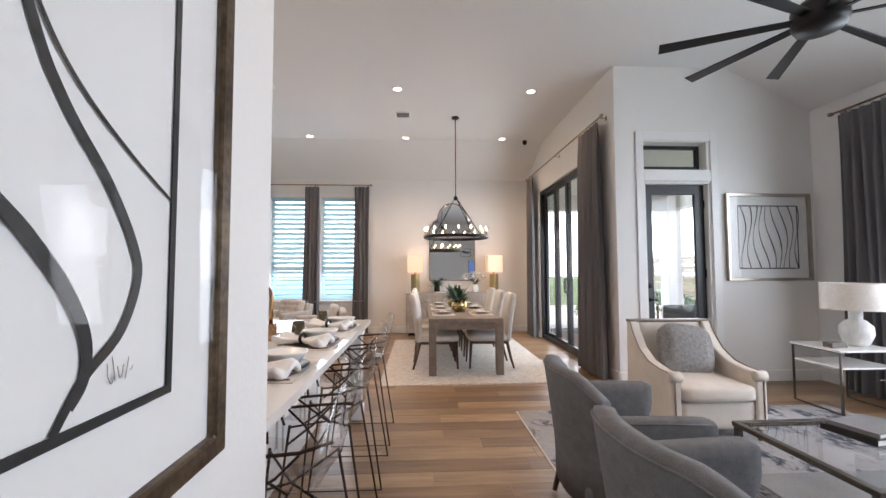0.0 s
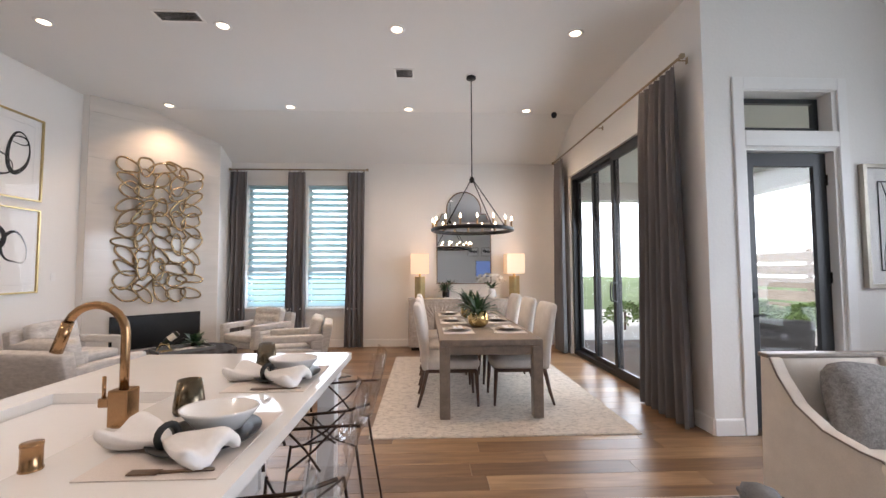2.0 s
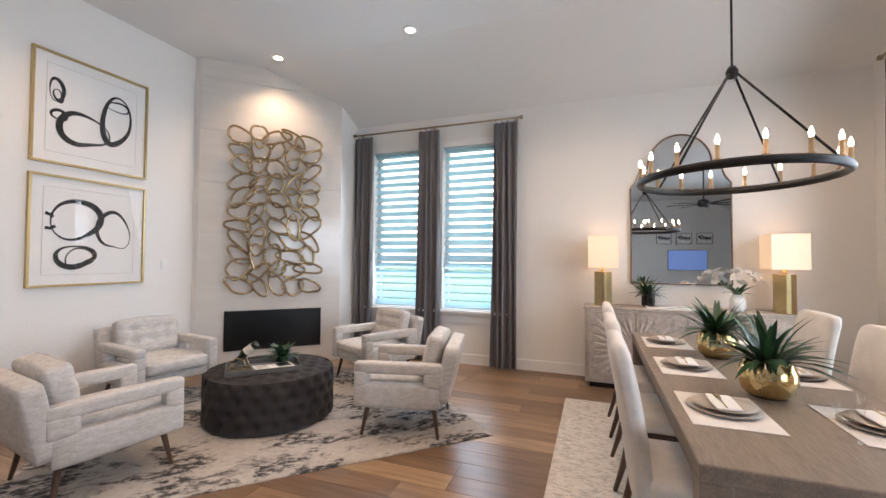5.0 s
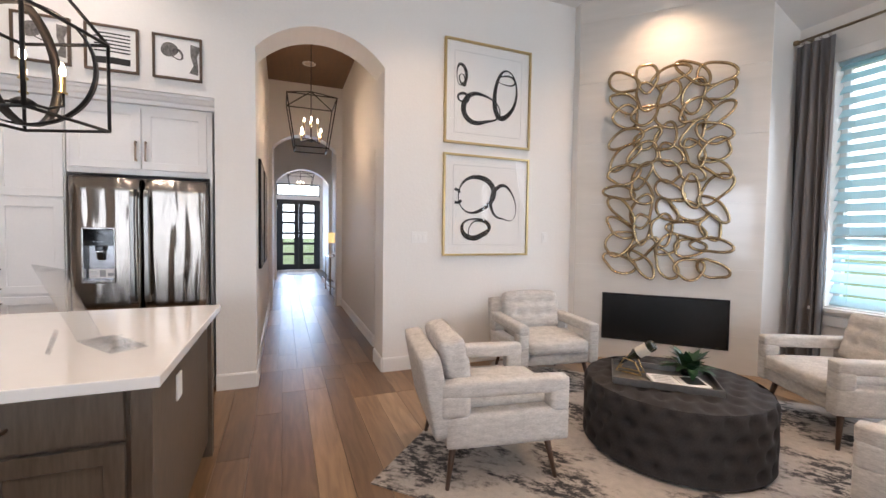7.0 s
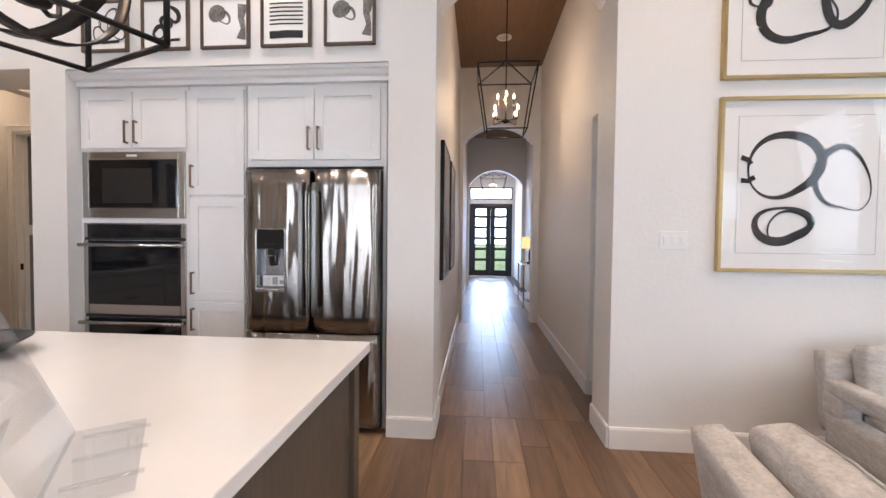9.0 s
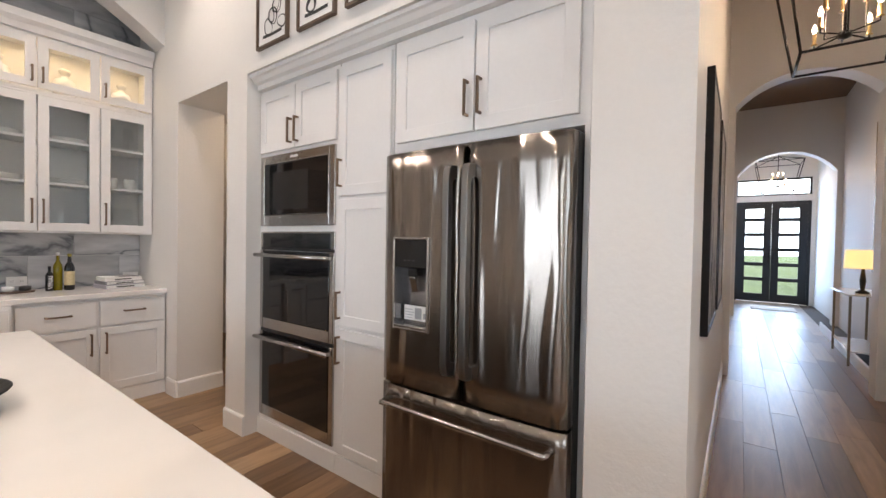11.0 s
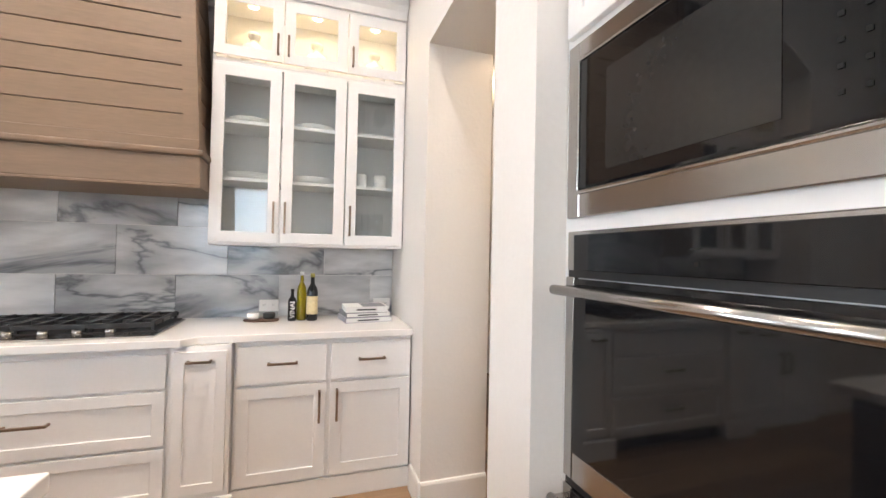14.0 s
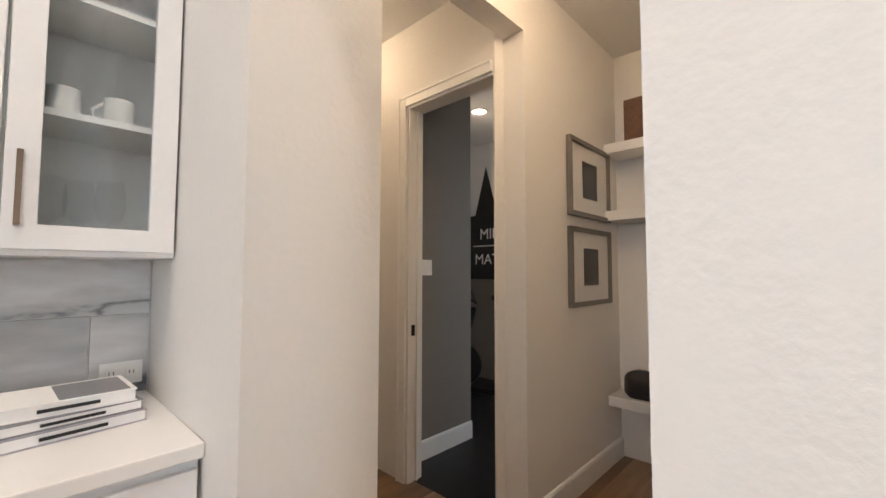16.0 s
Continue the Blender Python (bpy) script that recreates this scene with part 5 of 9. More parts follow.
framed("abstract_picture", "gold-framed print of black looping brush strokes, hung below another", PM @ pose(0, 0, 1.155), PW1, PH1, 0.022, BRASS, low_strokes, mat_border=0.115, line=True)
BROWNFRAME = material("dark_brown_frame", (0.10, 0.062, 0.038), 0.4, vary=0.12)
rg = random.Random(5)
GREYINK = material("grey_wash", (0.16, 0.15, 0.14), 0.8, vary=0.4, scale=20)
for k, y in enumerate((1.135, 1.58, 2.01, 2.435, 2.87)):
    st = []
    if k in (2, 4):
        wash = [ribbon(blob(0.115, 0.235, 0.028, 0.030, 0, 1.0), lambda t: 0.058, -0.0142), ribbon(blob(0.165, 0.205, 0.035, 0.045, 0.5, 3.0), wv(0.014, 0.006, 1), -0.0146),
                ribbon([(0.30, 0.29), (0.285, 0.20), (0.30, 0.13), (0.285, 0.06)], wv(0.055, 0.025, 2), -0.0142, False)]
    elif k == 3:
        st = [ribbon([(0.06, 0.285 - 0.027 * i), (0.15, 0.288 - 0.027 * i), (0.29, 0.284 - 0.027 * i)], lambda t: 0.010, -0.0145, False) for i in range(6)] + [ribbon([(0.06, 0.08), (0.18, 0.085), (0.29, 0.08)], lambda t: 0.05, -0.0145, False)]
    else:
        for i in range(3 if k != 0 else 6):
            st.append(ribbon(blob(0.13 + 0.05 * i % 0.16, 0.12 + 0.06 * (i % 3), 0.03 + 0.02 * rg.random(), 0.035 + 0.02 * rg.random(), rg.random(), rg.random() * 6), wv(0.022 if k else 0.008, 0.01 if k else 0.003, i), -0.0145 - 0.0006 * i))
        st.append(ribbon([(0.07, 0.07), (0.17, 0.066), (0.28, 0.07)], lambda t: 0.02, -0.0148, False))
    pic = framed("small_picture", "small brown-framed ink sketch above the cabinets", pose(XW + 0.001, y, 2.605, rz=90), 0.345, 0.35, 0.018, BROWNFRAME, st, depth=0.025, glazed=False)
    if k in (2, 4):
        for w in wash:
            part("wash_stroke", w, GREYINK, pic, "grey ink wash")

# living room picture
SILVERF = material("champagne_frame", (0.42, 0.38, 0.32), 0.3, 1.0, vary=0.1)
lines = [ring(0.16, 0.15, 0.96, 0.96, 0.012, -0.0165, -0.0145, 0)]
for i in range(9):
    x = 0.20 + 0.09 * i
    lines.append(ribbon([(x + 0.05 * math.sin(0.9 * i + 5 * t) + 0.05 * t, 0.16 + 0.79 * (1 - t)) for t in np.linspace(0, 1, 20)], wv(0.011, 0.004, i), -0.0145 - 0.0003 * i, False))
framed("line_picture", "champagne-framed print of black wavy lines", pose(5.11, YL - 0.001, 1.26), 1.12, 1.11, 0.035, SILVERF, lines, depth=0.05)
# large picture on the wall end at the start
GRAIN = material("dark_bronze_frame", (0.11, 0.075, 0.045), 0.4, 0.7, vary=0.4, scale=12)
art = thing("large_picture", "large bronze-framed print of sweeping black brush lines", "picture", pose(0.821, -1.50, 0, rz=90))
part("frame", ring(0.75, 1.048, 1.803, 2.45, 0.042, -0.03, 0, 0.004), GRAIN, art)
part("paper", box(0.79, -0.012, 1.085, 1.765, -0.006, 2.41), PAPER, art)
part("border_line", ring(0.93, 1.213, 1.638, 2.30, 0.014, -0.0155, -0.0135, 0), INK, art, "black border line")


def sweep(p, n=24):
    """A smooth line through knots, by Catmull-Rom."""
    k = [p[0], *p, p[-1]]
    out = []
    for i in range(1, len(k) - 2):
        a, b, c, d = (Vector(q) for q in k[i - 1:i + 3])
        for t in np.linspace(0, 1, 8, endpoint=False):
            out.append(tuple(0.5 * (2 * b + (c - a) * t + (2 * a - 5 * b + 4 * c - d) * t * t + (3 * b - a - 3 * c + d) * t ** 3)))
    return out + [p[-1]]


for k, (p, w) in enumerate(((((1.28, 1.95), (1.37, 1.70), (1.42, 1.61), (1.49, 1.53), (1.54, 1.45), (1.55, 1.40), (1.52, 1.33), (1.46, 1.28), (1.42, 1.225)), 0.016),
                            (((1.31, 1.85), (1.38, 1.71), (1.44, 1.64), (1.53, 1.58), (1.625, 1.53)), 0.006),
                            (((1.10, 1.62), (1.25, 1.56), (1.35, 1.48), (1.39, 1.44), (1.43, 1.39), (1.46, 1.33), (1.46, 1.28), (1.44, 1.25)), 0.017))):
    part("brush_stroke", ribbon(sweep(p), (lambda t, w=w: w * (0.75 + 0.4 * math.sin(3.1 * t))), -0.0140 - 0.0006 * k, False), INK, art, "black brush stroke")
for k, q in enumerate((((1.498, 1.290), (1.500, 1.272), (1.507, 1.262), (1.512, 1.276)), ((1.506, 1.298), (1.513, 1.264)), ((1.516, 1.284), (1.520, 1.268), (1.525, 1.270), (1.527, 1.284)), ((1.531, 1.262), (1.537, 1.292)), ((1.541, 1.272), (1.546, 1.278)))):
    part("signature_stroke", ribbon(sweep(q), lambda t: 0.0018, -0.0142 - 0.0002 * k, False), bpy.data.materials["grey_wash"], art)
g = part("glass", box(0.78, -0.024, 1.075, 1.775, -0.020, 2.42), PICGLASS, art)
g.visible_shadow = False

# switch plates
for m, w in ((pose(XW + 0.001, 5.04, 1.285, rz=90), 0.17), (pose(XW + 0.001, 6.60, 1.30, rz=90), 0.075)):
    s = thing("switch_plate", "white light switch plate on the wall", "switch", m)
    part("plate", box(0, -0.006, 0, w, 0, 0.115, 0.002), TRIM, s)
    for i in range(int(w / 0.055)):
        part("rocker", box(0.02 + 0.05 * i, -0.010, 0.03, 0.05 + 0.05 * i, -0.005, 0.085, 0.002), TRIM, s)

# ---- lounge ----
def rug_material(name, base, dark, scale, thresh, stretch=(1, 1, 1), fine=None):
    m = material(name, base, 0.95, vary=0.08, scale=25, fine=180, bump=0.5, bump_scale=240, spec=0.1)
    nt = m.node_tree
    b = nt.nodes["Principled BSDF"]
    old = b.inputs["Base Color"].links[0].from_socket
    tc = nt.nodes.new("ShaderNodeTexCoord")
    mp = nt.nodes.new("ShaderNodeMapping")
    mp.inputs["Scale"].default_value = stretch
    nt.links.new(tc.outputs["Object"], mp.inputs[0])
    n = nt.nodes.new("ShaderNodeTexNoise")
    n.inputs["Scale"].default_value, n.inputs["Detail"].default_value, n.inputs["Roughness"].default_value, n.inputs["Distortion"].default_value = scale, 9, 0.68, 0.4
    nt.links.new(mp.outputs[0], n.inputs[0])
    r = nt.nodes.new("ShaderNodeValToRGB")
    r.color_ramp.elements[0].position, r.color_ramp.elements[1].position = thresh, thresh + 0.07
    nt.links.new(n.outputs[0], r.inputs[0])
    scr = nt.nodes.new("ShaderNodeTexNoise")
    scr.inputs["Scale"].default_value, scr.inputs["Detail"].default_value, scr.inputs["Roughness"].default_value = fine or scale * 6, 6, 0.75
    nt.links.new(mp.outputs[0], scr.inputs[0])
    r3 = nt.nodes.new("ShaderNodeValToRGB")
    r3.color_ramp.elements[0].position, r3.color_ramp.elements[1].position = 0.43, 0.53
    nt.links.new(scr.outputs[0], r3.inputs[0])
    both = nt.nodes.new("ShaderNodeMath")
    both.operation = "MULTIPLY"
    nt.links.new(r.outputs[0], both.inputs[0])
    nt.links.new(r3.outputs[0], both.inputs[1])
    mx = nt.nodes.new("ShaderNodeMix")
    mx.data_type = "RGBA"
    mx.inputs["B"].default_value = (*dark, 1)
    nt.links.new(both.outputs[0], mx.inputs["Factor"])
    nt.links.new(old, mx.inputs["A"])
    nt.links.new(mx.outputs["Result"], b.inputs["Base Color"])
    return m


def rug(name, label, m, w, d, mat, edge=None, t=0.012):
    ob = thing(name, label, "rug", m)
    part("woven_field", box(-w / 2 + 0.012, -d / 2 + 0.012, 0.0005, w / 2 - 0.012, d / 2 - 0.012, t, 0.003), mat, ob)
    part("binding", moved(ring(-w / 2, -d / 2, w / 2, d / 2, 0.014, 0.0005, t * 0.8, 0.001), Matrix.Translation((0, 0, t * 0.8)) @ Matrix.Rotation(radians(-90), 4, "X")), edge or mat, ob)
    return ob


rug("area_rug", "cream rug with distressed charcoal blotches under the lounge chairs", pose(-1.77, 6.28, 0, rz=45), 3.22, 2.42, rug_material("distressed_rug", (0.46, 0.42, 0.38), (0.06, 0.058, 0.06), 1.9, 0.470, (1, 1.7, 1), 13))


def slot_side(x0, x1):
    """An arm: side panel with a rounded slot cut through it."""
    return join(soft_box(x0, -0.37, 0.235, x1, 0.33, 0.425, 0.02, cuts=4), soft_box(x0, -0.37, 0.505, x1, 0.36, 0.595, 0.02, cuts=4), soft_box(x0, -0.37, 0.40, x1, -0.255, 0.53, 0.02, cuts=3), soft_box(x0, 0.20, 0.40, x1, 0.36, 0.53, 0.02, cuts=3))


def lounge_chair(m):
    c = thing("lounge_chair", "oatmeal tweed lounge chair with open slot arms and wooden legs", "armchair", m, "lounge chairs round the ottoman")
    part("arm", slot_side(-0.385, -0.285), BEIGE, c)
    part("arm", slot_side(0.285, 0.385), BEIGE, c)
    part("seat_frame", soft_box(-0.29, -0.36, 0.24, 0.29, 0.33, 0.34, 0.02, cuts=3), BEIGE, c)
    seat = part("seat_cushion", soft_box(-0.283, -0.385, 0.335, 0.283, 0.26, 0.455, 0.035, 0.012), BEIGE, c)
    part("piping", tube([(-0.27, -0.386, 0.352), (0.27, -0.386, 0.352)], 0.004, 6), BEIGE, seat)
    back = moved(soft_box(-0.375, -0.06, 0.0, 0.375, 0.06, 0.445, 0.025, 0.0), Matrix.Translation((0, 0.335, 0.29)) @ Matrix.Rotation(radians(-11), 4, "X"))
    part("backrest", back, BEIGE, c)
    pil = soft_box(-0.272, -0.075, 0.0, 0.272, 0.065, 0.350, 0.030, 0.014, cuts=17)
    for v in pil.verts:
        if v.co.y < 0:
            for bx in (-0.15, 0.0, 0.15):
                for bz in (0.13, 0.245):
                    d2 = (v.co.x - bx) ** 2 + (v.co.z - bz) ** 2
                    v.co.y += 0.034 * math.exp(-d2 / 0.0011)
            for bz in (0.13, 0.245):
                v.co.y += 0.010 * math.exp(-(v.co.z - bz) ** 2 / 0.00025)
    cush = part("back_cushion", moved(pil, Matrix.Translation((0, 0.205, 0.45)) @ Matrix.Rotation(radians(-14), 4, "X")), BEIGE, c, "button-tufted back cushion")
    part("piping", moved(tube([(-0.235, -0.052, 0.352), (0.0, -0.056, 0.366), (0.235, -0.052, 0.352)], 0.004, 6), Matrix.Translation((0, 0.205, 0.45)) @ Matrix.Rotation(radians(-14), 4, "X")), BEIGE, cush)
    for sx in (-1, 1):
        for sy in (-1, 1):
            part("leg", tube([(sx * 0.29, sy * 0.27, 0.25), (sx * 0.335, sy * 0.315, 0.0)], 0.022, 8, r2=0.012), CHAIRLEG, c, "tapered walnut leg")
    return c


def facing(x, y, fx, fy):
    """A pose whose front (-y) points along (fx, fy)."""
    return pose(x, y, 0.0125, rz=math.degrees(math.atan2(fy, fx)) + 90)


for x, y, fx, fy in ((-2.12, 5.02, 0.16, 0.985), (-3.12, 6.13, 0.98, -0.14), (-1.50, 7.63, -0.45, -0.89), (-0.54, 6.56, -0.97, -0.22)):
    lounge_chair(facing(x, y, fx, fy)) if x == -2.12 else copy_thing(bpy.data.objects["lounge_chair"], facing(x, y, fx, fy))

# tufted ottoman
def ottoman_side():
    n, nz, R = 144, 22, 0.56
    rows, cols = 4, 24
    bm = bmesh.new()
    g = []
    for j in range(nz + 1):
        z = 0.02 + 0.40 * j / nz
        ringv = []
        for i in range(n):
            th = 2 * math.pi * i / n
            r = R
            for k in range(rows):
                bz = 0.075 + 0.10 * k
                da = (th * cols / (2 * math.pi) + 0.5 * (k % 2)) % 1.0
                da = min(da, 1 - da) * 2 * math.pi / cols * R
                r -= 0.038 * math.exp(-(da * da + (z - bz) ** 2) / 0.0010)
            r -= 0.02 * max(0, (z - 0.38) / 0.04) ** 2
            ringv.append(bm.verts.new((r * math.cos(th), r * math.sin(th), z)))
        g.append(ringv)
    for j in range(nz):
        for i in range(n):
            bm.faces.new((g[j][i], g[j][(i + 1) % n], g[j + 1][(i + 1) % n], g[j + 1][i])).smooth = True
    return bm


def ottoman_top():
    n, nr, R = 96, 18, 0.54
    bm = bmesh.new()
    pins = [(0.135 * i + (0.0675 if j % 2 else 0), 0.117 * j) for i in range(-4, 5) for j in range(-4, 5)]
    g = []
    for k in range(nr + 1):
        r = R * k / nr
        row = []
        for i in range(n):
            th = 2 * math.pi * i / n
            x, y = r * math.cos(th), r * math.sin(th)
            z = 0.44 - 0.022 * (r / R) ** 6
            for px, py in pins:
                d2 = (x - px) ** 2 + (y - py) ** 2
                if d2 < 0.01:
                    z -= 0.034 * math.exp(-d2 / 0.0012)
            row.append(bm.verts.new((x, y, z)))
        g.append(row)
    for k in range(nr):
        for i in range(n):
            bm.faces.new((g[k][i], g[k][(i + 1) % n], g[k + 1][(i + 1) % n], g[k + 1][i])).smooth = True
    bmesh.ops.remove_doubles(bm, verts=g[0], dist=1e-5)
    return bm


ot = thing("ottoman", "round charcoal velvet button-tufted ottoman", "ottoman", pose(-1.80, 6.26, 0.0125))
part("side", ottoman_side(), VELVET, ot)
part("top", ottoman_top(), VELVET, ot)
part("base", lathe([(0.50, 0.0), (0.50, 0.025)], 32), INK, ot)
OZ = 0.0125 + 0.432
TRM = pose(-1.80, 6.16, OZ, rz=47)
ty = thing("serving_tray", "dark metal serving tray on the ottoman", "tray", TRM)
TRAYM = material("grey_metal_tray", (0.16, 0.15, 0.14), 0.35, 0.8, vary=0.1)
part("base", box(-0.30, -0.20, 0, 0.30, 0.20, 0.008, 0.002), TRAYM, ty)
part("rim", moved(ring(-0.305, -0.205, 0.305, 0.205, 0.01, -0.045, 0.0, 0.002), Matrix.Rotation(radians(-90), 4, "X") @ Matrix.Diagonal((1, 1, 1, 1))), TRAYM, ty)
ty.matrix_basis = TRM
bk = thing("open_book", "open white book on the tray", "book", TRM @ pose(0.08, -0.06, 0.0085, rz=12))
part("paper_block", join(moved(box(0.003, -0.10, 0, 0.16, 0.10, 0.018, 0.004), Matrix.Rotation(radians(-2), 4, "Y")), moved(box(-0.16, -0.10, 0, -0.003, 0.10, 0.018, 0.004), Matrix.Rotation(radians(2), 4, "Y"))), PAPER, bk)
part("printed_block", box(0.03, -0.07, 0.0235, 0.14, 0.06, 0.0242), DARKPLATE, bk)
for i in range(5):
    part("printed_line", box(-0.14, -0.07 + 0.03 * i, 0.0235, -0.04, -0.062 + 0.03 * i, 0.0242), material("print_grey", (0.3, 0.3, 0.3), 0.7) if i == 0 else bpy.data.materials["print_grey"], bk)
wine = thing("wine_bottle", "dark wine bottle with a cream label tilted in a gold holder", "bottle", TRM @ pose(-0.17, 0.05, 0.009, rz=-20))
TILT = Matrix.Translation((-0.085, 0, 0.055)) @ Matrix.Rotation(radians(52), 4, "Y")
part("glass", moved(lathe([(0.013, 0.0), (0.014, 0.07), (0.036, 0.12), (0.037, 0.25), (0.034, 0.262), (0.001, 0.256)], 20), TILT), material("dark_green_glass", (0.018, 0.020, 0.010), 0.08), wine)
part("label", moved(lathe([(0.0376, 0.145), (0.0376, 0.225)], 20, cap=False), TILT), material("cream_bottle_label", (0.62, 0.57, 0.48), 0.6), wine, "cream paper label")
part("capsule", moved(lathe([(0.0152, -0.004), (0.0152, 0.05)], 16), TILT), BLACKMETAL, wine)
for sy in (-0.038, 0.038):
    part("holder", tube([(-0.10, sy, 0.005), (-0.05, sy, 0.10), (0.02, sy, 0.085), (0.06, sy, 0.005), (-0.02, sy, 0.005)], 0.006, 8, closed=True), GOLD, wine, "gold metal bottle holder")


def leaf_blade(length, width, droop, n=6):
    """A pointed leaf along +x that bends down, with a folded midrib."""
    bm = bmesh.new()
    rows = []
    for i in range(n + 1):
        t = i / n
        w = width * math.sin(math.pi * min(1, t * 0.92 + 0.08)) ** 0.8 * (1 - 0.25 * t)
        x, z = length * t, length * (0.15 * t - droop * t * t)
        rows.append((bm.verts.new((x, w / 2, z + w * 0.12)), bm.verts.new((x, 0, z)), bm.verts.new((x, -w / 2, z + w * 0.12))))
    for a, b in zip(rows, rows[1:]):
        bm.faces.new((a[0], a[1], b[1], b[0])).smooth = True
        bm.faces.new((a[1], a[2], b[2], b[1])).smooth = True
    return bm


def foliage(ob, count, length, width, z, seed, spread=(20, 80), r0=0.03, mat=None):
    rg = random.Random(seed)
    kinds = [leaf_blade(length * k, width, d) for k, d in ((1.0, 0.5), (0.85, 0.3), (0.7, 0.7), (1.1, 0.4))]
    meshes = []
    for b in kinds:
        me = bpy.data.meshes.new("leaf")
        b.to_mesh(me)
        b.free()
        me.materials.append(mat or LEAF)
        meshes.append(me)
    for i in range(count):
        o = new("leaf", rg.choice(meshes))
        o.parent = ob
        a = 137.5 * i + rg.uniform(-20, 20)
        up = rg.uniform(*spread)
        o.matrix_basis = Matrix.Translation((0, 0, z)) @ Matrix.Rotation(radians(a), 4, "Z") @ Matrix.Translation((r0 * rg.random(), 0, 0)) @ Matrix.Rotation(radians(-up), 4, "Y")


pl = thing("potted_plant", "small dark green leafy plant on the ottoman tray", "plant", TRM @ pose(0.17, 0.10, 0.009))
part("pot", lathe([(0.03, 0), (0.05, 0.02), (0.052, 0.05), (0.045, 0.06), (0.001, 0.055)], 18), BLACKMETAL, pl)
foliage(pl, 46, 0.14, 0.06, 0.06, 3, (5, 80), 0.06)

# ---- dining ----
rug("area_rug", "pale woven rug with a raised diamond pattern under the dining table", pose(1.905, 6.09, 0), 2.37, 3.24, rug_material("dining_rug", (0.60, 0.55, 0.49), (0.36, 0.33, 0.29), 15.0, 0.49, (1, 2.6, 1), 46))
TZ = 0.0125
tb = thing("dining_table", "weathered grey oak dining table with square legs", "table", pose(1.84, 6.2, TZ))
part("tabletop", box(-0.50, -1.34, 0.685, 0.50, 1.34, 0.748, 0.006), TABLEWOOD, tb)
for sx in (-1, 1):
    for sy in (-1, 1):
        part("leg", box(sx * 0.50, sy * 1.34, 0, sx * 0.40, sy * 1.24, 0.686, 0.006), TABLEWOOD, tb)
part("apron", boxes((-0.40, -1.31, 0.60, 0.40, -1.28, 0.685), bevel=0.002), TABLEWOOD, tb)
part("apron", boxes((-0.40, 1.28, 0.60, 0.40, 1.31, 0.685), bevel=0.002), TABLEWOOD, tb)
for sx in (-1, 1):
    part("apron", box(sx * 0.47, -1.24, 0.60, sx * 0.44, 1.24, 0.685, 0.002), TABLEWOOD, tb)
TT = TZ + 0.749


def dining_chair(m):
    """Upholstered side chair, front to -y."""
    c = thing("dining_chair", "white linen upholstered dining chair with dark tapered legs", "chair", m, "chairs round the dining table")
    part("seat", soft_box(-0.255, -0.30, 0.375, 0.255, 0.27, 0.495, 0.045, 0.01), WHITECHAIR, c)
    back = soft_box(-0.255, -0.045, 0.0, 0.255, 0.045, 0.68, 0.04, 0.008, cuts=8)
    for v in back.verts:
        v.co.y += 0.10 * max(0.0, v.co.z / 0.68) ** 1.6
    part("backrest", moved(back, Matrix.Translation((0, 0.265, 0.37))), WHITECHAIR, c)
    part("seat_rail", box(-0.235, -0.27, 0.345, 0.235, 0.26, 0.38, 0.006), CHAIRLEG, c)
    for sx in (-1, 1):
        part("leg", tube([(sx * 0.225, -0.265, 0.37), (sx * 0.232, -0.285, 0.0)], 0.024, 8, r2=0.013), CHAIRLEG, c, "dark tapered wooden leg")
        part("leg", tube([(sx * 0.225, 0.25, 0.37), (sx * 0.232, 0.30, 0.15), (sx * 0.235, 0.345, 0.0)], 0.024, 8, r2=0.013), CHAIRLEG, c, "dark tapered wooden leg")
    return c


first = None
for sx, xx in ((-1, 1.47), (1, 2.21)):
    for yy in (5.46, 6.27, 7.08):
        m = pose(xx, yy, TZ, rz=90 if sx < 0 else -90)
        if first is None:
            first = dining_chair(m)
        else:
            copy_thing(first, m)

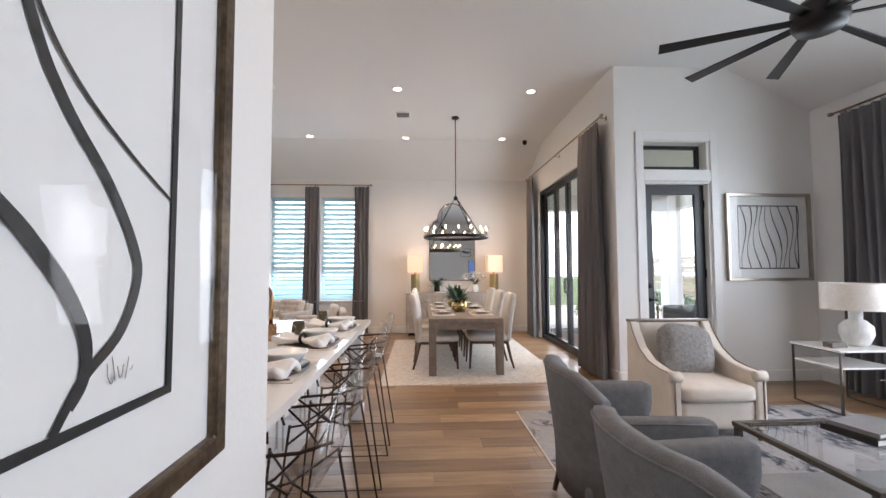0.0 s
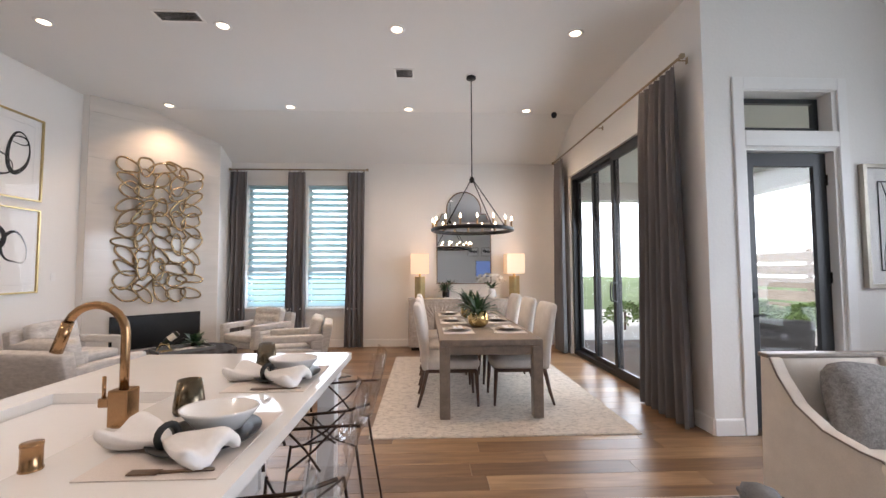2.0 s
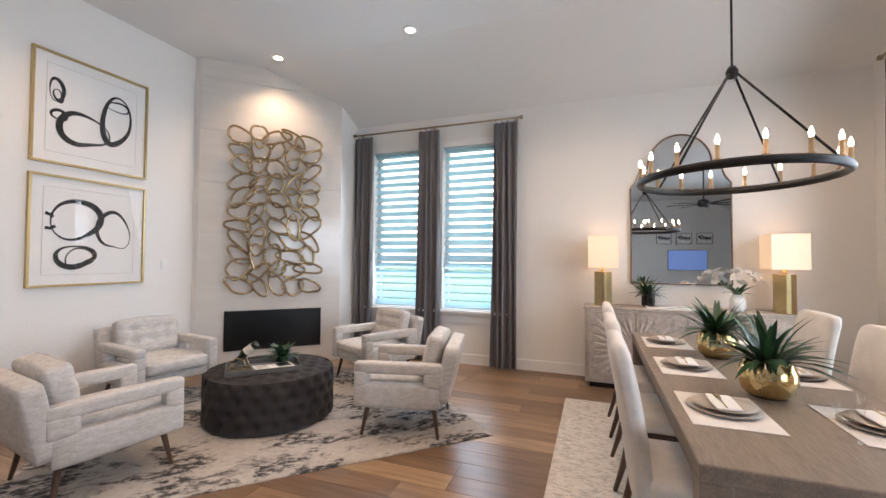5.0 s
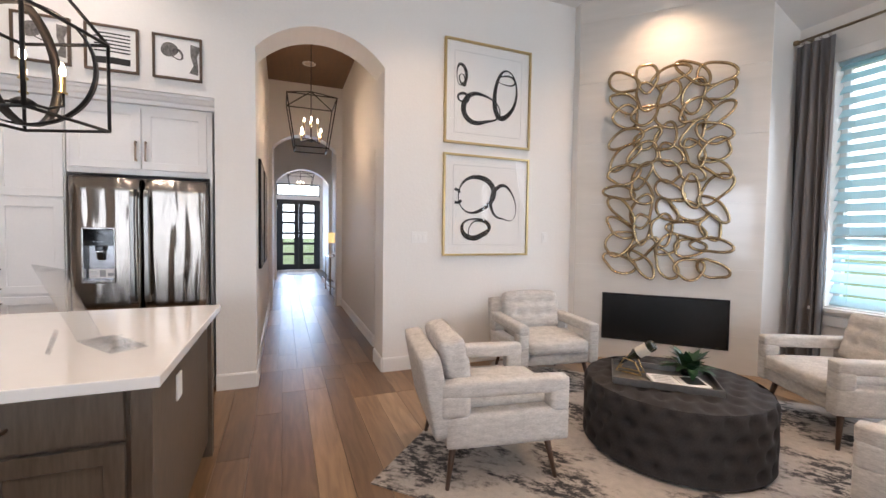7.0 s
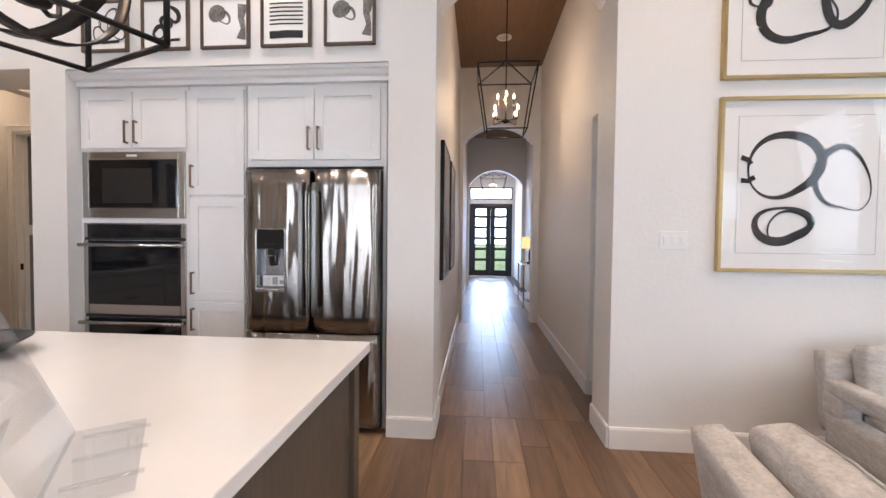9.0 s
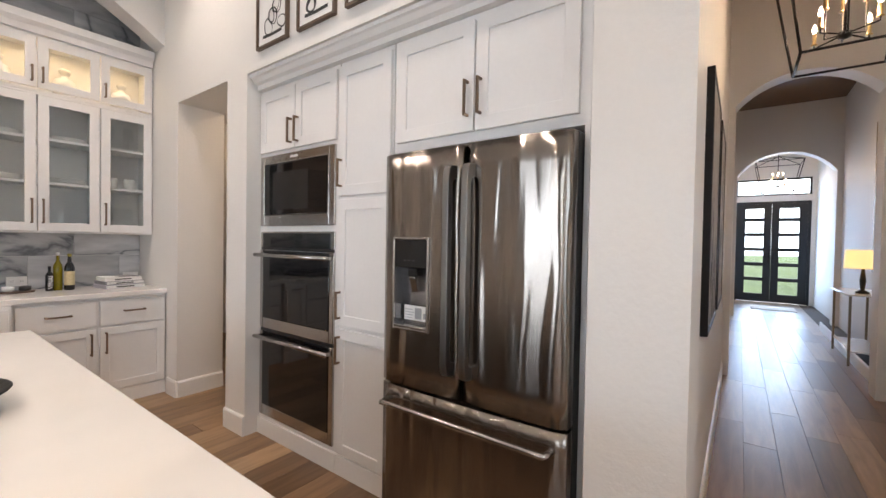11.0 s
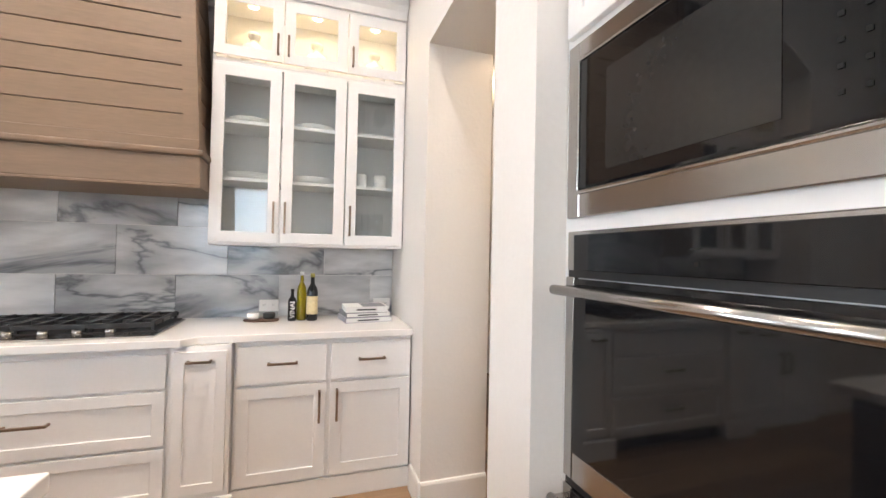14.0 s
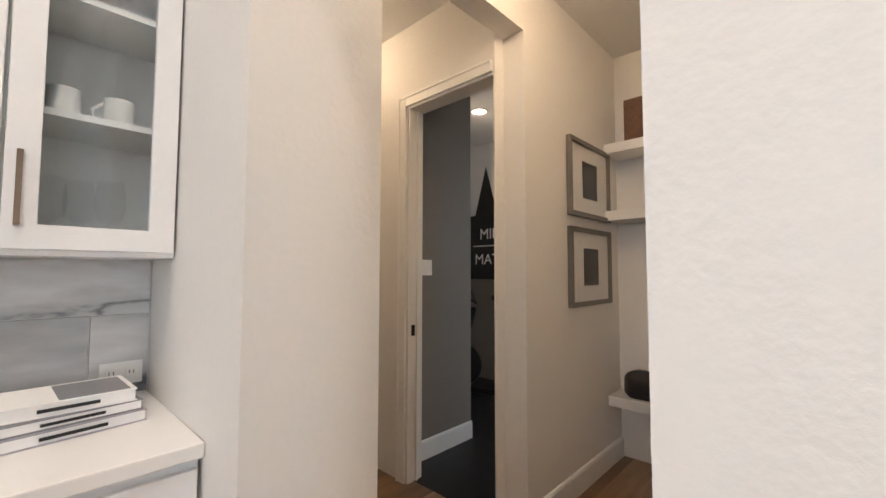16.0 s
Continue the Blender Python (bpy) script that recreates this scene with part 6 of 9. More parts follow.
STONEWARE = material("beige_stoneware", (0.42, 0.36, 0.30), 0.4, vary=0.05)
MAT = material("white_woven_placemat", (0.70, 0.66, 0.62), 0.85, vary=0.06, fine=200, bump=0.4, bump_scale=250)
pm = ps = ng = None
for sx, xx in ((-1, 1.56), (1, 2.12)):
    for yy in (5.46, 6.27, 7.08):
        m = pose(xx, yy, TT, rz=90 if sx < 0 else -90)
        if pm is None:
            pm = single("placemat", box(-0.23, -0.165, 0, 0.23, 0.165, 0.003, 0.001), MAT, "white woven placemat on the dining table", "placemat", m, "dining placemats")
            ps = thing("plate_stack", "two stacked beige plates with a folded napkin and gold fork", "plates", m @ pose(0, 0, 0.0035), "dining place settings")
            part("dinner_plate", lathe([(0.08, 0), (0.10, 0.003), (0.145, 0.013), (0.147, 0.016), (0.10, 0.008), (0.001, 0.006)], 32), STONEWARE, ps)
            part("salad_plate", lathe([(0.07, 0.012), (0.08, 0.016), (0.125, 0.028), (0.127, 0.031), (0.08, 0.022), (0.001, 0.020)], 32), STONEWARE, ps)
            part("napkin", soft_box(-0.105, -0.05, 0.027, 0.105, 0.05, 0.040, 0.006, 0.003, 5, 0.003), NAPKIN, ps)
            part("fork", join(tube([(-0.10, 0.012, 0.043), (0.03, 0.01, 0.045)], 0.0035, 6), boxes((0.03, 0.0, 0.043, 0.09, 0.022, 0.046))), BRASS, ps)
            ng = thing("wine_glass", "clear stemmed wine glass on the dining table", "glass", m @ pose(0.19, -0.17 - 0.03, 0), "dining wine glasses")
            part("bowl", lathe([(0.006, 0.075), (0.03, 0.085), (0.046, 0.12), (0.044, 0.16), (0.036, 0.19)], 20, cap=False), STEMGLASS, ng)
            part("stem", lathe([(0.038, 0.0), (0.036, 0.003), (0.006, 0.008), (0.004, 0.04), (0.006, 0.075)], 16, cap=False), STEMGLASS, ng)
        else:
            copy_thing(pm, m)
            copy_thing(ps, m @ pose(0, 0, 0.0035))
            copy_thing(ng, m @ pose(0.19, -0.20, 0))
for k, (x, y) in enumerate(((1.83, 5.78), (1.82, 6.66))):
    v = thing("planter_bowl", "gold hammered bowl of spiky green foliage on the dining table", "planter", pose(x, y, TT), "gold centrepiece bowls")
    part("bowl", lathe([(0.075, 0), (0.11, 0.03), (0.125, 0.08), (0.122, 0.13), (0.10, 0.18), (0.092, 0.185), (0.09, 0.175), (0.001, 0.16)], 32), material("polished_gold", (0.62, 0.47, 0.22), 0.16, 1.0, vary=0.1, scale=14) if k == 0 else bpy.data.materials["polished_gold"], v)
    foliage(v, 64, 0.26, 0.045, 0.165, 20 + k, (5, 82), 0.06)

# flowers on the buffet
PETAL = material("white_petal", (0.80, 0.78, 0.74), 0.6, vary=0.04)
bf = thing("buffet", "whitewashed buffet cabinet with carved sunburst doors", "sideboard", pose(1.93, 8.43, 0))
part("body", box(-1.03, -0.20, 0.06, 1.03, 0.235, 0.885, 0.005), BUFFETWOOD, bf)
part("top", box(-1.045, -0.215, 0.886, 1.045, 0.24, 0.91, 0.004), BUFFETWOOD, bf)
part("plinth", box(-0.98, -0.17, 0.0, 0.98, 0.22, 0.06), BLACKMETAL, bf)
for k in range(4):
    x0 = -0.995 + 0.50 * k
    d = part("door", box(x0, -0.216, 0.10, x0 + 0.485, -0.201, 0.865, 0.003), BUFFETWOOD, bf)
    flip = k % 2
    hub = (x0 + (0.485 if not flip else 0.0), 0.48)
    for i in range(15):
        a = radians(-78 + 11.14 * i) if flip else radians(102 + 11.14 * i)
        ca, sa = math.cos(a), math.sin(a)
        L = min(0.45 / max(abs(ca), 0.05), 0.36 / max(abs(sa), 0.05))
        bm = bmesh.new()
        w = 0.085 * L
        pts = [(0.06, 0, 0), (L * 0.97, -w, 0), (L * 0.97, w, 0)]
        vs = [bm.verts.new((hub[0] + ca * px - sa * pz, -0.2165, hub[1] + sa * px + ca * pz)) for px, pz, _ in pts]
        tip = bm.verts.new((hub[0] + ca * L * 0.7, -0.232, hub[1] + sa * L * 0.7))
        for p, q in ((0, 1), (1, 2), (2, 0)):
            bm.faces.new((vs[p], vs[q], tip))
        bmesh.ops.recalc_face_normals(bm, faces=bm.faces)
        part("carved_ray", bm, BUFFETWOOD, d)

SHADEM = bpy.data.materials.new("lit_linen_shade")
SHADEM.use_nodes = True
b = SHADEM.node_tree.nodes["Principled BSDF"]
b.inputs["Base Color"].default_value = (0.85, 0.76, 0.62, 1)
b.inputs["Roughness"].default_value = 0.9
b.inputs["Emission Color"].default_value = (1.0, 0.60, 0.28, 1)
b.inputs["Emission Strength"].default_value = 0.75


def buffet_lamp(x):
    l = thing("table_lamp", "brass column table lamp with a lit square linen shade", "lamp", pose(x, 8.45, 0.911), "buffet lamps")
    part("base", prism([(-0.095, -0.02), (-0.02, -0.095), (0.02, -0.095), (0.095, -0.02), (0.095, 0.02), (0.02, 0.095), (-0.02, 0.095), (-0.095, 0.02)], "z", 0.0, 0.40, 0.003), BRASS, l)
    part("neck", lathe([(0.02, 0.40), (0.02, 0.445)], 12), BRASS, l)
    part("shade", join(moved(ring(-0.16, -0.16, 0.16, 0.16, 0.004, -0.81, -0.45, 0), Matrix.Rotation(radians(-90), 4, "X") @ Matrix.Diagonal((1, 1, 1, 1)))), SHADEM, l, "lit square linen shade")
    part("bulb", lathe([(0.001, 0.50), (0.03, 0.53), (0.03, 0.57), (0.001, 0.60)], 12), glow("bulb_warm", (1.0, 0.75, 0.45), 10) if not bpy.data.materials.get("bulb_warm") else bpy.data.materials["bulb_warm"], l)
    bulb_light("buffet_lamp_light", (x, 8.40, 0.911 + 0.62), 1.6, WARM, 0.05)


buffet_lamp(1.10)
buffet_lamp(2.85)
mi = thing("arched_mirror", "tall stepped-arch wall mirror with a thin bronze frame", "mirror", pose(1.935, 8.675, 0))
outl = [(-0.515, 1.17), (0.515, 1.17), (0.515, 2.33)] + [(0.515 - 0.085 * math.sin(t), 2.33 + 0.085 * (1 - math.cos(t)) + 0.08 * math.sin(t)) for t in np.linspace(0.3, 1.57, 5)] + [(0.33, 2.50), (0.33, 2.56)] + [(0.33 * math.cos(t), 2.56 + 0.36 * math.sin(t)) for t in np.linspace(0.1, math.pi - 0.1, 22)] + [(-0.33, 2.56), (-0.33, 2.50)] + [(-0.515 + 0.085 * math.sin(t), 2.33 + 0.085 * (1 - math.cos(t)) + 0.08 * math.sin(t)) for t in np.linspace(1.57, 0.3, 5)] + [(-0.515, 2.33)]
part("mirror_glass", prism(outl, "y", -0.016, -0.006), MIRROR, mi, "clear silvered mirror glass")
part("frame", tube([(x, -0.014, z) for x, z in outl], 0.011, 6, closed=True), BRONZE, mi)
tr2 = single("marble_tray", box(-0.24, -0.10, 0, 0.24, 0.10, 0.022, 0.004), QUARTZ, "white marble tray on the buffet", "tray", pose(1.78, 8.36, 0.911))
bo = thing("wine_bottle", "dark glass bottle on the buffet", "bottle", pose(1.60, 8.36, 0.934))
part("glass", lathe([(0.036, 0), (0.038, 0.01), (0.038, 0.12), (0.015, 0.17), (0.013, 0.23), (0.001, 0.232)], 20), DARKGLASS, bo)
part("label", lathe([(0.0385, 0.03), (0.0385, 0.10)], 20, cap=False), DARKPLATE, bo)
pl2 = thing("potted_plant", "low green leafy plant on the buffet", "plant", pose(1.58, 8.50, 0.911))
part("pot", lathe([(0.05, 0), (0.065, 0.03), (0.065, 0.13), (0.001, 0.12)], 20), BLACKMETAL, pl2)
foliage(pl2, 50, 0.18, 0.055, 0.13, 8, (5, 80), 0.06)
orch = thing("flower_vase", "white flowers in a pale vase on the buffet", "flowers", pose(2.42, 8.38, 0.911))
part("vase", lathe([(0.05, 0), (0.075, 0.05), (0.07, 0.13), (0.04, 0.18), (0.001, 0.16)], 20), PORCELAIN, orch)
rg = random.Random(9)
for i in range(34):
    a, e = rg.uniform(0, 6.28), rg.uniform(0.1, 1.4)
    c = Vector((0.17 * math.cos(a) * math.cos(e) * 1.4, 0.10 * math.sin(a) * math.cos(e), 0.28 + 0.15 * math.sin(e)))
    bm = bmesh.new()
    for p in range(5):
        t = moved(leaf_blade(0.045, 0.036, 0.5, 3), Matrix.Rotation(2 * math.pi * p / 5, 4, "Z") @ Matrix.Rotation(radians(-25), 4, "Y"))
        bm = join(bm, t)
    part("blossom", moved(bm, Matrix.Translation(c) @ Matrix.Rotation(rg.uniform(-0.9, 0.9), 4, "X") @ Matrix.Rotation(rg.uniform(-0.9, 0.9), 4, "Y")), PETAL, orch)
foliage(orch, 14, 0.2, 0.05, 0.17, 12, (20, 70), 0.03)

# ring chandelier
CANDLE = glow("candle_bulb", (1.0, 0.80, 0.52), 30)
IVORY = material("brass_candle_sleeve", (0.50, 0.36, 0.22), 0.35, 0.8)
ch = thing("chandelier", "black iron ring chandelier with sixteen lit candle bulbs", "chandelier", pose(1.82, 6.25, 0))
R, ZR = 0.52, 1.955
part("ring", tube([(R * math.cos(t), R * math.sin(t), ZR) for t in np.linspace(0, 2 * math.pi, 64, endpoint=False)], 0.026, 8, closed=True), BLACKMETAL, ch)
part("canopy", lathe([(0.065, H - 0.03), (0.06, H - 0.001)], 24), BLACKMETAL, ch)
part("hub", lathe([(0.001, 2.58), (0.03, 2.59), (0.035, 2.63), (0.02, 2.66), (0.001, 2.66)], 16), BLACKMETAL, ch)
part("rod", tube([(0, 0, 2.65), (0, 0, H - 0.02)], 0.007, 8), BLACKMETAL, ch)
for k in range(4):
    a = radians(45 + 90 * k)
    part("arm", tube([(0.02 * math.cos(a), 0.02 * math.sin(a), 2.62), (R * math.cos(a), R * math.sin(a), ZR + 0.01)], 0.007, 8), BLACKMETAL, ch)
for k in range(16):
    a = 2 * math.pi * k / 16
    m = Matrix.Translation((R * math.cos(a), R * math.sin(a), ZR + 0.02))
    s = part("candle_sleeve", moved(lathe([(0.02, 0), (0.02, 0.008), (0.012, 0.01), (0.012, 0.085)], 10), m), IVORY, ch)
    part("bulb", moved(lathe([(0.006, 0.085), (0.011, 0.096), (0.012, 0.108), (0.004, 0.136), (0.001, 0.14)], 10), m), CANDLE, s, "glowing candle bulb")
bulb_light("chandelier_light", (1.82, 6.25, 2.12), 16, WARM, 0.02)

# ---- caged pendants and hall lanterns ----
def edges_frame(points, pairs, r):
    return join(*[tube([points[a], points[b]], r, 6) for a, b in pairs])


def candle(ob, x, y, z, h=0.07, sleeve=None):
    s = part("candle_sleeve", moved(lathe([(0.016, 0), (0.016, 0.006), (0.010, 0.008), (0.010, h)], 10), Matrix.Translation((x, y, z))), sleeve or BRASS, ob)
    part("bulb", moved(lathe([(0.006, h), (0.011, h + 0.012), (0.012, h + 0.024), (0.004, h + 0.052), (0.001, h + 0.056)], 10), Matrix.Translation((x, y, z))), CANDLE, s, "glowing candle bulb")


pn = thing("cage_pendant", "black caged pendant with crossed rings and brass candle lights", "pendant lamp", pose(-1.995, 2.885, 0, rz=-21))
hw, zb, zt, za = 0.186, 1.817, 2.19, 2.50
cor = [(sx * hw, sy * hw, z) for z in (zb, zt) for sx, sy in ((-1, -1), (1, -1), (1, 1), (-1, 1))] + [(0, 0, za)]
for a, b in ((0, 1), (1, 2), (2, 3), (3, 0), (4, 5), (5, 6), (6, 7), (7, 4), (0, 4), (1, 5), (2, 6), (3, 7), (4, 8), (5, 8), (6, 8), (7, 8)):
    part("cage_bar", tube([cor[a], cor[b]], 0.0075, 6), BLACKMETAL, pn)
for k in range(2):
    a = radians(90 * k + 18)
    bm = bmesh.new()
    rows = []
    for i in range(48):
        t = 2 * math.pi * i / 48
        rows.append([bm.verts.new((rr * math.cos(t) * math.cos(a) - ww * math.sin(a), rr * math.cos(t) * math.sin(a) + ww * math.cos(a), 2.035 + rr * math.sin(t))) for rr, ww in ((0.24, -0.018), (0.24, 0.018), (0.235, 0.018), (0.235, -0.018))])
    for i in range(48):
        p, q = rows[i], rows[(i + 1) % 48]
        for j in range(4):
            bm.faces.new((p[j], p[(j + 1) % 4], q[(j + 1) % 4], q[j])).smooth = True
    bmesh.ops.recalc_face_normals(bm, faces=bm.faces)
    part("hoop", bm, BLACKMETAL, pn, "flat black metal hoop")
part("rod", tube([(0, 0, 1.88), (0, 0, H)], 0.008, 8), BLACKMETAL, pn)
part("hub", lathe([(0.001, 1.865), (0.035, 1.872), (0.04, 1.885), (0.02, 1.90), (0.001, 1.902)], 16), BLACKMETAL, pn)
part("canopy", lathe([(0.065, H - 0.03), (0.06, H - 0.001)], 20), BLACKMETAL, pn)
for k in range(4):
    a = radians(45 + 90 * k)
    x, y = 0.115 * math.cos(a), 0.115 * math.sin(a)
    part("arm", tube([(0, 0, 1.885), (x * 0.6, y * 0.6, 1.875), (x, y, 1.895), (x, y, 1.945)], 0.006, 6), BLACKMETAL, pn)
    candle(pn, x, y, 1.945, 0.07)
bulb_light("pendant_light", (-1.995, 2.885, 2.14), 16, WARM, 0.03)


def lantern(x, y, zb, h, w, watts):
    ob = thing("hall_lantern", "black open-frame hall lantern with clustered candle lights", "pendant lamp", pose(x, y, 0), "hall lanterns")
    wt, wb = w * 0.5, w * 0.34
    cor = [(sx * wb, sy * wb, zb) for sx, sy in ((-1, -1), (1, -1), (1, 1), (-1, 1))] + [(sx * wt, sy * wt, zb + h * 0.82) for sx, sy in ((-1, -1), (1, -1), (1, 1), (-1, 1))] + [(0, 0, zb + h)]
    for a, b in ((0, 1), (1, 2), (2, 3), (3, 0), (4, 5), (5, 6), (6, 7), (7, 4), (0, 4), (1, 5), (2, 6), (3, 7), (4, 8), (5, 8), (6, 8), (7, 8)):
        part("cage_bar", tube([cor[a], cor[b]], 0.008, 6), BLACKMETAL, ob)
    part("rod", tube([(0, 0, zb + 0.12), (0, 0, H)], 0.007, 6), BLACKMETAL, ob)
    part("canopy", lathe([(0.065, H - 0.03), (0.06, H - 0.001)], 20), BLACKMETAL, ob)
    part("hub", lathe([(0.001, zb + 0.1), (0.03, zb + 0.11), (0.03, zb + 0.14), (0.001, zb + 0.15)], 12), BLACKMETAL, ob)
    for k in range(8):
        a = radians(45 * k)
        r = 0.165 if k % 2 else 0.085
        zz = zb + 0.14 if k % 2 else zb + 0.29
        part("arm", tube([(0, 0, zb + 0.13), (r * math.cos(a), r * math.sin(a), zb + 0.12), (r * math.cos(a), r * math.sin(a), zz)], 0.005, 6), BLACKMETAL, ob)
        candle(ob, r * math.cos(a), r * math.sin(a), zz, 0.07)
    bulb_light("lantern_light", (x, y, zb + 0.3), watts, WARM, 0.03)


lantern(-5.55, 4.18, 2.46, 0.76, 0.60, 38)
lantern(-13.6, 4.35, 2.55, 0.76, 0.78, 38)
spot_light("hall_downlight_beam", (-9.4, 4.3, 3.97), 130, WARM, 125)

# ---- hall things ----
fd = setting("door_front", boxes((-15.34, 3.62, 2.44, -15.26, 5.08, 2.50), (-15.34, 3.62, 0, -15.26, 3.68, 2.44), (-15.34, 5.02, 0, -15.26, 5.08, 2.44)), BLACKFRAME, "black double front door with six glass lites a leaf", "door")
for k, y0 in enumerate((3.68, 4.352)):
    y1 = y0 + 0.668
    lf = part("door_leaf", boxes((-15.325, y0, 0.01, -15.275, y0 + 0.15, 2.44), (-15.325, y1 - 0.15, 0.01, -15.275, y1, 2.44), *[(-15.325, y0 + 0.15, z, -15.275, y1 - 0.15, z + w) for z, w in ((0.01, 0.2), (0.53, 0.085), (0.90, 0.085), (1.27, 0.085), (1.64, 0.085), (2.01, 0.085), (2.33, 0.11))]), BLACKFRAME, fd, "black door leaf")
    g = part("pane", box(-15.303, y0 + 0.15, 0.2, -15.297, y1 - 0.15, 2.34), CLEAR, lf, "clear glass lites")
    g.visible_shadow = False
    part("handle", tube([(-15.27, 4.30 if k == 0 else 4.40, 0.95), (-15.23, 4.30 if k == 0 else 4.40, 0.97), (-15.23, 4.30 if k == 0 else 4.40, 1.25), (-15.27, 4.30 if k == 0 else 4.40, 1.27)], 0.01, 6), BLACKMETAL, lf)
tw = setting("window_5", boxes((-15.33, 3.62, 2.64, -15.27, 5.08, 2.68), (-15.33, 3.62, 3.02, -15.27, 5.08, 3.06), (-15.33, 3.62, 2.68, -15.27, 3.66, 3.02), (-15.33, 5.04, 2.68, -15.27, 5.08, 3.02)), BLACKFRAME, "black transom window above the front door", "window")
single("door_mat", box(-14.4, 3.95, 0.001, -13.7, 4.75, 0.012, 0.003), CREAM, "pale mat inside the front door", "mat")
CANVAS = rug_material("grey_canvas_paint", (0.46, 0.44, 0.42), (0.12, 0.12, 0.12), 2.2, 0.5, (1, 1, 0.5))
for xa, xb in ((-4.98, -4.30), (-5.85, -5.17)):
    c = thing("canvas_picture", "tall grey abstract canvas in a black frame on the hall wall", "picture", None, "hall canvases")
    part("canvas", box(xa + 0.02, 3.602, 1.03, xb - 0.02, 3.632, 2.08), CANVAS, c)
    part("frame", ring(xa, 1.01, xb, 2.10, 0.022, 3.602, 3.636, 0.002), BLACKMETAL, c)
cs = thing("console_table", "slim metal and glass console table in the hall", "table", pose(-9.5, 4.95, 0))
for sx in (-0.5, 0.5):
    for sy in (-0.16, 0.16):
        part("leg", box(sx - 0.012, sy - 0.012, 0, sx + 0.012, sy + 0.012, 0.82, 0.002), RODM, cs)
part("top", box(-0.53, -0.19, 0.82, 0.53, 0.19, 0.84, 0.003), QUARTZ, cs)
part("shelf", box(-0.50, -0.16, 0.16, 0.50, 0.16, 0.175, 0.002), QUARTZ, cs)
hl = thing("table_lamp", "console lamp with a glowing yellow drum shade", "lamp", pose(-9.25, 4.93, 0.841))
part("base", lathe([(0.06, 0), (0.06, 0.02), (0.02, 0.04), (0.03, 0.15), (0.015, 0.30)], 16), BLACKMETAL, hl)
HSH = bpy.data.materials.new("lit_yellow_shade")
HSH.use_nodes = True
b = HSH.node_tree.nodes["Principled BSDF"]
b.inputs["Base Color"].default_value = (0.85, 0.72, 0.42, 1)
b.inputs["Emission Color"].default_value = (1.0, 0.66, 0.25, 1)
b.inputs["Emission Strength"].default_value = 1.6
part("shade", lathe([(0.17, 0.30), (0.16, 0.52)], 28, cap=False), HSH, hl, "glowing yellow drum shade")
hm = thing("wall_mirror", "tall framed mirror on the hall wall", "mirror", pose(-9.5, 5.158, 0))
part("mirror_glass", box(-0.42, -0.018, 1.1, 0.42, -0.006, 3.0), MIRROR, hm)
part("frame", ring(-0.45, 1.07, 0.45, 3.03, 0.035, -0.03, 0.0, 0.003), RODM, hm)

vn = thing("wooden_cabinet", "dark brown wooden cabinet in the side room off the hall", "cabinet", pose(-4.9, 6.35, 0))
part("body", box(-0.65, -0.22, 0.08, 0.65, 0.24, 1.25, 0.004), CHAIRLEG, vn)
for k in range(2):
    d = part("door", ring(-0.63 + 0.635 * k, 0.12, -0.005 + 0.635 * k, 1.22, 0.07, -0.24, -0.221), CHAIRLEG, vn)
    part("handle", pull(-0.06 + 0.12 * k, 0.8, 0.16, True, -0.24), BRONZE, d)
part("plinth", box(-0.6, -0.18, 0.0, 0.6, 0.2, 0.08), BLACKMETAL, vn)
dlh = thing("downlight", "round white recessed light in the wooden hall ceiling", "ceiling light", pose(-6.7, 4.22, H))
part("trim_ring", lathe([(0.07, -0.004), (0.075, -0.010), (0.10, -0.008), (0.102, 0.0)], 24, cap=False), TRIM, dlh)
part("lens", lathe([(0.07, -0.005), (0.001, -0.005)], 24, cap=False), CREAM, dlh)

# ---- pantry hall and exercise room ----
pcs = setting("door_1", boxes((-5.228, -1.262, 0, -5.21, -1.19, 2.515), (-5.228, -1.19, 2.445, -5.21, -0.487, 2.515), (-5.21, -1.262, 0, -5.203, -1.245, 2.515), (-5.21, -1.245, 2.498, -5.203, -0.487, 2.515), bevel=0.003), TRIM, "white cased doorway into the exercise room", "door")
part("door_frame", boxes((-5.352, -1.189, 0, -5.228, -1.172, 2.447), (-5.352, -1.172, 2.43, -5.228, -0.487, 2.447), (-5.31, -1.172, 0, -5.295, -1.160, 2.43)), TRIM, pcs)
part("strike_plate", box(-5.285, -1.1715, 0.93, -5.255, -1.169, 1.0), BLACKMETAL, pcs)
gsw = thing("switch_plate", "white light switch plate in the exercise room", "switch", pose(-5.45, -1.344, 1.32, rz=180))
part("plate", box(-0.0, -0.006, 0, 0.16, 0, 0.115, 0.002), TRIM, gsw)
baseboard("baseboard_gym", [((-5.36, -1.345), (-6.07, -1.345))])
SILVER2 = material("pewter_frame", (0.20, 0.185, 0.165), 0.4, 0.5)
for z0 in (1.70, 1.13):
    f = framed("small_picture", "pewter-framed dark print on the pantry hall wall", pose(-6.40, -0.339, z0, rz=180) @ pose(-0.62, 0, 0), 0.62, 0.50, 0.03, SILVER2, [], depth=0.03)
    part("print", box(0.20, -0.016, 0.13, 0.42, -0.0125, 0.37), INK, f, "dark square print")
for z0 in (2.19, 1.71, 0.42):
    s = thing("wall_shelf", "thick white floating shelf at the end of the pantry hall", "shelf", None, "pantry shelves")
    part("board", box(-6.598, -0.33, z0, -6.34, 0.78, z0 + 0.07, 0.004), TRIM, s)
bxs = thing("storage_box", "brown wooden box on the top shelf", "box", pose(-6.47, -0.10, 2.261))
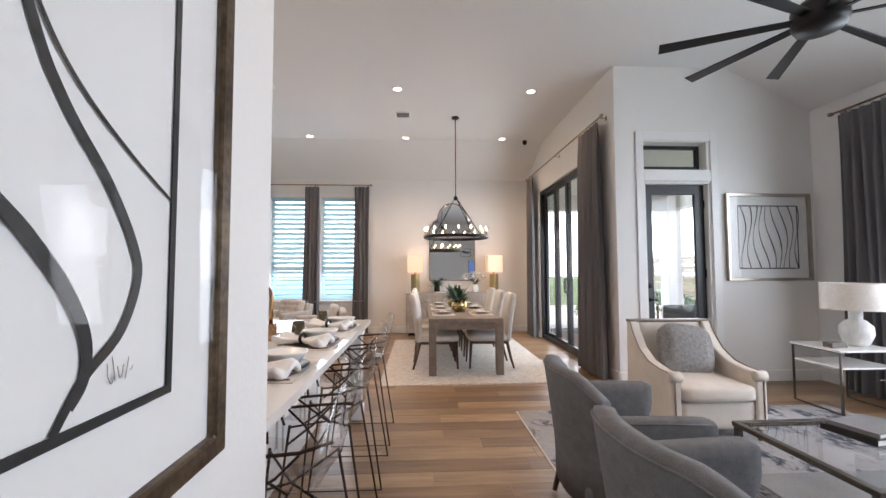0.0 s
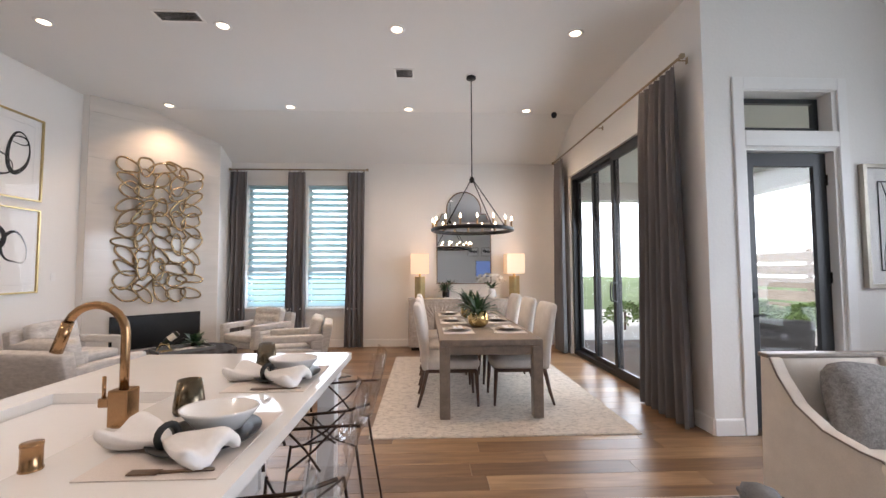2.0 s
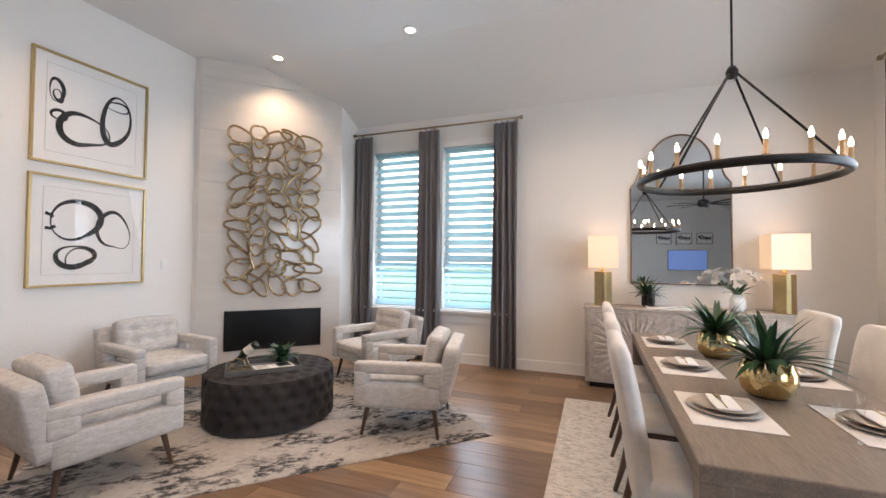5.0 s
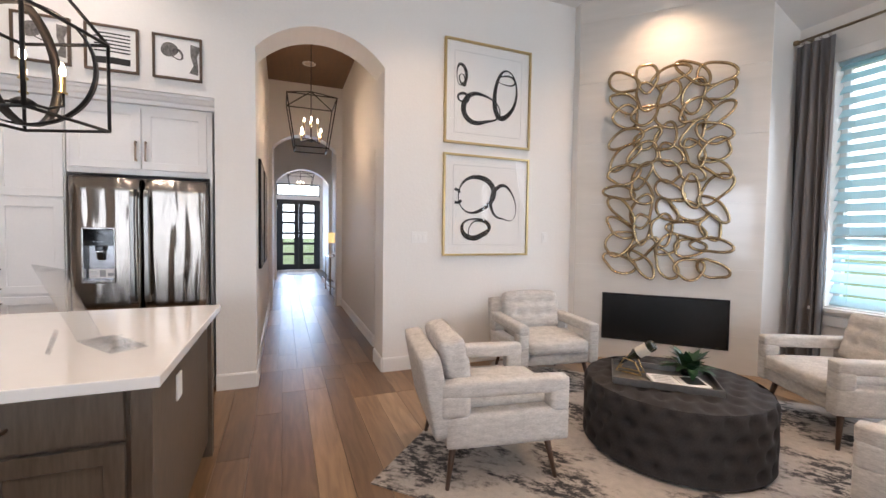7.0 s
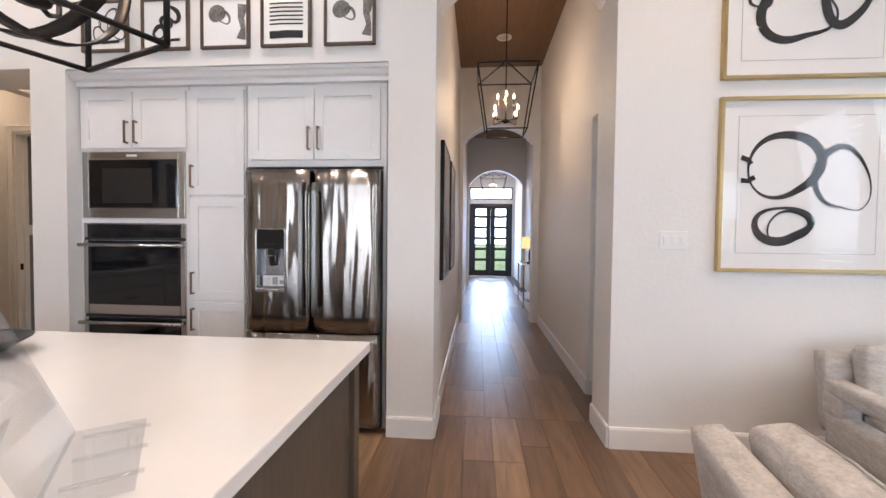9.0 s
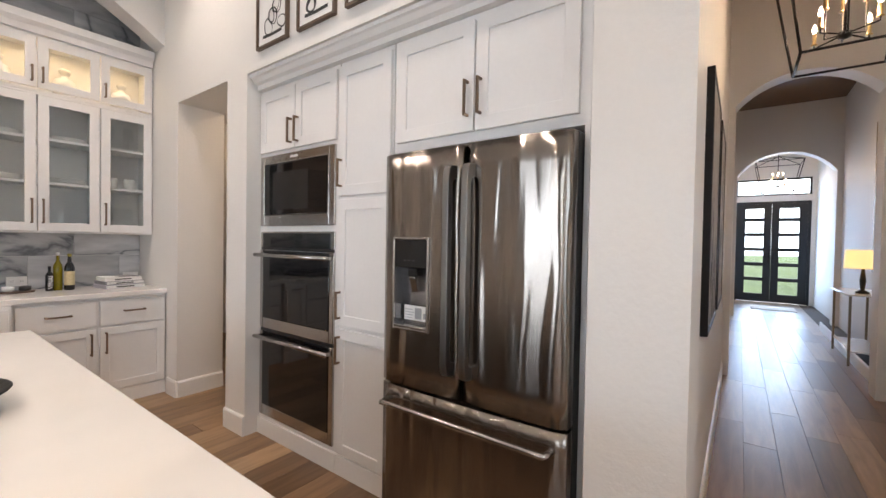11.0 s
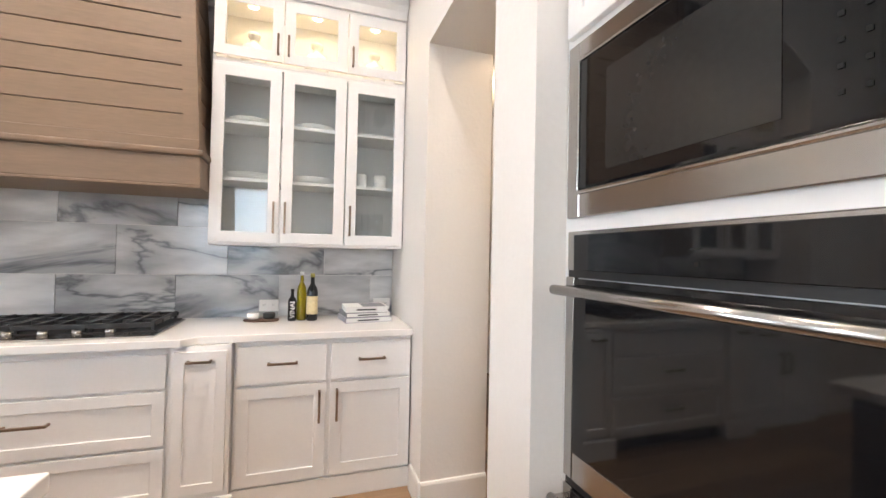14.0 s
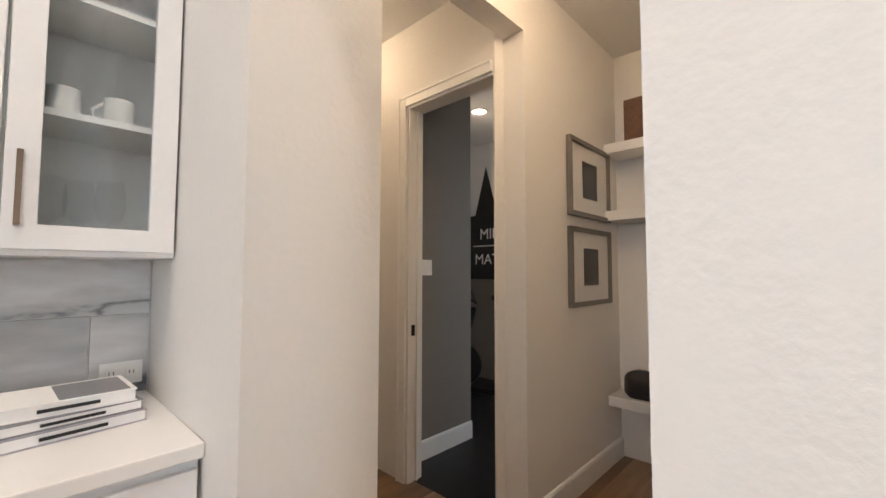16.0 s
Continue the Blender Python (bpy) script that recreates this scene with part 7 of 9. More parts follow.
part("body", box(-0.09, -0.10, 0, 0.09, 0.10, 0.30, 0.006), material("red_brown_wood", (0.13, 0.06, 0.035), 0.5, vary=0.2), bxs)
bag = single("bag", soft_box(-0.10, -0.12, 0, 0.10, 0.12, 0.17, 0.06, 0.01, 6, 0.012), DARKPLATE, "soft black bag on the low shelf", "bag", pose(-6.45, -0.12, 0.491))
# two unseen lamps without fittings, added to brighten the pantry hall
bulb_light("pantry_fill_light", (-4.85, 0.25, 2.85), 18, (1.0, 0.74, 0.46), 0.1)
bulb_light("pantry_fill_light", (-4.75, -1.6, 2.85), 10, (1.0, 0.74, 0.46), 0.1)
pcl = thing("downlight", "round lit ceiling light in the exercise room", "ceiling light", pose(-6.7, -1.75, 3.0))
part("lens", lathe([(0.07, -0.004), (0.001, -0.004)], 20, cap=False), DLGLOW, pcl)
part("trim_ring", lathe([(0.07, -0.006), (0.095, -0.006), (0.097, 0)], 20, cap=False), TRIM, pcl)
bulb_light("exercise_room_light", (-6.7, -1.75, 2.7), 3, (1.0, 0.78, 0.55), 0.1)
# mural and sign on the far wall of the exercise room
gm = thing("mural", "black and white geometric mountain mural on the far wall", "mural", pose(-7.599, 0, 0, rz=90))
part("field", box(-3.4, -0.004, 1.25, -0.5, 0, 3.0), PAPER, gm)
for x0, w, h in ((-3.4, 0.9, 1.2), (-2.75, 0.8, 1.45), (-2.1, 0.9, 1.0), (-1.4, 0.9, 1.4)):
    part("triangle", prism([(x0, 1.25), (x0 + w, 1.25), (x0 + w / 2, 1.25 + h)], "y", -0.007, -0.0045), DARKPLATE, gm)
sg = thing("wall_sign", "black sign with white capital letters", "sign", pose(-7.585, -2.63, 1.30, rz=90))
part("board", box(0, -0.02, 0, 1.0, 0, 0.77, 0.004), DARKPLATE, sg)


def lettering(parent, text, size, m, mat):
    cu = bpy.data.curves.new("text", "FONT")
    cu.body, cu.size, cu.extrude = text, size, 0.002
    tmp = bpy.data.objects.new("text", cu)
    scene.collection.objects.link(tmp)
    me = bpy.data.meshes.new_from_object(tmp.evaluated_get(bpy.context.evaluated_depsgraph_get()))
    bpy.data.objects.remove(tmp)
    bpy.data.curves.remove(cu)
    me.materials.clear()
    me.materials.append(mat)
    ob = new("lettering", me)
    ob.parent = parent
    ob.matrix_basis = m
    return ob


lettering(sg, "MIND", 0.19, pose(0.20, -0.024, 0.46, rx=90), PAPER)
lettering(sg, "MATTER", 0.19, pose(0.12, -0.024, 0.14, rx=90), PAPER)
part("rule", box(0.10, -0.024, 0.365, 0.85, -0.020, 0.38), PAPER, sg)
bike = thing("exercise_bike", "dark exercise bike in the dim room", "exercise bike", pose(-7.0, -1.95, 0.005, rz=20))
part("frame", join(tube([(0, -0.45, 0.05), (0, 0.45, 0.05)], 0.03, 8), tube([(0, -0.3, 0.05), (0, -0.1, 0.95)], 0.03, 8), tube([(0, 0.3, 0.05), (0, 0.25, 1.05)], 0.03, 8)), BLACKMETAL, bike)
part("flywheel", moved(lathe([(0.22, -0.03), (0.24, 0), (0.22, 0.03)], 24), Matrix.Translation((0, -0.25, 0.32)) @ Matrix.Rotation(radians(90), 4, "Y")), BLACKMETAL, bike)
part("saddle", soft_box(-0.08, 0.12, 1.03, 0.08, 0.38, 1.10, 0.03), DARKPLATE, bike)
part("handlebar", tube([(-0.2, -0.2, 1.12), (0, -0.08, 1.0), (0.2, -0.2, 1.12)], 0.018, 8), BLACKMETAL, bike)

# ---- kitchen small things ----
KZ = 0.922
OILM = material("olive_oil_bottle", (0.20, 0.16, 0.006), 0.08, vary=0.02)
LABEL = material("cream_gold_label", (0.62, 0.52, 0.30), 0.5, vary=0.1)


def bottle(name, label, x, y, r, h, mat, band, cap, m=None):
    ob = thing(name, label, "bottle", pose(x, y, KZ))
    part("glass", lathe([(r * 0.92, 0), (r, 0.008), (r, h * 0.60), (r * 0.85, h * 0.68), (r * 0.38, h * 0.78), (r * 0.34, h * 0.94)], 20), mat, ob)
    part("cap", lathe([(r * 0.42, h * 0.92), (r * 0.42, h), (0.001, h)], 14), cap, ob)
    if band:
        part("label", lathe([(r * 1.015, h * 0.14), (r * 1.015, h * 0.52)], 20, cap=False), band, ob)
    return ob


bottle("oil_bottle", "clear bottle of yellow-green olive oil on the worktop", -3.18, -0.79, 0.030, 0.31, OILM, None, PORCELAIN)
bottle("oil_bottle", "dark bottle with a cream label on the worktop", -3.245, -0.755, 0.034, 0.30, DARKGLASS, LABEL, material("green_gold_cap", (0.30, 0.26, 0.05), 0.4))
vb = bottle("vinegar_bottle", "small black vinegar bottle with upright white lettering", -3.125, -0.76, 0.026, 0.20, DARKGLASS, None, BLACKMETAL)
lettering(vb, "VINAI", 0.042, Matrix.Translation((0.016, 0.0275, 0.018)) @ Matrix.Rotation(radians(180), 4, "Z") @ Matrix.Rotation(radians(90), 4, "X") @ Matrix.Rotation(radians(90), 4, "Z") @ Matrix.Translation((0, -0.032, 0)), PAPER)
tr3 = thing("condiment_board", "small oval walnut board with two salt pots", "board", pose(-2.945, -0.79, KZ))
bd = lathe([(0.10, 0), (0.105, 0.006), (0.10, 0.014), (0.001, 0.014)], 32)
part("board", moved(bd, Matrix.Diagonal((1.0, 0.55, 1, 1))), CHAIRLEG, tr3)
for k, (x, mt) in enumerate(((0.048, PORCELAIN), (-0.045, DARKPLATE))):
    o = thing("salt_pot", "small white salt pot on the board" if k == 0 else "small black salt pot on the board", "pot", pose(-2.945 + x, -0.79, KZ + 0.0145))
    part("bowl", lathe([(0.032, 0), (0.036, 0.01), (0.036, 0.034), (0.030, 0.036), (0.001, 0.028)], 20), mt, o)
BOOKG = material("grey_book_cover", (0.22, 0.22, 0.23), 0.5)
zz = KZ
for k, (w, d, h, mt, an) in enumerate(((0.30, 0.235, 0.032, material("mauve_grey_cover", (0.40, 0.38, 0.42), 0.5), 188), (0.285, 0.225, 0.028, BOOKG, 187), (0.27, 0.215, 0.034, PAPER, 182))):
    bk = thing("book", "hardcover cook book in a stack on the worktop", "book", pose(-3.575, -0.72, zz, rz=an), "stack of cook books")
    part("cover", boxes((-w / 2, -d / 2, 0, w / 2, d / 2, 0.003), (-w / 2, -d / 2, h - 0.003, w / 2, d / 2, h), (-w / 2, -d / 2, 0.003, -w / 2 + 0.003, d / 2, h - 0.003), bevel=0.0008), mt, bk)
    part("paper_block", box(-w / 2 + 0.003, -d / 2 + 0.004, 0.0035, w / 2 - 0.004, d / 2 - 0.004, h - 0.0035), PAPER, bk)
    part("spine_print", box(-w * 0.25, -d / 2 - 0.0006, h * 0.35, w * 0.2, -d / 2 + 0.003, h * 0.6), INK, bk)
    if k == 2:
        part("cover_photo", box(-w * 0.1, -d * 0.45, h + 0.0002, w * 0.45, d * 0.4, h + 0.0012), BOOKG, bk)
    zz += h + 0.0015
for x, z in ((-2.97, 0.955), (-3.73, 0.955), (-1.30, 0.94)):
    o = thing("wall_socket", "white double socket plate on the backsplash", "socket", pose(x, YS + 0.0115, z, rz=180))
    part("plate", box(-0.06, -0.006, 0, 0.06, 0, 0.078, 0.002), TRIM, o)
    for sx in (-0.028, 0.028):
        part("outlet", box(sx - 0.017, -0.009, 0.02, sx + 0.017, -0.005, 0.058, 0.002), TRIM, o)
        for q in (-0.006, 0.006):
            part("slot", box(sx + q - 0.0012, -0.0096, 0.036, sx + q + 0.0012, -0.0088, 0.048), INK, o)
ut = thing("utensil_jar", "white jar of wooden spoons beside the cooktop", "utensil jar", pose(-1.19, -0.78, KZ))
part("jar", lathe([(0.062, 0), (0.068, 0.01), (0.068, 0.13), (0.062, 0.135), (0.06, 0.12), (0.001, 0.02)], 24), PORCELAIN, ut)
for k in range(3):
    part("wooden_spoon", join(tube([(0.01 * k, 0, 0.02), (0.03 * k - 0.03, 0.01, 0.20)], 0.006, 6), moved(soft_box(-0.028, -0.006, -0.035, 0.028, 0.006, 0.035, 0.006, 0, 3), Matrix.Translation((0.036 * k - 0.036, 0.012, 0.225)))), material("spoon_wood", (0.20, 0.10, 0.05), 0.5) if k == 0 else bpy.data.materials["spoon_wood"], ut)
# dishes in the glass cabinets
for cx, z, n in ((-2.85, 1.409, 5), (-2.85, 1.796, 4), (-2.85, 2.141, 3), (-3.235, 1.409, 5), (-3.235, 1.796, 4), (-3.235, 2.141, 3), (-0.55, 1.409, 4), (-0.92, 1.409, 5), (-0.55, 1.796, 3)):
    pst = thing("plate_stack", "stack of white dinner plates on the cabinet shelf", "plates", pose(cx, -0.845, z), "cabinet plate stacks")
    for i in range(n):
        part("plate", moved(lathe([(0.07, 0), (0.085, 0.003), (0.13, 0.014), (0.131, 0.017), (0.085, 0.007), (0.001, 0.005)], 28), Matrix.Translation((0, 0, 0.009 * i))), PORCELAIN, pst)
for k, (x, z) in enumerate(((-3.52, 1.409), (-3.66, 1.409), (-3.59, 1.409), (-3.52, 2.141), (-3.66, 2.141))):
    o = thing("wine_glass", "clear stemmed glass in the cabinet", "glass", pose(x, -0.82 - 0.05 * (k == 2), z), "cabinet glasses")
    part("bowl", lathe([(0.006, 0.085), (0.03, 0.10), (0.04, 0.14), (0.036, 0.19), (0.030, 0.22)], 18, cap=False), STEMGLASS, o)
    part("stem", lathe([(0.034, 0.0), (0.033, 0.003), (0.006, 0.008), (0.004, 0.05), (0.006, 0.085)], 14, cap=False), STEMGLASS, o)
for x in (-3.54, -3.67):
    o = thing("mug", "white mug on the cabinet shelf", "mug", pose(x, -0.82, 1.796), "cabinet mugs")
    part("cup", lathe([(0.035, 0), (0.04, 0.008), (0.04, 0.095), (0.036, 0.095), (0.034, 0.01), (0.001, 0.008)], 20), PORCELAIN, o)
    part("handle", tube([(0.038, 0, 0.02), (0.062, 0, 0.03), (0.066, 0, 0.055), (0.038, 0, 0.08)], 0.005, 6), PORCELAIN, o)
for x in (-2.85, -3.235, -3.62, -0.55, -0.92, -1.26):
    o = thing("display_vase", "white bottle-necked vase in the lit cabinet", "vase", pose(x, -0.86, 2.501) @ Matrix.Scale(0.84, 4), "vases in the lit cabinets")
    part("body", lathe([(0.07, 0), (0.085, 0.02), (0.09, 0.13), (0.075, 0.19), (0.035, 0.215), (0.03, 0.25), (0.045, 0.265), (0.045, 0.29), (0.03, 0.30), (0.001, 0.295)], 24), PORCELAIN, o)

# acrylic book stand and bowl on the prep island
STANDGLASS = glass("clear_acrylic_stand", (0.93, 0.94, 0.95), 0.04, 1.62)
st = thing("book_stand", "clear acrylic cook book stand on the prep island", "book stand", pose(-1.80, 3.18, KZ, rz=218))
part("back_panel", moved(box(-0.15, -0.003, 0, 0.15, 0.003, 0.34, 0.002), Matrix.Translation((0, 0.02, 0.015)) @ Matrix.Rotation(radians(-22), 4, "X")), STANDGLASS, st, "clear acrylic back panel")
part("ledge", box(-0.15, -0.10, 0.012, 0.15, 0.025, 0.018, 0.002), STANDGLASS, st)
for sx in (-0.10, 0.0, 0.10):
    part("peg", tube([(sx, -0.11, 0.02), (sx, 0.0, 0.02)], 0.004, 6), STANDGLASS, st)
part("foot", moved(box(-0.02, -0.003, 0, 0.02, 0.003, 0.09, 0.002), Matrix.Translation((0.08, 0.13, 0.0)) @ Matrix.Rotation(radians(18), 4, "X")), STANDGLASS, st)
bw = thing("fruit_bowl", "low dark bowl with red apples on the prep island", "bowl", pose(-2.38, 2.16, KZ))
part("bowl", lathe([(0.06, 0), (0.10, 0.012), (0.165, 0.055), (0.168, 0.058), (0.10, 0.02), (0.001, 0.012)], 28), DARKPLATE, bw)
for k in range(3):
    ap = single("apple", moved(lathe([(0.001, 0.012), (0.022, 0.0), (0.036, 0.02), (0.038, 0.04), (0.026, 0.064), (0.008, 0.066), (0.001, 0.056)], 16), Matrix.Identity(4)), material("red_apple", (0.30, 0.015, 0.02), 0.3, vary=0.3) if k == 0 else bpy.data.materials["red_apple"], "red apple in the dark bowl", "apple", pose(-2.38 + 0.05 * math.cos(2.1 * k), 2.16 + 0.05 * math.sin(2.1 * k), KZ + 0.016), "apples in the bowl")

# ---- island place settings ----
GUN = material("smoked_gold_tumbler", (0.16, 0.13, 0.09), 0.22, 1.0, vary=0.1)
PINKMAT = material("blush_placemat", (0.68, 0.61, 0.56), 0.8, vary=0.04, fine=220, bump=0.3, bump_scale=280)


def bow_half(sgn):
    bm = soft_box(-0.07, 0.0, 0.0, 0.07, 0.17, 0.038, 0.016, 0.006, 8, 0.007)
    for v in bm.verts:
        t = max(0.0, min(1.0, v.co.y / 0.17))
        v.co.x *= 0.22 + 0.95 * t
        v.co.z = 0.02 + (v.co.z - 0.02) * (0.55 + 0.7 * t) + 0.02 * t * math.sin(v.co.x * 55)
        v.co.y *= sgn
    if sgn < 0:
        bmesh.ops.reverse_faces(bm, faces=bm.faces)
    return bm


IZ = 0.9215
g1 = g2 = g3 = None
for yy in (2.94, 2.22, 1.49):
    m = pose(0.515, yy, IZ)
    if g1 is None:
        g1 = single("placemat", box(-0.175, -0.235, 0, 0.175, 0.235, 0.0035, 0.001), PINKMAT, "blush fabric placemat on the island", "placemat", m, "island placemats")
        g2 = thing("place_setting", "black plate with a white bowl, tied napkin and bronze fork", "place setting", m @ pose(0, 0, 0.004), "island place settings")
        part("plate", moved(lathe([(0.07, 0), (0.09, 0.004), (0.148, 0.02), (0.15, 0.024), (0.09, 0.011), (0.001, 0.009)], 36), Matrix.Translation((0.03, 0.0, 0)) @ Matrix.Diagonal((1.0, 1.12, 1, 1))), DARKPLATE, g2, "matt black plate")
        part("bowl", moved(lathe([(0.035, 0), (0.05, 0.004), (0.085, 0.05), (0.088, 0.058), (0.082, 0.056), (0.045, 0.014), (0.001, 0.010)], 32), Matrix.Translation((0.045, 0.045, 0.015)) @ Matrix.Diagonal((1.35, 1.05, 1.2, 1))), PORCELAIN, g2, "white porcelain bowl")
        nap = part("napkin", moved(join(bow_half(1), bow_half(-1)), Matrix.Translation((-0.035, -0.085, 0.016)) @ Matrix.Rotation(radians(66), 4, "Z") @ Matrix.Diagonal((1.1, 1.1, 1.0, 1))), NAPKIN, g2, "white bow-tied napkin")
        part("napkin_ring", moved(tube([(0.024 * math.cos(t), 0, 0.030 + 0.024 * math.sin(t)) for t in np.linspace(0, 2 * math.pi, 14, endpoint=False)], 0.008, 6, closed=True), Matrix.Translation((-0.035, -0.085, 0.010)) @ Matrix.Rotation(radians(66), 4, "Z") @ Matrix.Scale(1.25, 4)), INK, nap, "black napkin ring")
        part("fork", join(tube([(0.02, -0.205, 0.003), (0.15, -0.195, 0.004)], 0.0045, 6), boxes((-0.055, -0.218, 0.002, 0.02, -0.192, 0.005))), BRONZE, g2)
        g3 = thing("tumbler", "smoked gold tumbler on the island", "cup", m @ pose(-0.165, 0.25, 0), "island tumblers")
        part("cup", lathe([(0.044, 0), (0.052, 0.012), (0.052, 0.03), (0.040, 0.120), (0.037, 0.120), (0.048, 0.03), (0.001, 0.012)], 28), GUN, g3)
    else:
        copy_thing(g1, m)
        copy_thing(g2, m @ pose(0, 0, 0.004))
        copy_thing(g3, m @ pose(-0.165, 0.25, 0))
vs = thing("leafy_branch_vase", "tall green leafy branches in a pale vase on the island", "plant", pose(0.16, 1.02, IZ))
part("vase", lathe([(0.06, 0), (0.085, 0.04), (0.08, 0.18), (0.05, 0.26), (0.055, 0.28), (0.05, 0.27), (0.001, 0.2)], 24), PORCELAIN, vs)
BIG = leaf_blade(0.17, 0.062, 0.35, 8)
lm = bpy.data.meshes.new("leaf")
BIG.to_mesh(lm)
BIG.free()
lm.materials.append(LEAF)
rg = random.Random(31)
for k in range(7):
    a = rg.uniform(-0.9, 1.3) if k < 5 else rg.uniform(1.5, 5)
    hgt, out = rg.uniform(0.35, 0.75), rg.uniform(0.22, 0.42)
    pts = [(out * t ** 1.5 * math.cos(a), out * t ** 1.5 * math.sin(a), 0.22 + hgt * t) for t in np.linspace(0, 1, 8)]
    stem = part("stem", tube(pts, 0.004, 6, r2=0.002), CHAIRLEG, vs)
    for i in range(3, 8):
        o = new("leaf", lm)
        o.parent = stem
        o.matrix_basis = Matrix.Translation(pts[i]) @ Matrix.Rotation(a + rg.choice((-1, 1)) * rg.uniform(0.4, 1.3), 4, "Z") @ Matrix.Rotation(rg.uniform(-0.4, 0.9), 4, "Y") @ Matrix.Rotation(rg.uniform(-0.6, 0.6), 4, "X")

# ---- counter stools ----
def shell():
    """A clear moulded seat that rises into a curved back."""
    bm = bmesh.new()
    prof = [(-0.20, 0.655), (-0.17, 0.668), (-0.05, 0.655), (0.08, 0.65), (0.15, 0.665), (0.19, 0.71), (0.220, 0.82), (0.245, 0.93), (0.262, 1.02)]
    g = []
    for k, (y, z) in enumerate(prof):
        row = []
        for i in range(13):
            u = -1 + i / 6
            hw = 0.22 if k < 6 else 0.22 - 0.03 * (k - 5)
            wrap = -0.06 * u * u if k > 4 else 0.0
            lift = 0.02 * u * u
            row.append(bm.verts.new((hw * u, y + wrap, z + lift)))
        g.append(row)
    for a, b in zip(g, g[1:]):
        for i in range(12):
            bm.faces.new((a[i], a[i + 1], b[i + 1], b[i])).smooth = True
    bmesh.ops.solidify(bm, geom=bm.faces[:], thickness=0.008)
    return bm


WIRE = material("dark_bronze_wire", (0.055, 0.035, 0.025), 0.35, 0.8, vary=0.1)


def stool(m):
    s = thing("counter_stool", "clear acrylic counter stool on thin bronze wire legs", "stool", m, "stools along the island")
    part("seat_shell", shell(), ACRYLIC, s, "clear acrylic seat shell")
    for sx in (-1, 1):
        part("armrest", tube([(sx * 0.20, 0.20, 0.83), (sx * 0.245, 0.10, 0.815), (sx * 0.25, -0.12, 0.80), (sx * 0.245, -0.17, 0.785), (sx * 0.24, -0.185, 0.74), (sx * 0.21, -0.17, 0.66)], 0.0065, 8), WIRE, s)
        part("arm_strut", tube([(sx * 0.20, 0.05, 0.66), (sx * 0.235, -0.02, 0.73), (sx * 0.25, -0.10, 0.80)], 0.005, 6), WIRE, s)
        part("arm_strut", tube([(sx * 0.20, -0.08, 0.66), (sx * 0.235, 0.02, 0.73), (sx * 0.25, 0.10, 0.81)], 0.005, 6), WIRE, s)
        part("side_loop", tube([(sx * 0.19, -0.15, 0.65), (sx * 0.24, -0.22, 0.01), (sx * 0.24, 0.24, 0.01), (sx * 0.19, 0.14, 0.645)], 0.0065, 8), WIRE, s, "bronze wire leg loop")
    part("footrest", tube([(-0.228, -0.19, 0.26), (0.228, -0.19, 0.26)], 0.0065, 8), WIRE, s)
    part("cross_wire", tube([(-0.19, 0.14, 0.64), (0.0, 0.0, 0.60), (0.19, -0.15, 0.64)], 0.005, 6), WIRE, s)
    part("cross_wire", tube([(0.19, 0.14, 0.64), (0.0, 0.0, 0.60), (-0.19, -0.15, 0.64)], 0.005, 6), WIRE, s)
    return s


s0 = None
for yy in (3.02, 2.36, 1.70, 1.06):
    m = pose(0.75, yy, 0.0, rz=-90)
    s0 = stool(m) if s0 is None else (copy_thing(s0, m), s0)[1]

# ---- living room ----
rug("area_rug", "grey-blue abstract rug with a pale veined border in the living room", pose(3.80, 1.62, 0), 3.24, 3.75, rug_material("abstract_rug", (0.34, 0.33, 0.33), (0.055, 0.065, 0.085), 1.6, 0.48, (1.5, 1, 1)), CREAM)
RZ = 0.0125


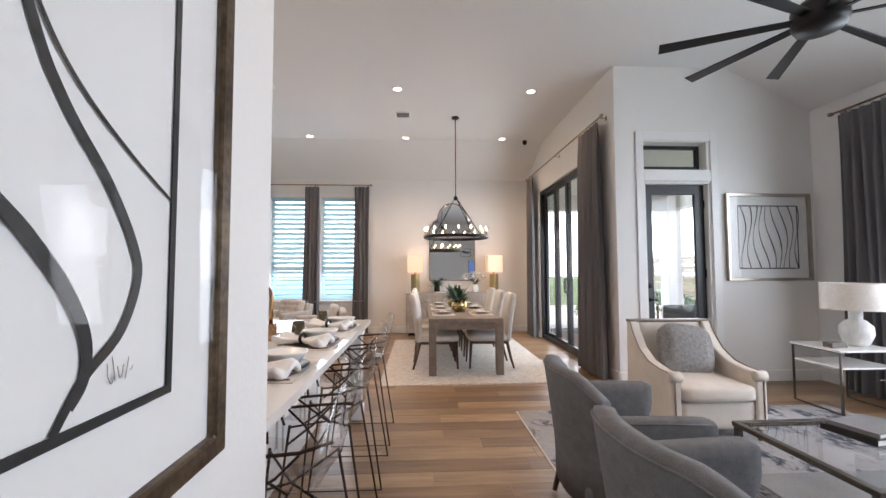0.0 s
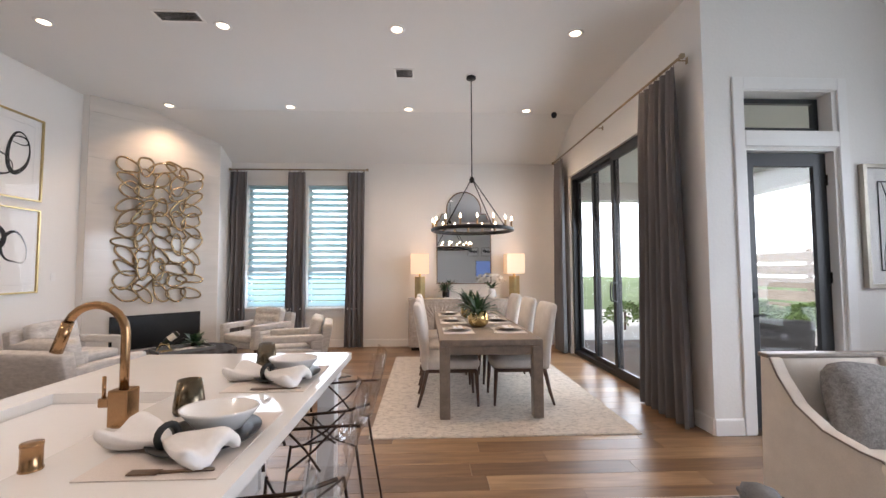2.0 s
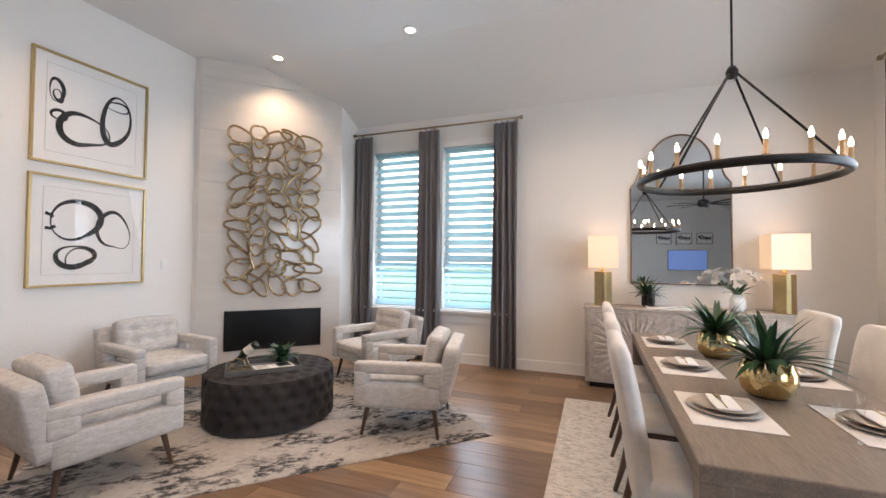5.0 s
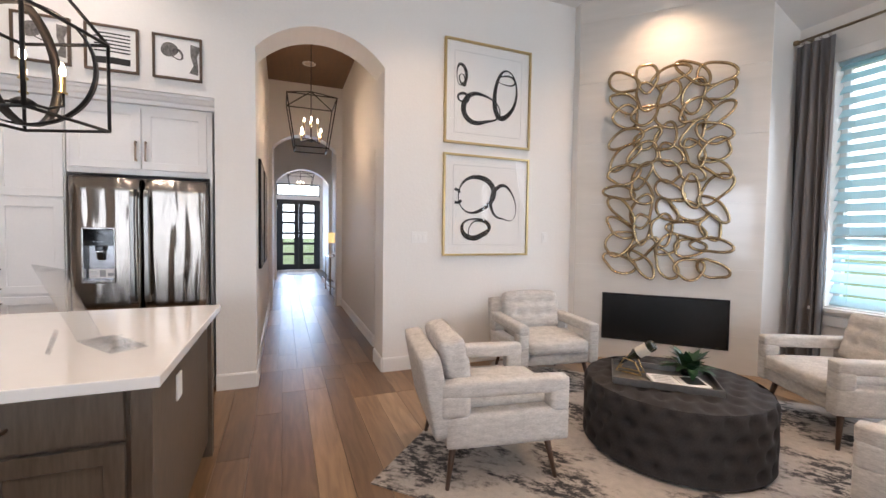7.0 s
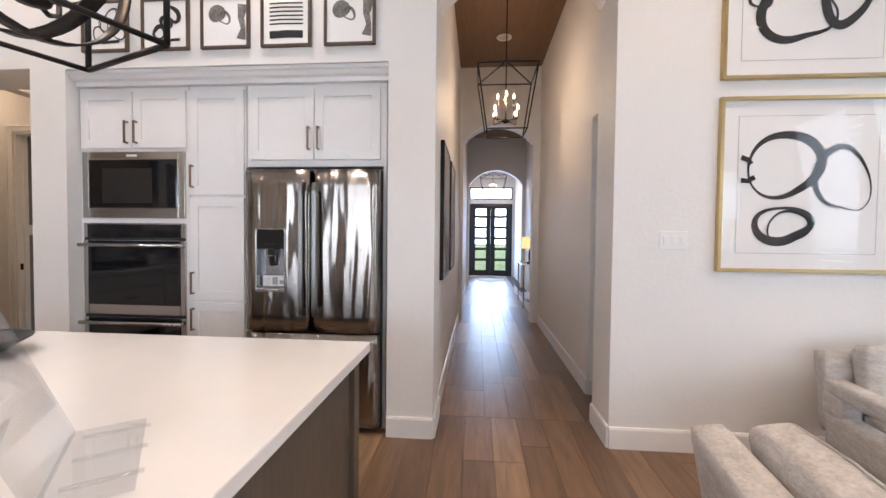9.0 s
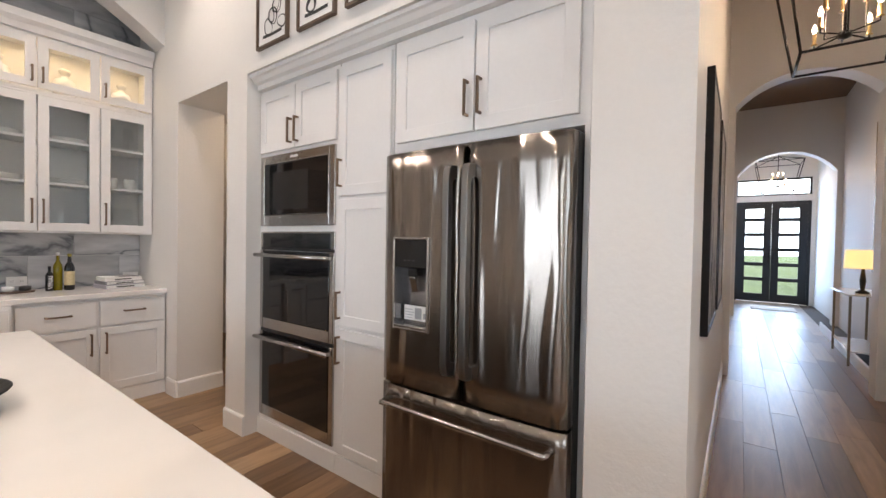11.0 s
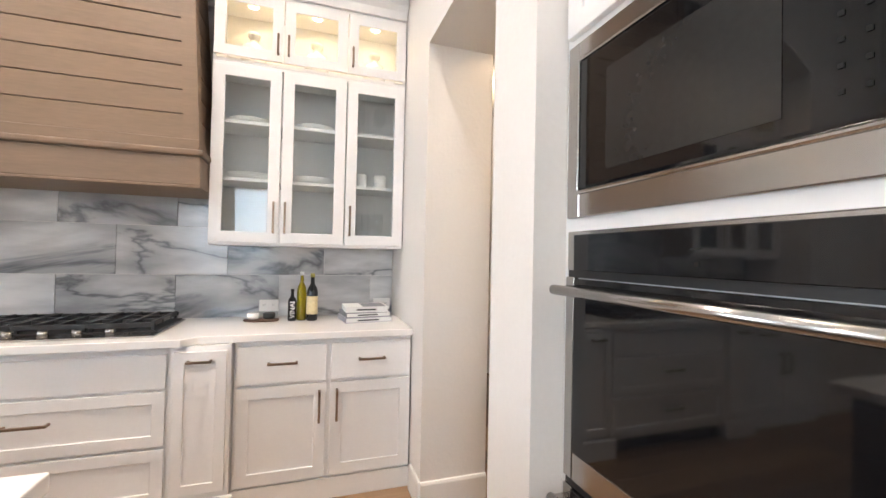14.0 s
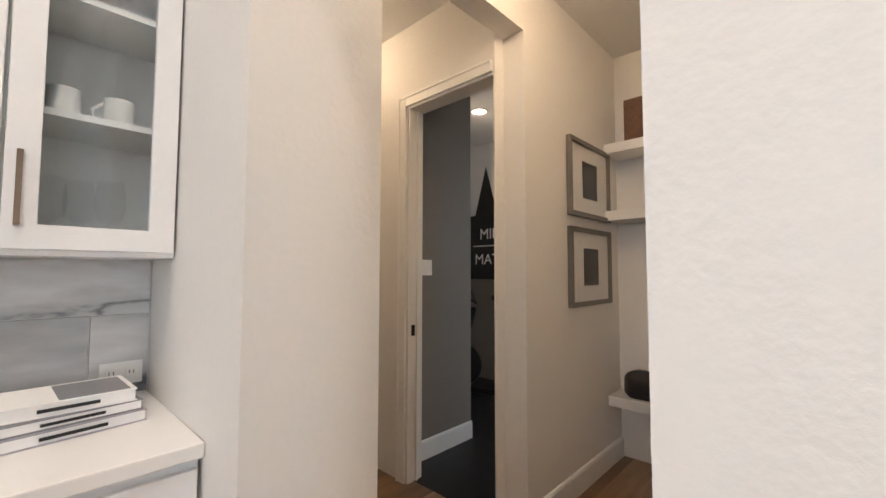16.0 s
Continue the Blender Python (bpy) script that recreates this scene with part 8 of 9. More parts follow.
def barrel_chair(m):
    """A chair with a tall curved back and separate padded arms, front to -y."""
    c = thing("barrel_chair", "slate grey upholstered chair with a tall curved back", "armchair", m, "grey chairs at the coffee table")
    bm = bmesh.new()
    rings = []
    n = 24
    for i in range(n + 1):
        u = -1 + 2 * i / n
        x, y = 0.345 * u, 0.27 - 0.13 * abs(u) ** 2.4
        side = max(0.0, (abs(u) - 0.55) / 0.45)
        top = 0.855 - 0.10 * side ** 1.6
        ang = math.atan2(0.31 * u * abs(u) ** 0.4, 0.345)
        ox, oy = math.sin(ang), math.cos(ang)
        row = []
        for off, z in ((0.0, 0.20), (0.005, 0.40), (0.03, 0.62), (0.055, top - 0.03), (0.048, top - 0.006), (0.02, top), (-0.012, top - 0.008), (-0.025, top - 0.04), (-0.05, 0.62), (-0.075, 0.42), (-0.075, 0.20)):
            row.append(bm.verts.new((x + ox * off, y + oy * off, z)))
        rings.append(row)
    for p, q in zip(rings, rings[1:]):
        for k in range(len(p)):
            bm.faces.new((p[k], p[(k + 1) % len(p)], q[(k + 1) % len(p)], q[k])).smooth = True
    bm.faces.new(rings[0])
    bm.faces.new(rings[-1])
    bmesh.ops.recalc_face_normals(bm, faces=bm.faces)
    seam = [tuple(r[3].co + Vector((0, 0, 0.004))) for r in rings]
    back = part("curved_back", bm, GREYFABRIC, c)
    part("piping", tube(seam, 0.005, 6), GREYFABRIC, back)
    for sx in (-1, 1):
        arm = soft_box(-0.045, -0.33, 0.40, 0.045, 0.14, 0.66, 0.035, 0.004, 7)
        for v in arm.verts:
            if v.co.z < 0.5:
                v.co.y += 0.05 * (0.5 - v.co.z) / 0.1
        a = part("arm", moved(arm, Matrix.Translation((sx * 0.305, 0, 0))), GREYFABRIC, c)
        part("piping", tube([(sx * 0.348, -0.30, 0.642), (sx * 0.349, -0.10, 0.646), (sx * 0.348, 0.11, 0.642)], 0.004, 6), GREYFABRIC, a)
        part("side_panel", soft_box(sx * 0.31 - 0.03, -0.27, 0.19, sx * 0.31 + 0.03, 0.13, 0.43, 0.02, 0.0, 5), GREYFABRIC, c)
    part("seat_cushion", soft_box(-0.27, -0.35, 0.31, 0.27, 0.22, 0.46, 0.05, 0.014), GREYFABRIC, c)
    part("seat_base", soft_box(-0.285, -0.30, 0.19, 0.285, 0.22, 0.32, 0.03), GREYFABRIC, c)
    for sx in (-1, 1):
        for sy in (-1, 1):
            part("leg", tube([(sx * 0.26, -0.02 + sy * 0.21, 0.21), (sx * 0.29, -0.02 + sy * 0.25, 0.0)], 0.022, 8, r2=0.013), CHAIRLEG, c, "tapered dark wooden leg")
    return c


b0 = barrel_chair(pose(2.33, 1.73, RZ, rz=90 - 4) @ Matrix.Diagonal((1.06, 1.12, 1.02, 1)))
copy_thing(b0, pose(2.27, 0.75, RZ, rz=90 + 4) @ Matrix.Diagonal((1.06, 1.12, 1.02, 1)))


def club_chair(m):
    """A framed club chair with swept arms, front to -y."""
    c = thing("club_chair", "cream linen club chair with nailhead trim and sloping arms", "armchair", m)
    for sx in (-1, 1):
        prof = [(-0.42, 0.10), (-0.42, 0.555), (-0.36, 0.60), (-0.25, 0.60), (-0.05, 0.63), (0.12, 0.72), (0.24, 0.86), (0.30, 0.965), (0.38, 0.965), (0.40, 0.10)]
        part("arm", prism(prof, "x", sx * 0.34, sx * 0.43, 0.014), CREAM, c)
        part("arm_roll", moved(lathe([(0.04, -0.052), (0.048, -0.045), (0.048, 0.045), (0.04, 0.052)], 16), Matrix.Translation((sx * 0.385, -0.40, 0.565)) @ Matrix.Rotation(radians(90), 4, "Y")), CREAM, c)
        part("nailhead_trim", tube([(sx * 0.432, y + 0.0, z) for y, z in prof[1:8]], 0.006, 6), TABLEWOOD, c)
        part("front_trim", tube([(sx * 0.40, -0.424, 0.12), (sx * 0.40, -0.424, 0.54)], 0.006, 6), TABLEWOOD, c)
    part("backrest", moved(soft_box(-0.34, -0.07, 0, 0.34, 0.05, 0.60, 0.03), Matrix.Translation((0, 0.32, 0.37)) @ Matrix.Rotation(radians(-6), 4, "X")), CREAM, c)
    part("back_rail", box(-0.43, 0.31, 0.955, 0.43, 0.40, 0.985, 0.008), TABLEWOOD, c)
    part("seat_base", soft_box(-0.345, -0.40, 0.10, 0.345, 0.36, 0.34, 0.02), CREAM, c)
    part("seat_cushion", soft_box(-0.335, -0.44, 0.335, 0.335, 0.26, 0.49, 0.05, 0.02), CREAM, c)
    for sx in (-1, 1):
        for sy in (-0.38, 0.36):
            part("leg", tube([(sx * 0.37, sy, 0.11), (sx * 0.375, sy * 1.02, 0)], 0.026, 8, r2=0.016), CHAIRLEG, c)
    return c


club = club_chair(facing(3.67, 3.05, -0.02, -1.0) @ Matrix.Scale(0.92, 4))
PILLOW = material("grey_patterned_pillow", (0.24, 0.23, 0.225), 0.9, vary=0.2, scale=40, fine=120, bump=0.5, bump_scale=90, spec=0.2)
pil = soft_box(-0.235, -0.07, 0, 0.235, 0.07, 0.44, 0.05, 0.04, 8, 0.004)
single("throw_pillow", moved(pil, Matrix.Rotation(radians(-20), 4, "X") @ Matrix.Rotation(radians(7), 4, "Y")), PILLOW, "grey geometric throw pillow on the cream chair", "pillow", facing(3.67, 3.05, -0.02, -1.0) @ Matrix.Scale(0.92, 4) @ pose(0.0, 0.02, 0.505))

IRON = material("aged_iron", (0.12, 0.105, 0.09), 0.4, 0.8, vary=0.15)
ct = thing("coffee_table", "glass-topped iron coffee table with a lower shelf", "table", pose(3.955, 1.565, RZ))
for sx in (-0.70, 0.70):
    for sy in (-0.40, 0.40):
        part("leg", box(sx - 0.018, sy - 0.018, 0, sx + 0.018, sy + 0.018, 0.405, 0.003), IRON, ct)
part("top_frame", moved(ring(-0.725, -0.425, 0.725, 0.425, 0.04, -0.43, -0.40, 0.003), Matrix.Rotation(radians(-90), 4, "X")), IRON, ct)
g = part("glass_top", box(-0.685, -0.385, 0.415, 0.685, 0.385, 0.424), CLEAR, ct, "clear glass top")
part("shelf", box(-0.68, -0.38, 0.10, 0.68, 0.38, 0.115, 0.003), material("shelf_glass_grey", (0.30, 0.31, 0.32), 0.15), ct)
for x, y, w, d, h, z, mt, an in ((3.88, 1.73, 0.38, 0.28, 0.035, RZ + 0.431, INK, 10), (3.88, 1.73, 0.33, 0.24, 0.025, RZ + 0.467, BOOKG, 14), (4.18, 1.36, 0.34, 0.26, 0.03, RZ + 0.431, PAPER, -8)):
    bk = thing("book", "large flat hardcover book on the coffee table", "book", pose(x, y, z, rz=an), "coffee table books")
    part("cover", boxes((-w / 2, -d / 2, 0, w / 2, d / 2, 0.003), (-w / 2, -d / 2, h - 0.003, w / 2, d / 2, h), (-w / 2, -d / 2, 0.003, -w / 2 + 0.003, d / 2, h - 0.003)), mt, bk)
    part("paper_block", box(-w / 2 + 0.003, -d / 2 + 0.004, 0.0035, w / 2 - 0.004, d / 2 - 0.004, h - 0.0035), PAPER, bk)
fl = thing("flower_vase", "white flowers in a tall white vase on the coffee table", "flowers", pose(4.26, 1.82, RZ + 0.425))
part("vase", lathe([(0.07, 0), (0.075, 0.02), (0.075, 0.22), (0.07, 0.225), (0.001, 0.2)], 24), PORCELAIN, fl)
rg = random.Random(77)
for i in range(22):
    a, e = rg.uniform(0, 6.28), rg.uniform(0.0, 1.4)
    bm = bmesh.new()
    for p in range(5):
        bm = join(bm, moved(leaf_blade(0.05, 0.04, 0.5, 3), Matrix.Rotation(2 * math.pi * p / 5, 4, "Z") @ Matrix.Rotation(radians(-25), 4, "Y")))
    part("blossom", moved(bm, Matrix.Translation((0.13 * math.cos(a) * math.cos(e), 0.13 * math.sin(a) * math.cos(e), 0.27 + 0.14 * math.sin(e))) @ Matrix.Rotation(rg.uniform(-0.9, 0.9), 4, "X")), PETAL, fl)
et = thing("end_table", "iron and marble end table beside the curtain", "table", pose(5.55, 3.42, 0))
for sx in (-0.30, 0.30):
    part("side_loop", tube([(sx, -0.25, 0.02), (sx, -0.25, 0.60), (sx, 0.25, 0.60), (sx, 0.25, 0.02)], 0.016, 4, closed=True), IRON, et)
part("top", box(-0.32, -0.27, 0.605, 0.32, 0.27, 0.625, 0.003), QUARTZ, et)
part("shelf", box(-0.30, -0.25, 0.44, 0.30, 0.25, 0.455, 0.003), QUARTZ, et)
tl = thing("table_lamp", "white textured ceramic lamp with a wide drum shade", "lamp", pose(5.66, 3.38, 0.626))
part("base", lathe([(0.07, 0), (0.10, 0.03), (0.135, 0.12), (0.13, 0.2), (0.08, 0.255), (0.055, 0.27), (0.055, 0.36), (0.03, 0.37)], 28), material("white_ribbed_ceramic", (0.70, 0.68, 0.65), 0.5, vary=0.05, bump=1.0, bump_scale=40), tl, "textured white ceramic base")
part("shade", lathe([(0.27, 0.37), (0.26, 0.635)], 32, cap=False), material("cream_linen_shade", (0.80, 0.74, 0.66), 0.8), tl, "cream drum shade")
sb = single("small_box", box(-0.08, -0.05, 0, 0.08, 0.05, 0.05, 0.004), IRON, "small iron box on the end table", "box", pose(5.37, 3.33, 0.626))

fan = thing("ceiling_fan", "black eight-blade ceiling fan at rest", "ceiling fan", pose(3.68, 1.72, -0.36))
part("motor", lathe([(0.001, 3.22), (0.12, 3.23), (0.14, 3.27), (0.14, 3.36), (0.09, 3.41), (0.03, 3.43)], 28), BLACKMETAL, fan)
part("downrod", tube([(0, 0, 3.42), (0, 0, H + 0.36)], 0.018, 10), BLACKMETAL, fan)
part("canopy", lathe([(0.07, H + 0.30), (0.08, H + 0.359)], 20), BLACKMETAL, fan)
for k in range(8):
    bl = box(0.12, -0.034, -0.004, 0.87, 0.036, 0.004, 0.002)
    for v in bl.verts:
        v.co.y *= 0.75 + 0.5 * (v.co.x - 0.12) / 0.76
    part("blade", moved(bl, Matrix.Translation((0, 0, 3.30)) @ Matrix.Rotation(radians(45 * k + 18), 4, "Z") @ Matrix.Rotation(radians(14), 4, "X")), BLACKMETAL, fan)

# wall behind the start: television and pictures (seen in the dining mirror)
tv = thing("television", "wall-mounted flat television showing a bluish picture", "television", pose(5.35, YB + 0.002, 0, rz=180))
part("case", box(0, -0.05, 1.05, 1.45, 0, 1.90, 0.006), BLACKFRAME, tv)
SCR = glow("tv_screen", (0.16, 0.26, 0.55), 0.9)
part("screen", box(0.015, -0.053, 1.065, 1.435, -0.0505, 1.885), SCR, tv, "lit bluish screen")
for k in range(3):
    st2 = [ribbon(sweep(((0.06, 0.16 + 0.05 * i), (0.22, 0.30 - 0.04 * i), (0.38, 0.20 + 0.05 * i), (0.52, 0.30))), lambda t: 0.03, -0.0145 - 0.0004 * i, False) for i in range(4)]
    framed("small_picture", "framed black brushstroke print above the television", pose(5.55 - 0.75 * k, YB + 0.002, 2.15, rz=180), 0.58, 0.46, 0.02, BROWNFRAME, st2, depth=0.03, glazed=False)

# ---- outside ----
CONC = material("patio_concrete", (0.42, 0.41, 0.39), 0.8, vary=0.08, scale=2, bump=0.2)
setting("patio", boxes((3.92, 4.62, -0.11, 7.4, 9.1, -0.03)), CONC, "pale concrete covered patio", "patio")
setting("garden_paving", boxes((7.41, 4.62, -0.12, 11.9, 16.0, -0.075), (3.92, 9.11, -0.12, 7.405, 16.0, -0.075)), material("pale_paving", (0.62, 0.61, 0.58), 0.85, vary=0.07, scale=1.5, bump=0.2), "pale sunlit paving beyond the patio", "paving")
setting("patio_ceiling", boxes((3.92, 4.62, 3.15, 7.4, 9.1, 3.25)), material("pale_board_ceiling", (0.62, 0.65, 0.60), 0.6, vary=0.03), "pale boarded patio ceiling", "ceiling")
setting("patio_beam", boxes((7.1, 4.62, 2.8, 7.4, 9.1, 3.15), (3.92, 8.8, 2.8, 7.1, 9.1, 3.15)), TRIM, "white patio beam", "beam")
for x, y in ((7.25, 8.95), (7.25, 5.2)):
    pc = thing("patio_column", "white square patio column", "column", pose(x, y, -0.03), "patio columns")
    part("shaft", box(-0.17, -0.17, 0, 0.17, 0.17, 2.83, 0.008), TRIM, pc)
    part("plinth", box(-0.20, -0.20, 0, 0.20, 0.20, 0.2, 0.008), TRIM, pc)
pch = thing("patio_chair", "dark metal patio chair outside the glass door", "chair", pose(5.3, 5.6, -0.03, rz=150))
part("seat", soft_box(-0.28, -0.3, 0.36, 0.28, 0.28, 0.48, 0.04), GREYFABRIC, pch)
part("backrest", moved(soft_box(-0.28, -0.05, 0, 0.28, 0.05, 0.5, 0.04), Matrix.Translation((0, 0.28, 0.42)) @ Matrix.Rotation(radians(-14), 4, "X")), GREYFABRIC, pch)
for sx in (-1, 1):
    part("side_frame", tube([(sx * 0.31, -0.3, 0), (sx * 0.31, -0.3, 0.58), (sx * 0.31, 0.3, 0.62), (sx * 0.31, 0.34, 0)], 0.016, 6), BLACKMETAL, pch)
BUSH = material("hedge_leaf", (0.11, 0.19, 0.045), 0.6, vary=0.3, scale=8, per_object=0.12)
rg = random.Random(3)
lf = leaf_blade(0.12, 0.07, 0.3, 2)
lfm = bpy.data.meshes.new("leaf_shape")
lf.to_mesh(lfm)
lf.free()
vsrc = [v.co.copy() for v in lfm.vertices]
fsrc = [tuple(p.vertices) for p in lfm.polygons]


def hedge(x, y, w, d, h, count, label):
    verts, faces = [], []
    for i in range(count):
        a, e = rg.uniform(0, 6.28), rg.uniform(-0.3, 1.57)
        r = rg.uniform(0.75, 1.0)
        c = Vector((x + w / 2 * r * math.cos(a) * math.cos(e), y + d / 2 * r * math.sin(a) * math.cos(e), -0.12 + h * 0.45 + h * 0.5 * r * math.sin(e)))
        m = Matrix.Translation(c) @ Matrix.Rotation(a, 4, "Z") @ Matrix.Rotation(rg.uniform(-1.2, 0.8), 4, "Y") @ Matrix.Rotation(rg.uniform(-1, 1), 4, "X")
        o = len(verts)
        verts += [m @ v for v in vsrc]
        faces += [tuple(o + q for q in f) for f in fsrc]
    me = bpy.data.meshes.new("crown")
    me.from_pydata(verts, [], faces)
    me.materials.append(BUSH)
    ob = thing("shrub", label, "shrub", None, "garden shrubs")
    cr = new("crown", me)
    cr.parent = ob
    part("trunk", tube([(x, y, -0.12), (x, y, h * 0.5)], 0.03, 6), CHAIRLEG, ob)


for k in range(9):
    hedge(6.2 + 0.85 * k + rg.uniform(-0.1, 0.1), 10.9 + 0.25 * math.sin(k * 2.1), 1.0, 0.9, 0.75 + 0.15 * math.sin(k), 520, "clipped light green garden shrub")
for k in range(6):
    hedge(9.3 + 0.3 * math.sin(k), 5.2 + 1.0 * k, 1.0, 1.0, 0.8, 420, "clipped light green garden shrub")
FENCE = material("weathered_fence_board", (0.36, 0.30, 0.24), 0.8, vary=0.15, per_object=0.1)
fe = thing("fence", "weathered wooden board fence round the garden", "fence", None)
for k in range(5):
    part("rail", box(12.0, -6, 0.1 + 0.38 * k, 12.06, 18, 0.40 + 0.38 * k), FENCE, fe)
for k in range(9):
    part("post", box(12.06, -6 + 3 * k, -0.12, 12.16, -5.9 + 3 * k, 2.0), FENCE, fe)
HOUSE = material("pale_brick_house", (0.55, 0.50, 0.45), 0.8, vary=0.08)
ROOF = material("grey_roof", (0.30, 0.29, 0.28), 0.8, vary=0.1)
for x, y in ((46, 27), (48, 6)):
    ho = thing("house", "pale neighbouring house with a grey hipped roof", "house", pose(x, y, -0.12), "neighbouring houses")
    part("wall", box(-6, -6, 0, 6, 6, 3.4), HOUSE, ho)
    bm = bmesh.new()
    q = [bm.verts.new(p) for p in ((-6.6, -6.6, 3.4), (6.6, -6.6, 3.4), (6.6, 6.6, 3.4), (-6.6, 6.6, 3.4), (0, -1, 6.6), (0, 1, 6.6))]
    for f in ((0, 1, 4), (1, 2, 5, 4), (2, 3, 5), (3, 0, 4, 5), (3, 2, 1, 0)):
        bm.faces.new([q[i] for i in f])
    part("roof", bm, ROOF, ho)
    for sx in (-3, 2):
        for nx, ny in ((0, -1), (-1, 0)):
            wb = (sx, -6.05, 1.0, sx + 1.2, -5.98, 2.4) if ny else (-6.05, sx, 1.0, -5.98, sx + 1.2, 2.4)
            part("window", box(*wb), DARKGLASS, ho)
# bright hazy distance
bm = bmesh.new()
rows = []
for i in range(65):
    a = 2 * math.pi * i / 64
    rows.append((bm.verts.new((90 * math.cos(a), 90 * math.sin(a), -0.2)), bm.verts.new((90 * math.cos(a), 90 * math.sin(a), 60))))
for p, q in zip(rows, rows[1:]):
    bm.faces.new((p[0], q[0], q[1], p[1]))
setting("backdrop", bm, glow("hazy_white_sky", (0.86, 0.94, 1.0), 4.5), "bright hazy sky at the horizon", "backdrop")

# ---- floor planks, wall tiles (last: many small pieces) ----
def plank_material():
    m = bpy.data.materials.new("oak_floor_planks")
    m.use_nodes = True
    nt = m.node_tree
    b = nt.nodes["Principled BSDF"]
    geo, info = nt.nodes.new("ShaderNodeNewGeometry"), nt.nodes.new("ShaderNodeObjectInfo")
    rnd = nt.nodes.new("ShaderNodeMath")
    rnd.operation = "ADD"
    nt.links.new(info.outputs["Random"], rnd.inputs[0])
    nt.links.new(geo.outputs["Random Per Island"], rnd.inputs[1])
    fr = nt.nodes.new("ShaderNodeMath")
    fr.operation = "FRACT"
    nt.links.new(rnd.outputs[0], fr.inputs[0])
    off = nt.nodes.new("ShaderNodeVectorMath")
    off.operation = "MULTIPLY_ADD"
    off.inputs[1].default_value = (31.0, 17.0, 5.0)
    nt.links.new(fr.outputs[0], off.inputs[0])
    nt.links.new(geo.outputs["Position"], off.inputs[2])
    mp = nt.nodes.new("ShaderNodeMapping")
    mp.inputs["Scale"].default_value = (0.9, 9, 1)
    nt.links.new(off.outputs[0], mp.inputs[0])
    grain = nt.nodes.new("ShaderNodeTexNoise")
    grain.inputs["Scale"].default_value, grain.inputs["Detail"].default_value, grain.inputs["Distortion"].default_value = 2.6, 8, 0.6
    nt.links.new(mp.outputs[0], grain.inputs[0])
    tone = nt.nodes.new("ShaderNodeValToRGB")
    e = tone.color_ramp.elements
    e[0].position, e[0].color = 0.0, (0.155, 0.092, 0.052, 1)
    e[1].position, e[1].color = 1.0, (0.40, 0.262, 0.150, 1)
    k = e.new(0.55)
    k.color = (0.262, 0.160, 0.088, 1)
    nt.links.new(fr.outputs[0], tone.inputs[0])
    gr = nt.nodes.new("ShaderNodeValToRGB")
    gr.color_ramp.elements[0].position, gr.color_ramp.elements[0].color = 0.3, (0.66, 0.63, 0.60, 1)
    gr.color_ramp.elements[1].position, gr.color_ramp.elements[1].color = 0.68, (1.1, 1.1, 1.1, 1)
    nt.links.new(grain.outputs[0], gr.inputs[0])
    mx = nt.nodes.new("ShaderNodeMix")
    mx.data_type, mx.blend_type = "RGBA", "MULTIPLY"
    mx.inputs["Factor"].default_value = 1
    nt.links.new(tone.outputs[0], mx.inputs["A"])
    nt.links.new(gr.outputs[0], mx.inputs["B"])
    nt.links.new(mx.outputs["Result"], b.inputs["Base Color"])
    rr = nt.nodes.new("ShaderNodeMapRange")
    rr.inputs["To Min"].default_value, rr.inputs["To Max"].default_value = 0.24, 0.40
    nt.links.new(grain.outputs[0], rr.inputs[0])
    nt.links.new(rr.outputs[0], b.inputs["Roughness"])
    bp = nt.nodes.new("ShaderNodeBump")
    bp.inputs["Strength"].default_value, bp.inputs["Distance"].default_value = 0.12, 0.003
    nt.links.new(grain.outputs[0], bp.inputs["Height"])
    nt.links.new(bp.outputs[0], b.inputs["Normal"])
    return m


PLANK = plank_material()
floor_ob = bpy.data.objects["floor"]
shared = {}


def plank_mesh(length, width):
    key = (round(length, 2), width)
    if key not in shared:
        bm = bmesh.new()
        quadbox(bm, 0, 0, -0.012, key[0] - 0.002, width - 0.002, 0.0)
        top = [f for f in bm.faces if f.normal.z > 0.9 or f.calc_center_median().z > -0.001]
        bmesh.ops.bevel(bm, geom=list({e for f in top for e in f.edges}), offset=0.0012, segments=1, affect="EDGES")
        me = bpy.data.meshes.new("plank")
        bm.to_mesh(me)
        bm.free()
        me.materials.append(PLANK)
        shared[key] = me
    return shared[key]


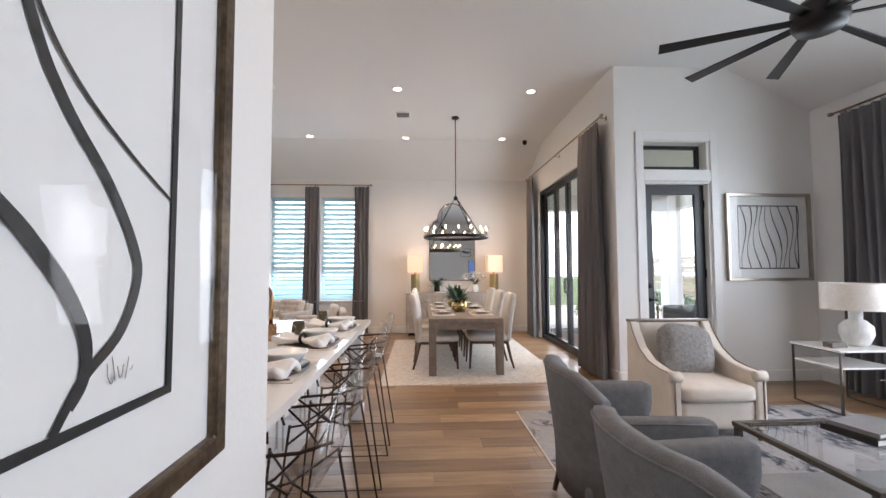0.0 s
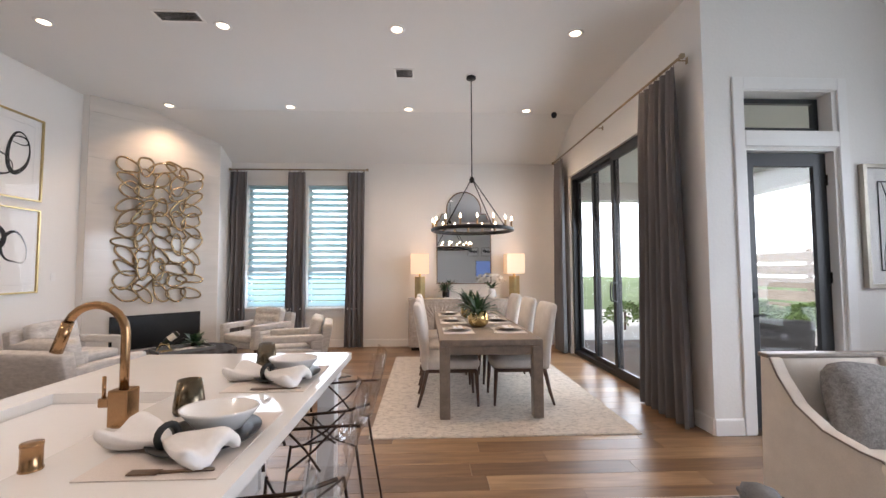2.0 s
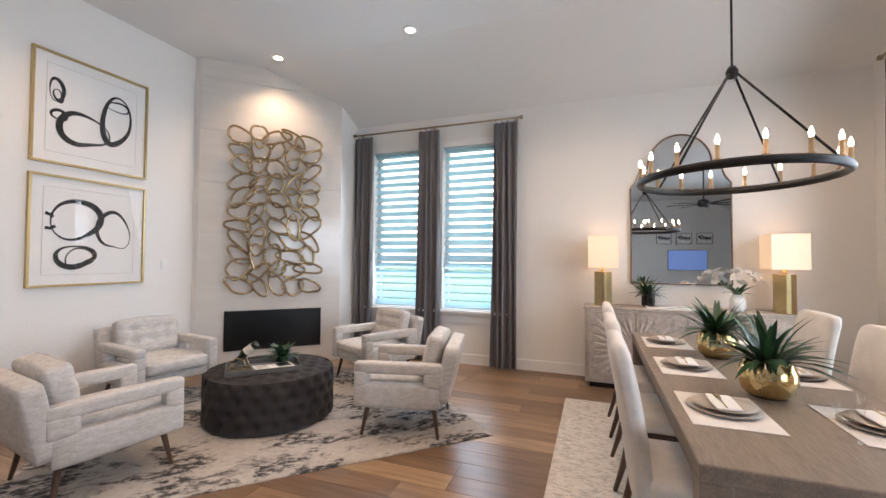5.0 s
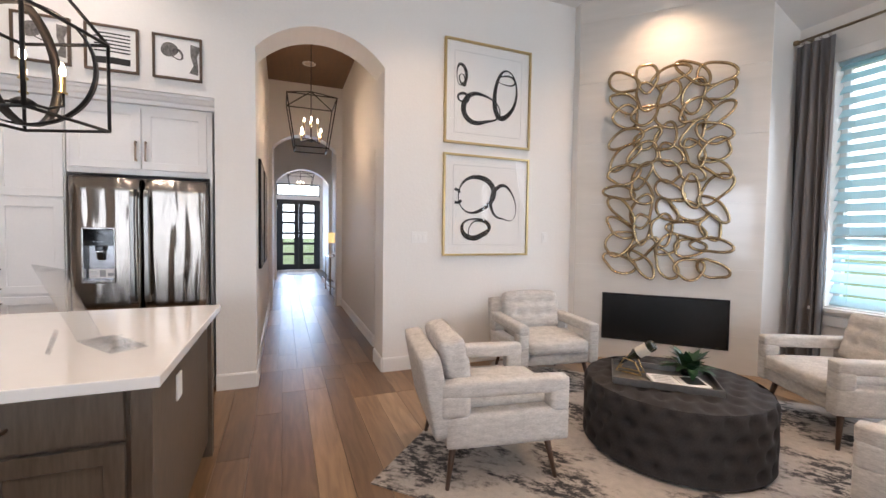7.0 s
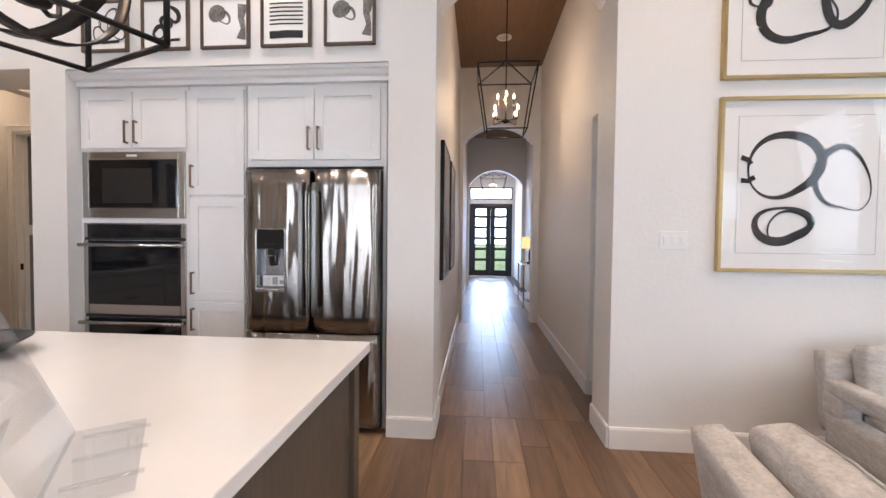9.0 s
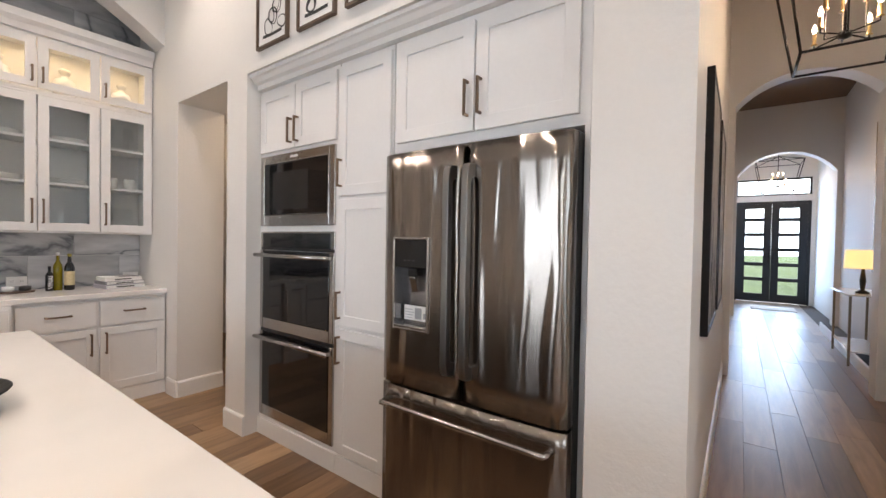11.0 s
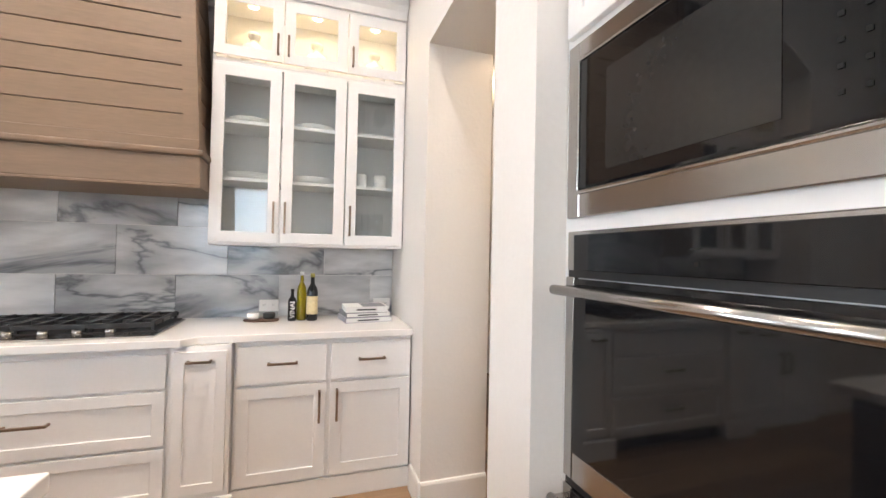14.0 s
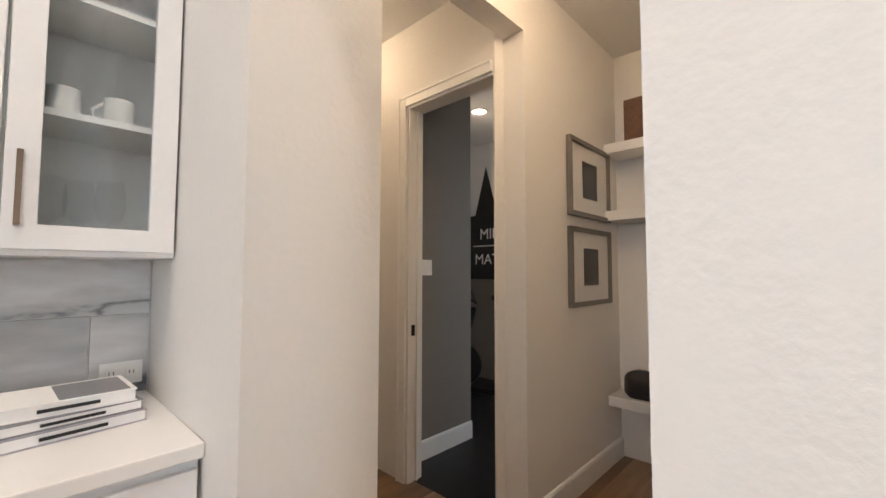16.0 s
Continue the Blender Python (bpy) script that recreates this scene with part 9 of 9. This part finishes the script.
rng = random.Random(7)
PW = 0.185
made, rest = 0, bmesh.new()
lengths = (1.2, 1.5, 1.8, 2.1)
y = -0.98
rows = []
while y < 8.66:
    x0, x1 = XW - 0.36 if y < 8.2 else XW, XL
    if y > YL - 0.19:
        x1 = XE + 0.1
    rows.append((y, x0, x1))
    y += PW
y = -0.98 - PW
while y > YB:
    rows.append((y, 0.84, XL))
    y -= PW
y = 3.6
while y < 4.86:
    rows.append((y + 0.001, -15.4, XW - 0.36))
    y += PW
y = -3.4
while y < 0.80:
    rows.append((y, -5.30 if y < -0.52 else -6.6, XW - 0.36))
    y += PW
for y, x0, x1 in rows:
    x = x0
    step = rng.uniform(0.3, 1.6)
    first = True
    while x < x1 - 0.02:
        ln = step if first else rng.choice(lengths)
        first = False
        ln = min(round(ln, 1), round(x1 - x, 2)) if x1 - x > 0.3 else x1 - x
        near = -3.9 < x < 2.2 and -0.4 < y < 6.4
        if near and made < 300:
            ob = new("plank", plank_mesh(ln, PW))
            ob.location = (x, y, 0)
            ob.parent = floor_ob
            made += 1
        else:
            quadbox(rest, x, y, -0.012, x + ln - 0.002, y + PW - 0.002, 0.0)
        x += ln
ob = mesh_object("planks_joined", rest, PLANK)
ob.parent = floor_ob
tagged(ob, kind="stuff")

# marble backsplash tiles on the south wall
sw = bpy.data.objects["wall_south"]
TWD, THT = 0.61, 0.305
tile_meshes = {}
z = 0.895
r = 0
while z < 3.7:
    x = -0.27 if r % 2 else 0.02
    while x > -3.80:
        a, b = max(x - TWD, -3.805), min(x, -0.36)
        if b - a > 0.03:
            key = round(b - a, 3)
            if key not in tile_meshes:
                bm = box(0, 0, 0, key - 0.0025, 0.01, THT - 0.0025)
                bmesh.ops.bevel(bm, geom=[e for e in bm.edges if all(v.co.y > 0.005 for v in e.verts)], offset=0.0008, segments=1, affect="EDGES")
                me = bpy.data.meshes.new("tile")
                bm.to_mesh(me)
                bm.free()
                me.materials.append(MARBLE)
                tile_meshes[key] = me
            ob = new("tile", tile_meshes[key])
            ob.location = (a, YS + 0.001, z)
            ob.parent = sw
        x -= TWD
    z += THT
    r += 1
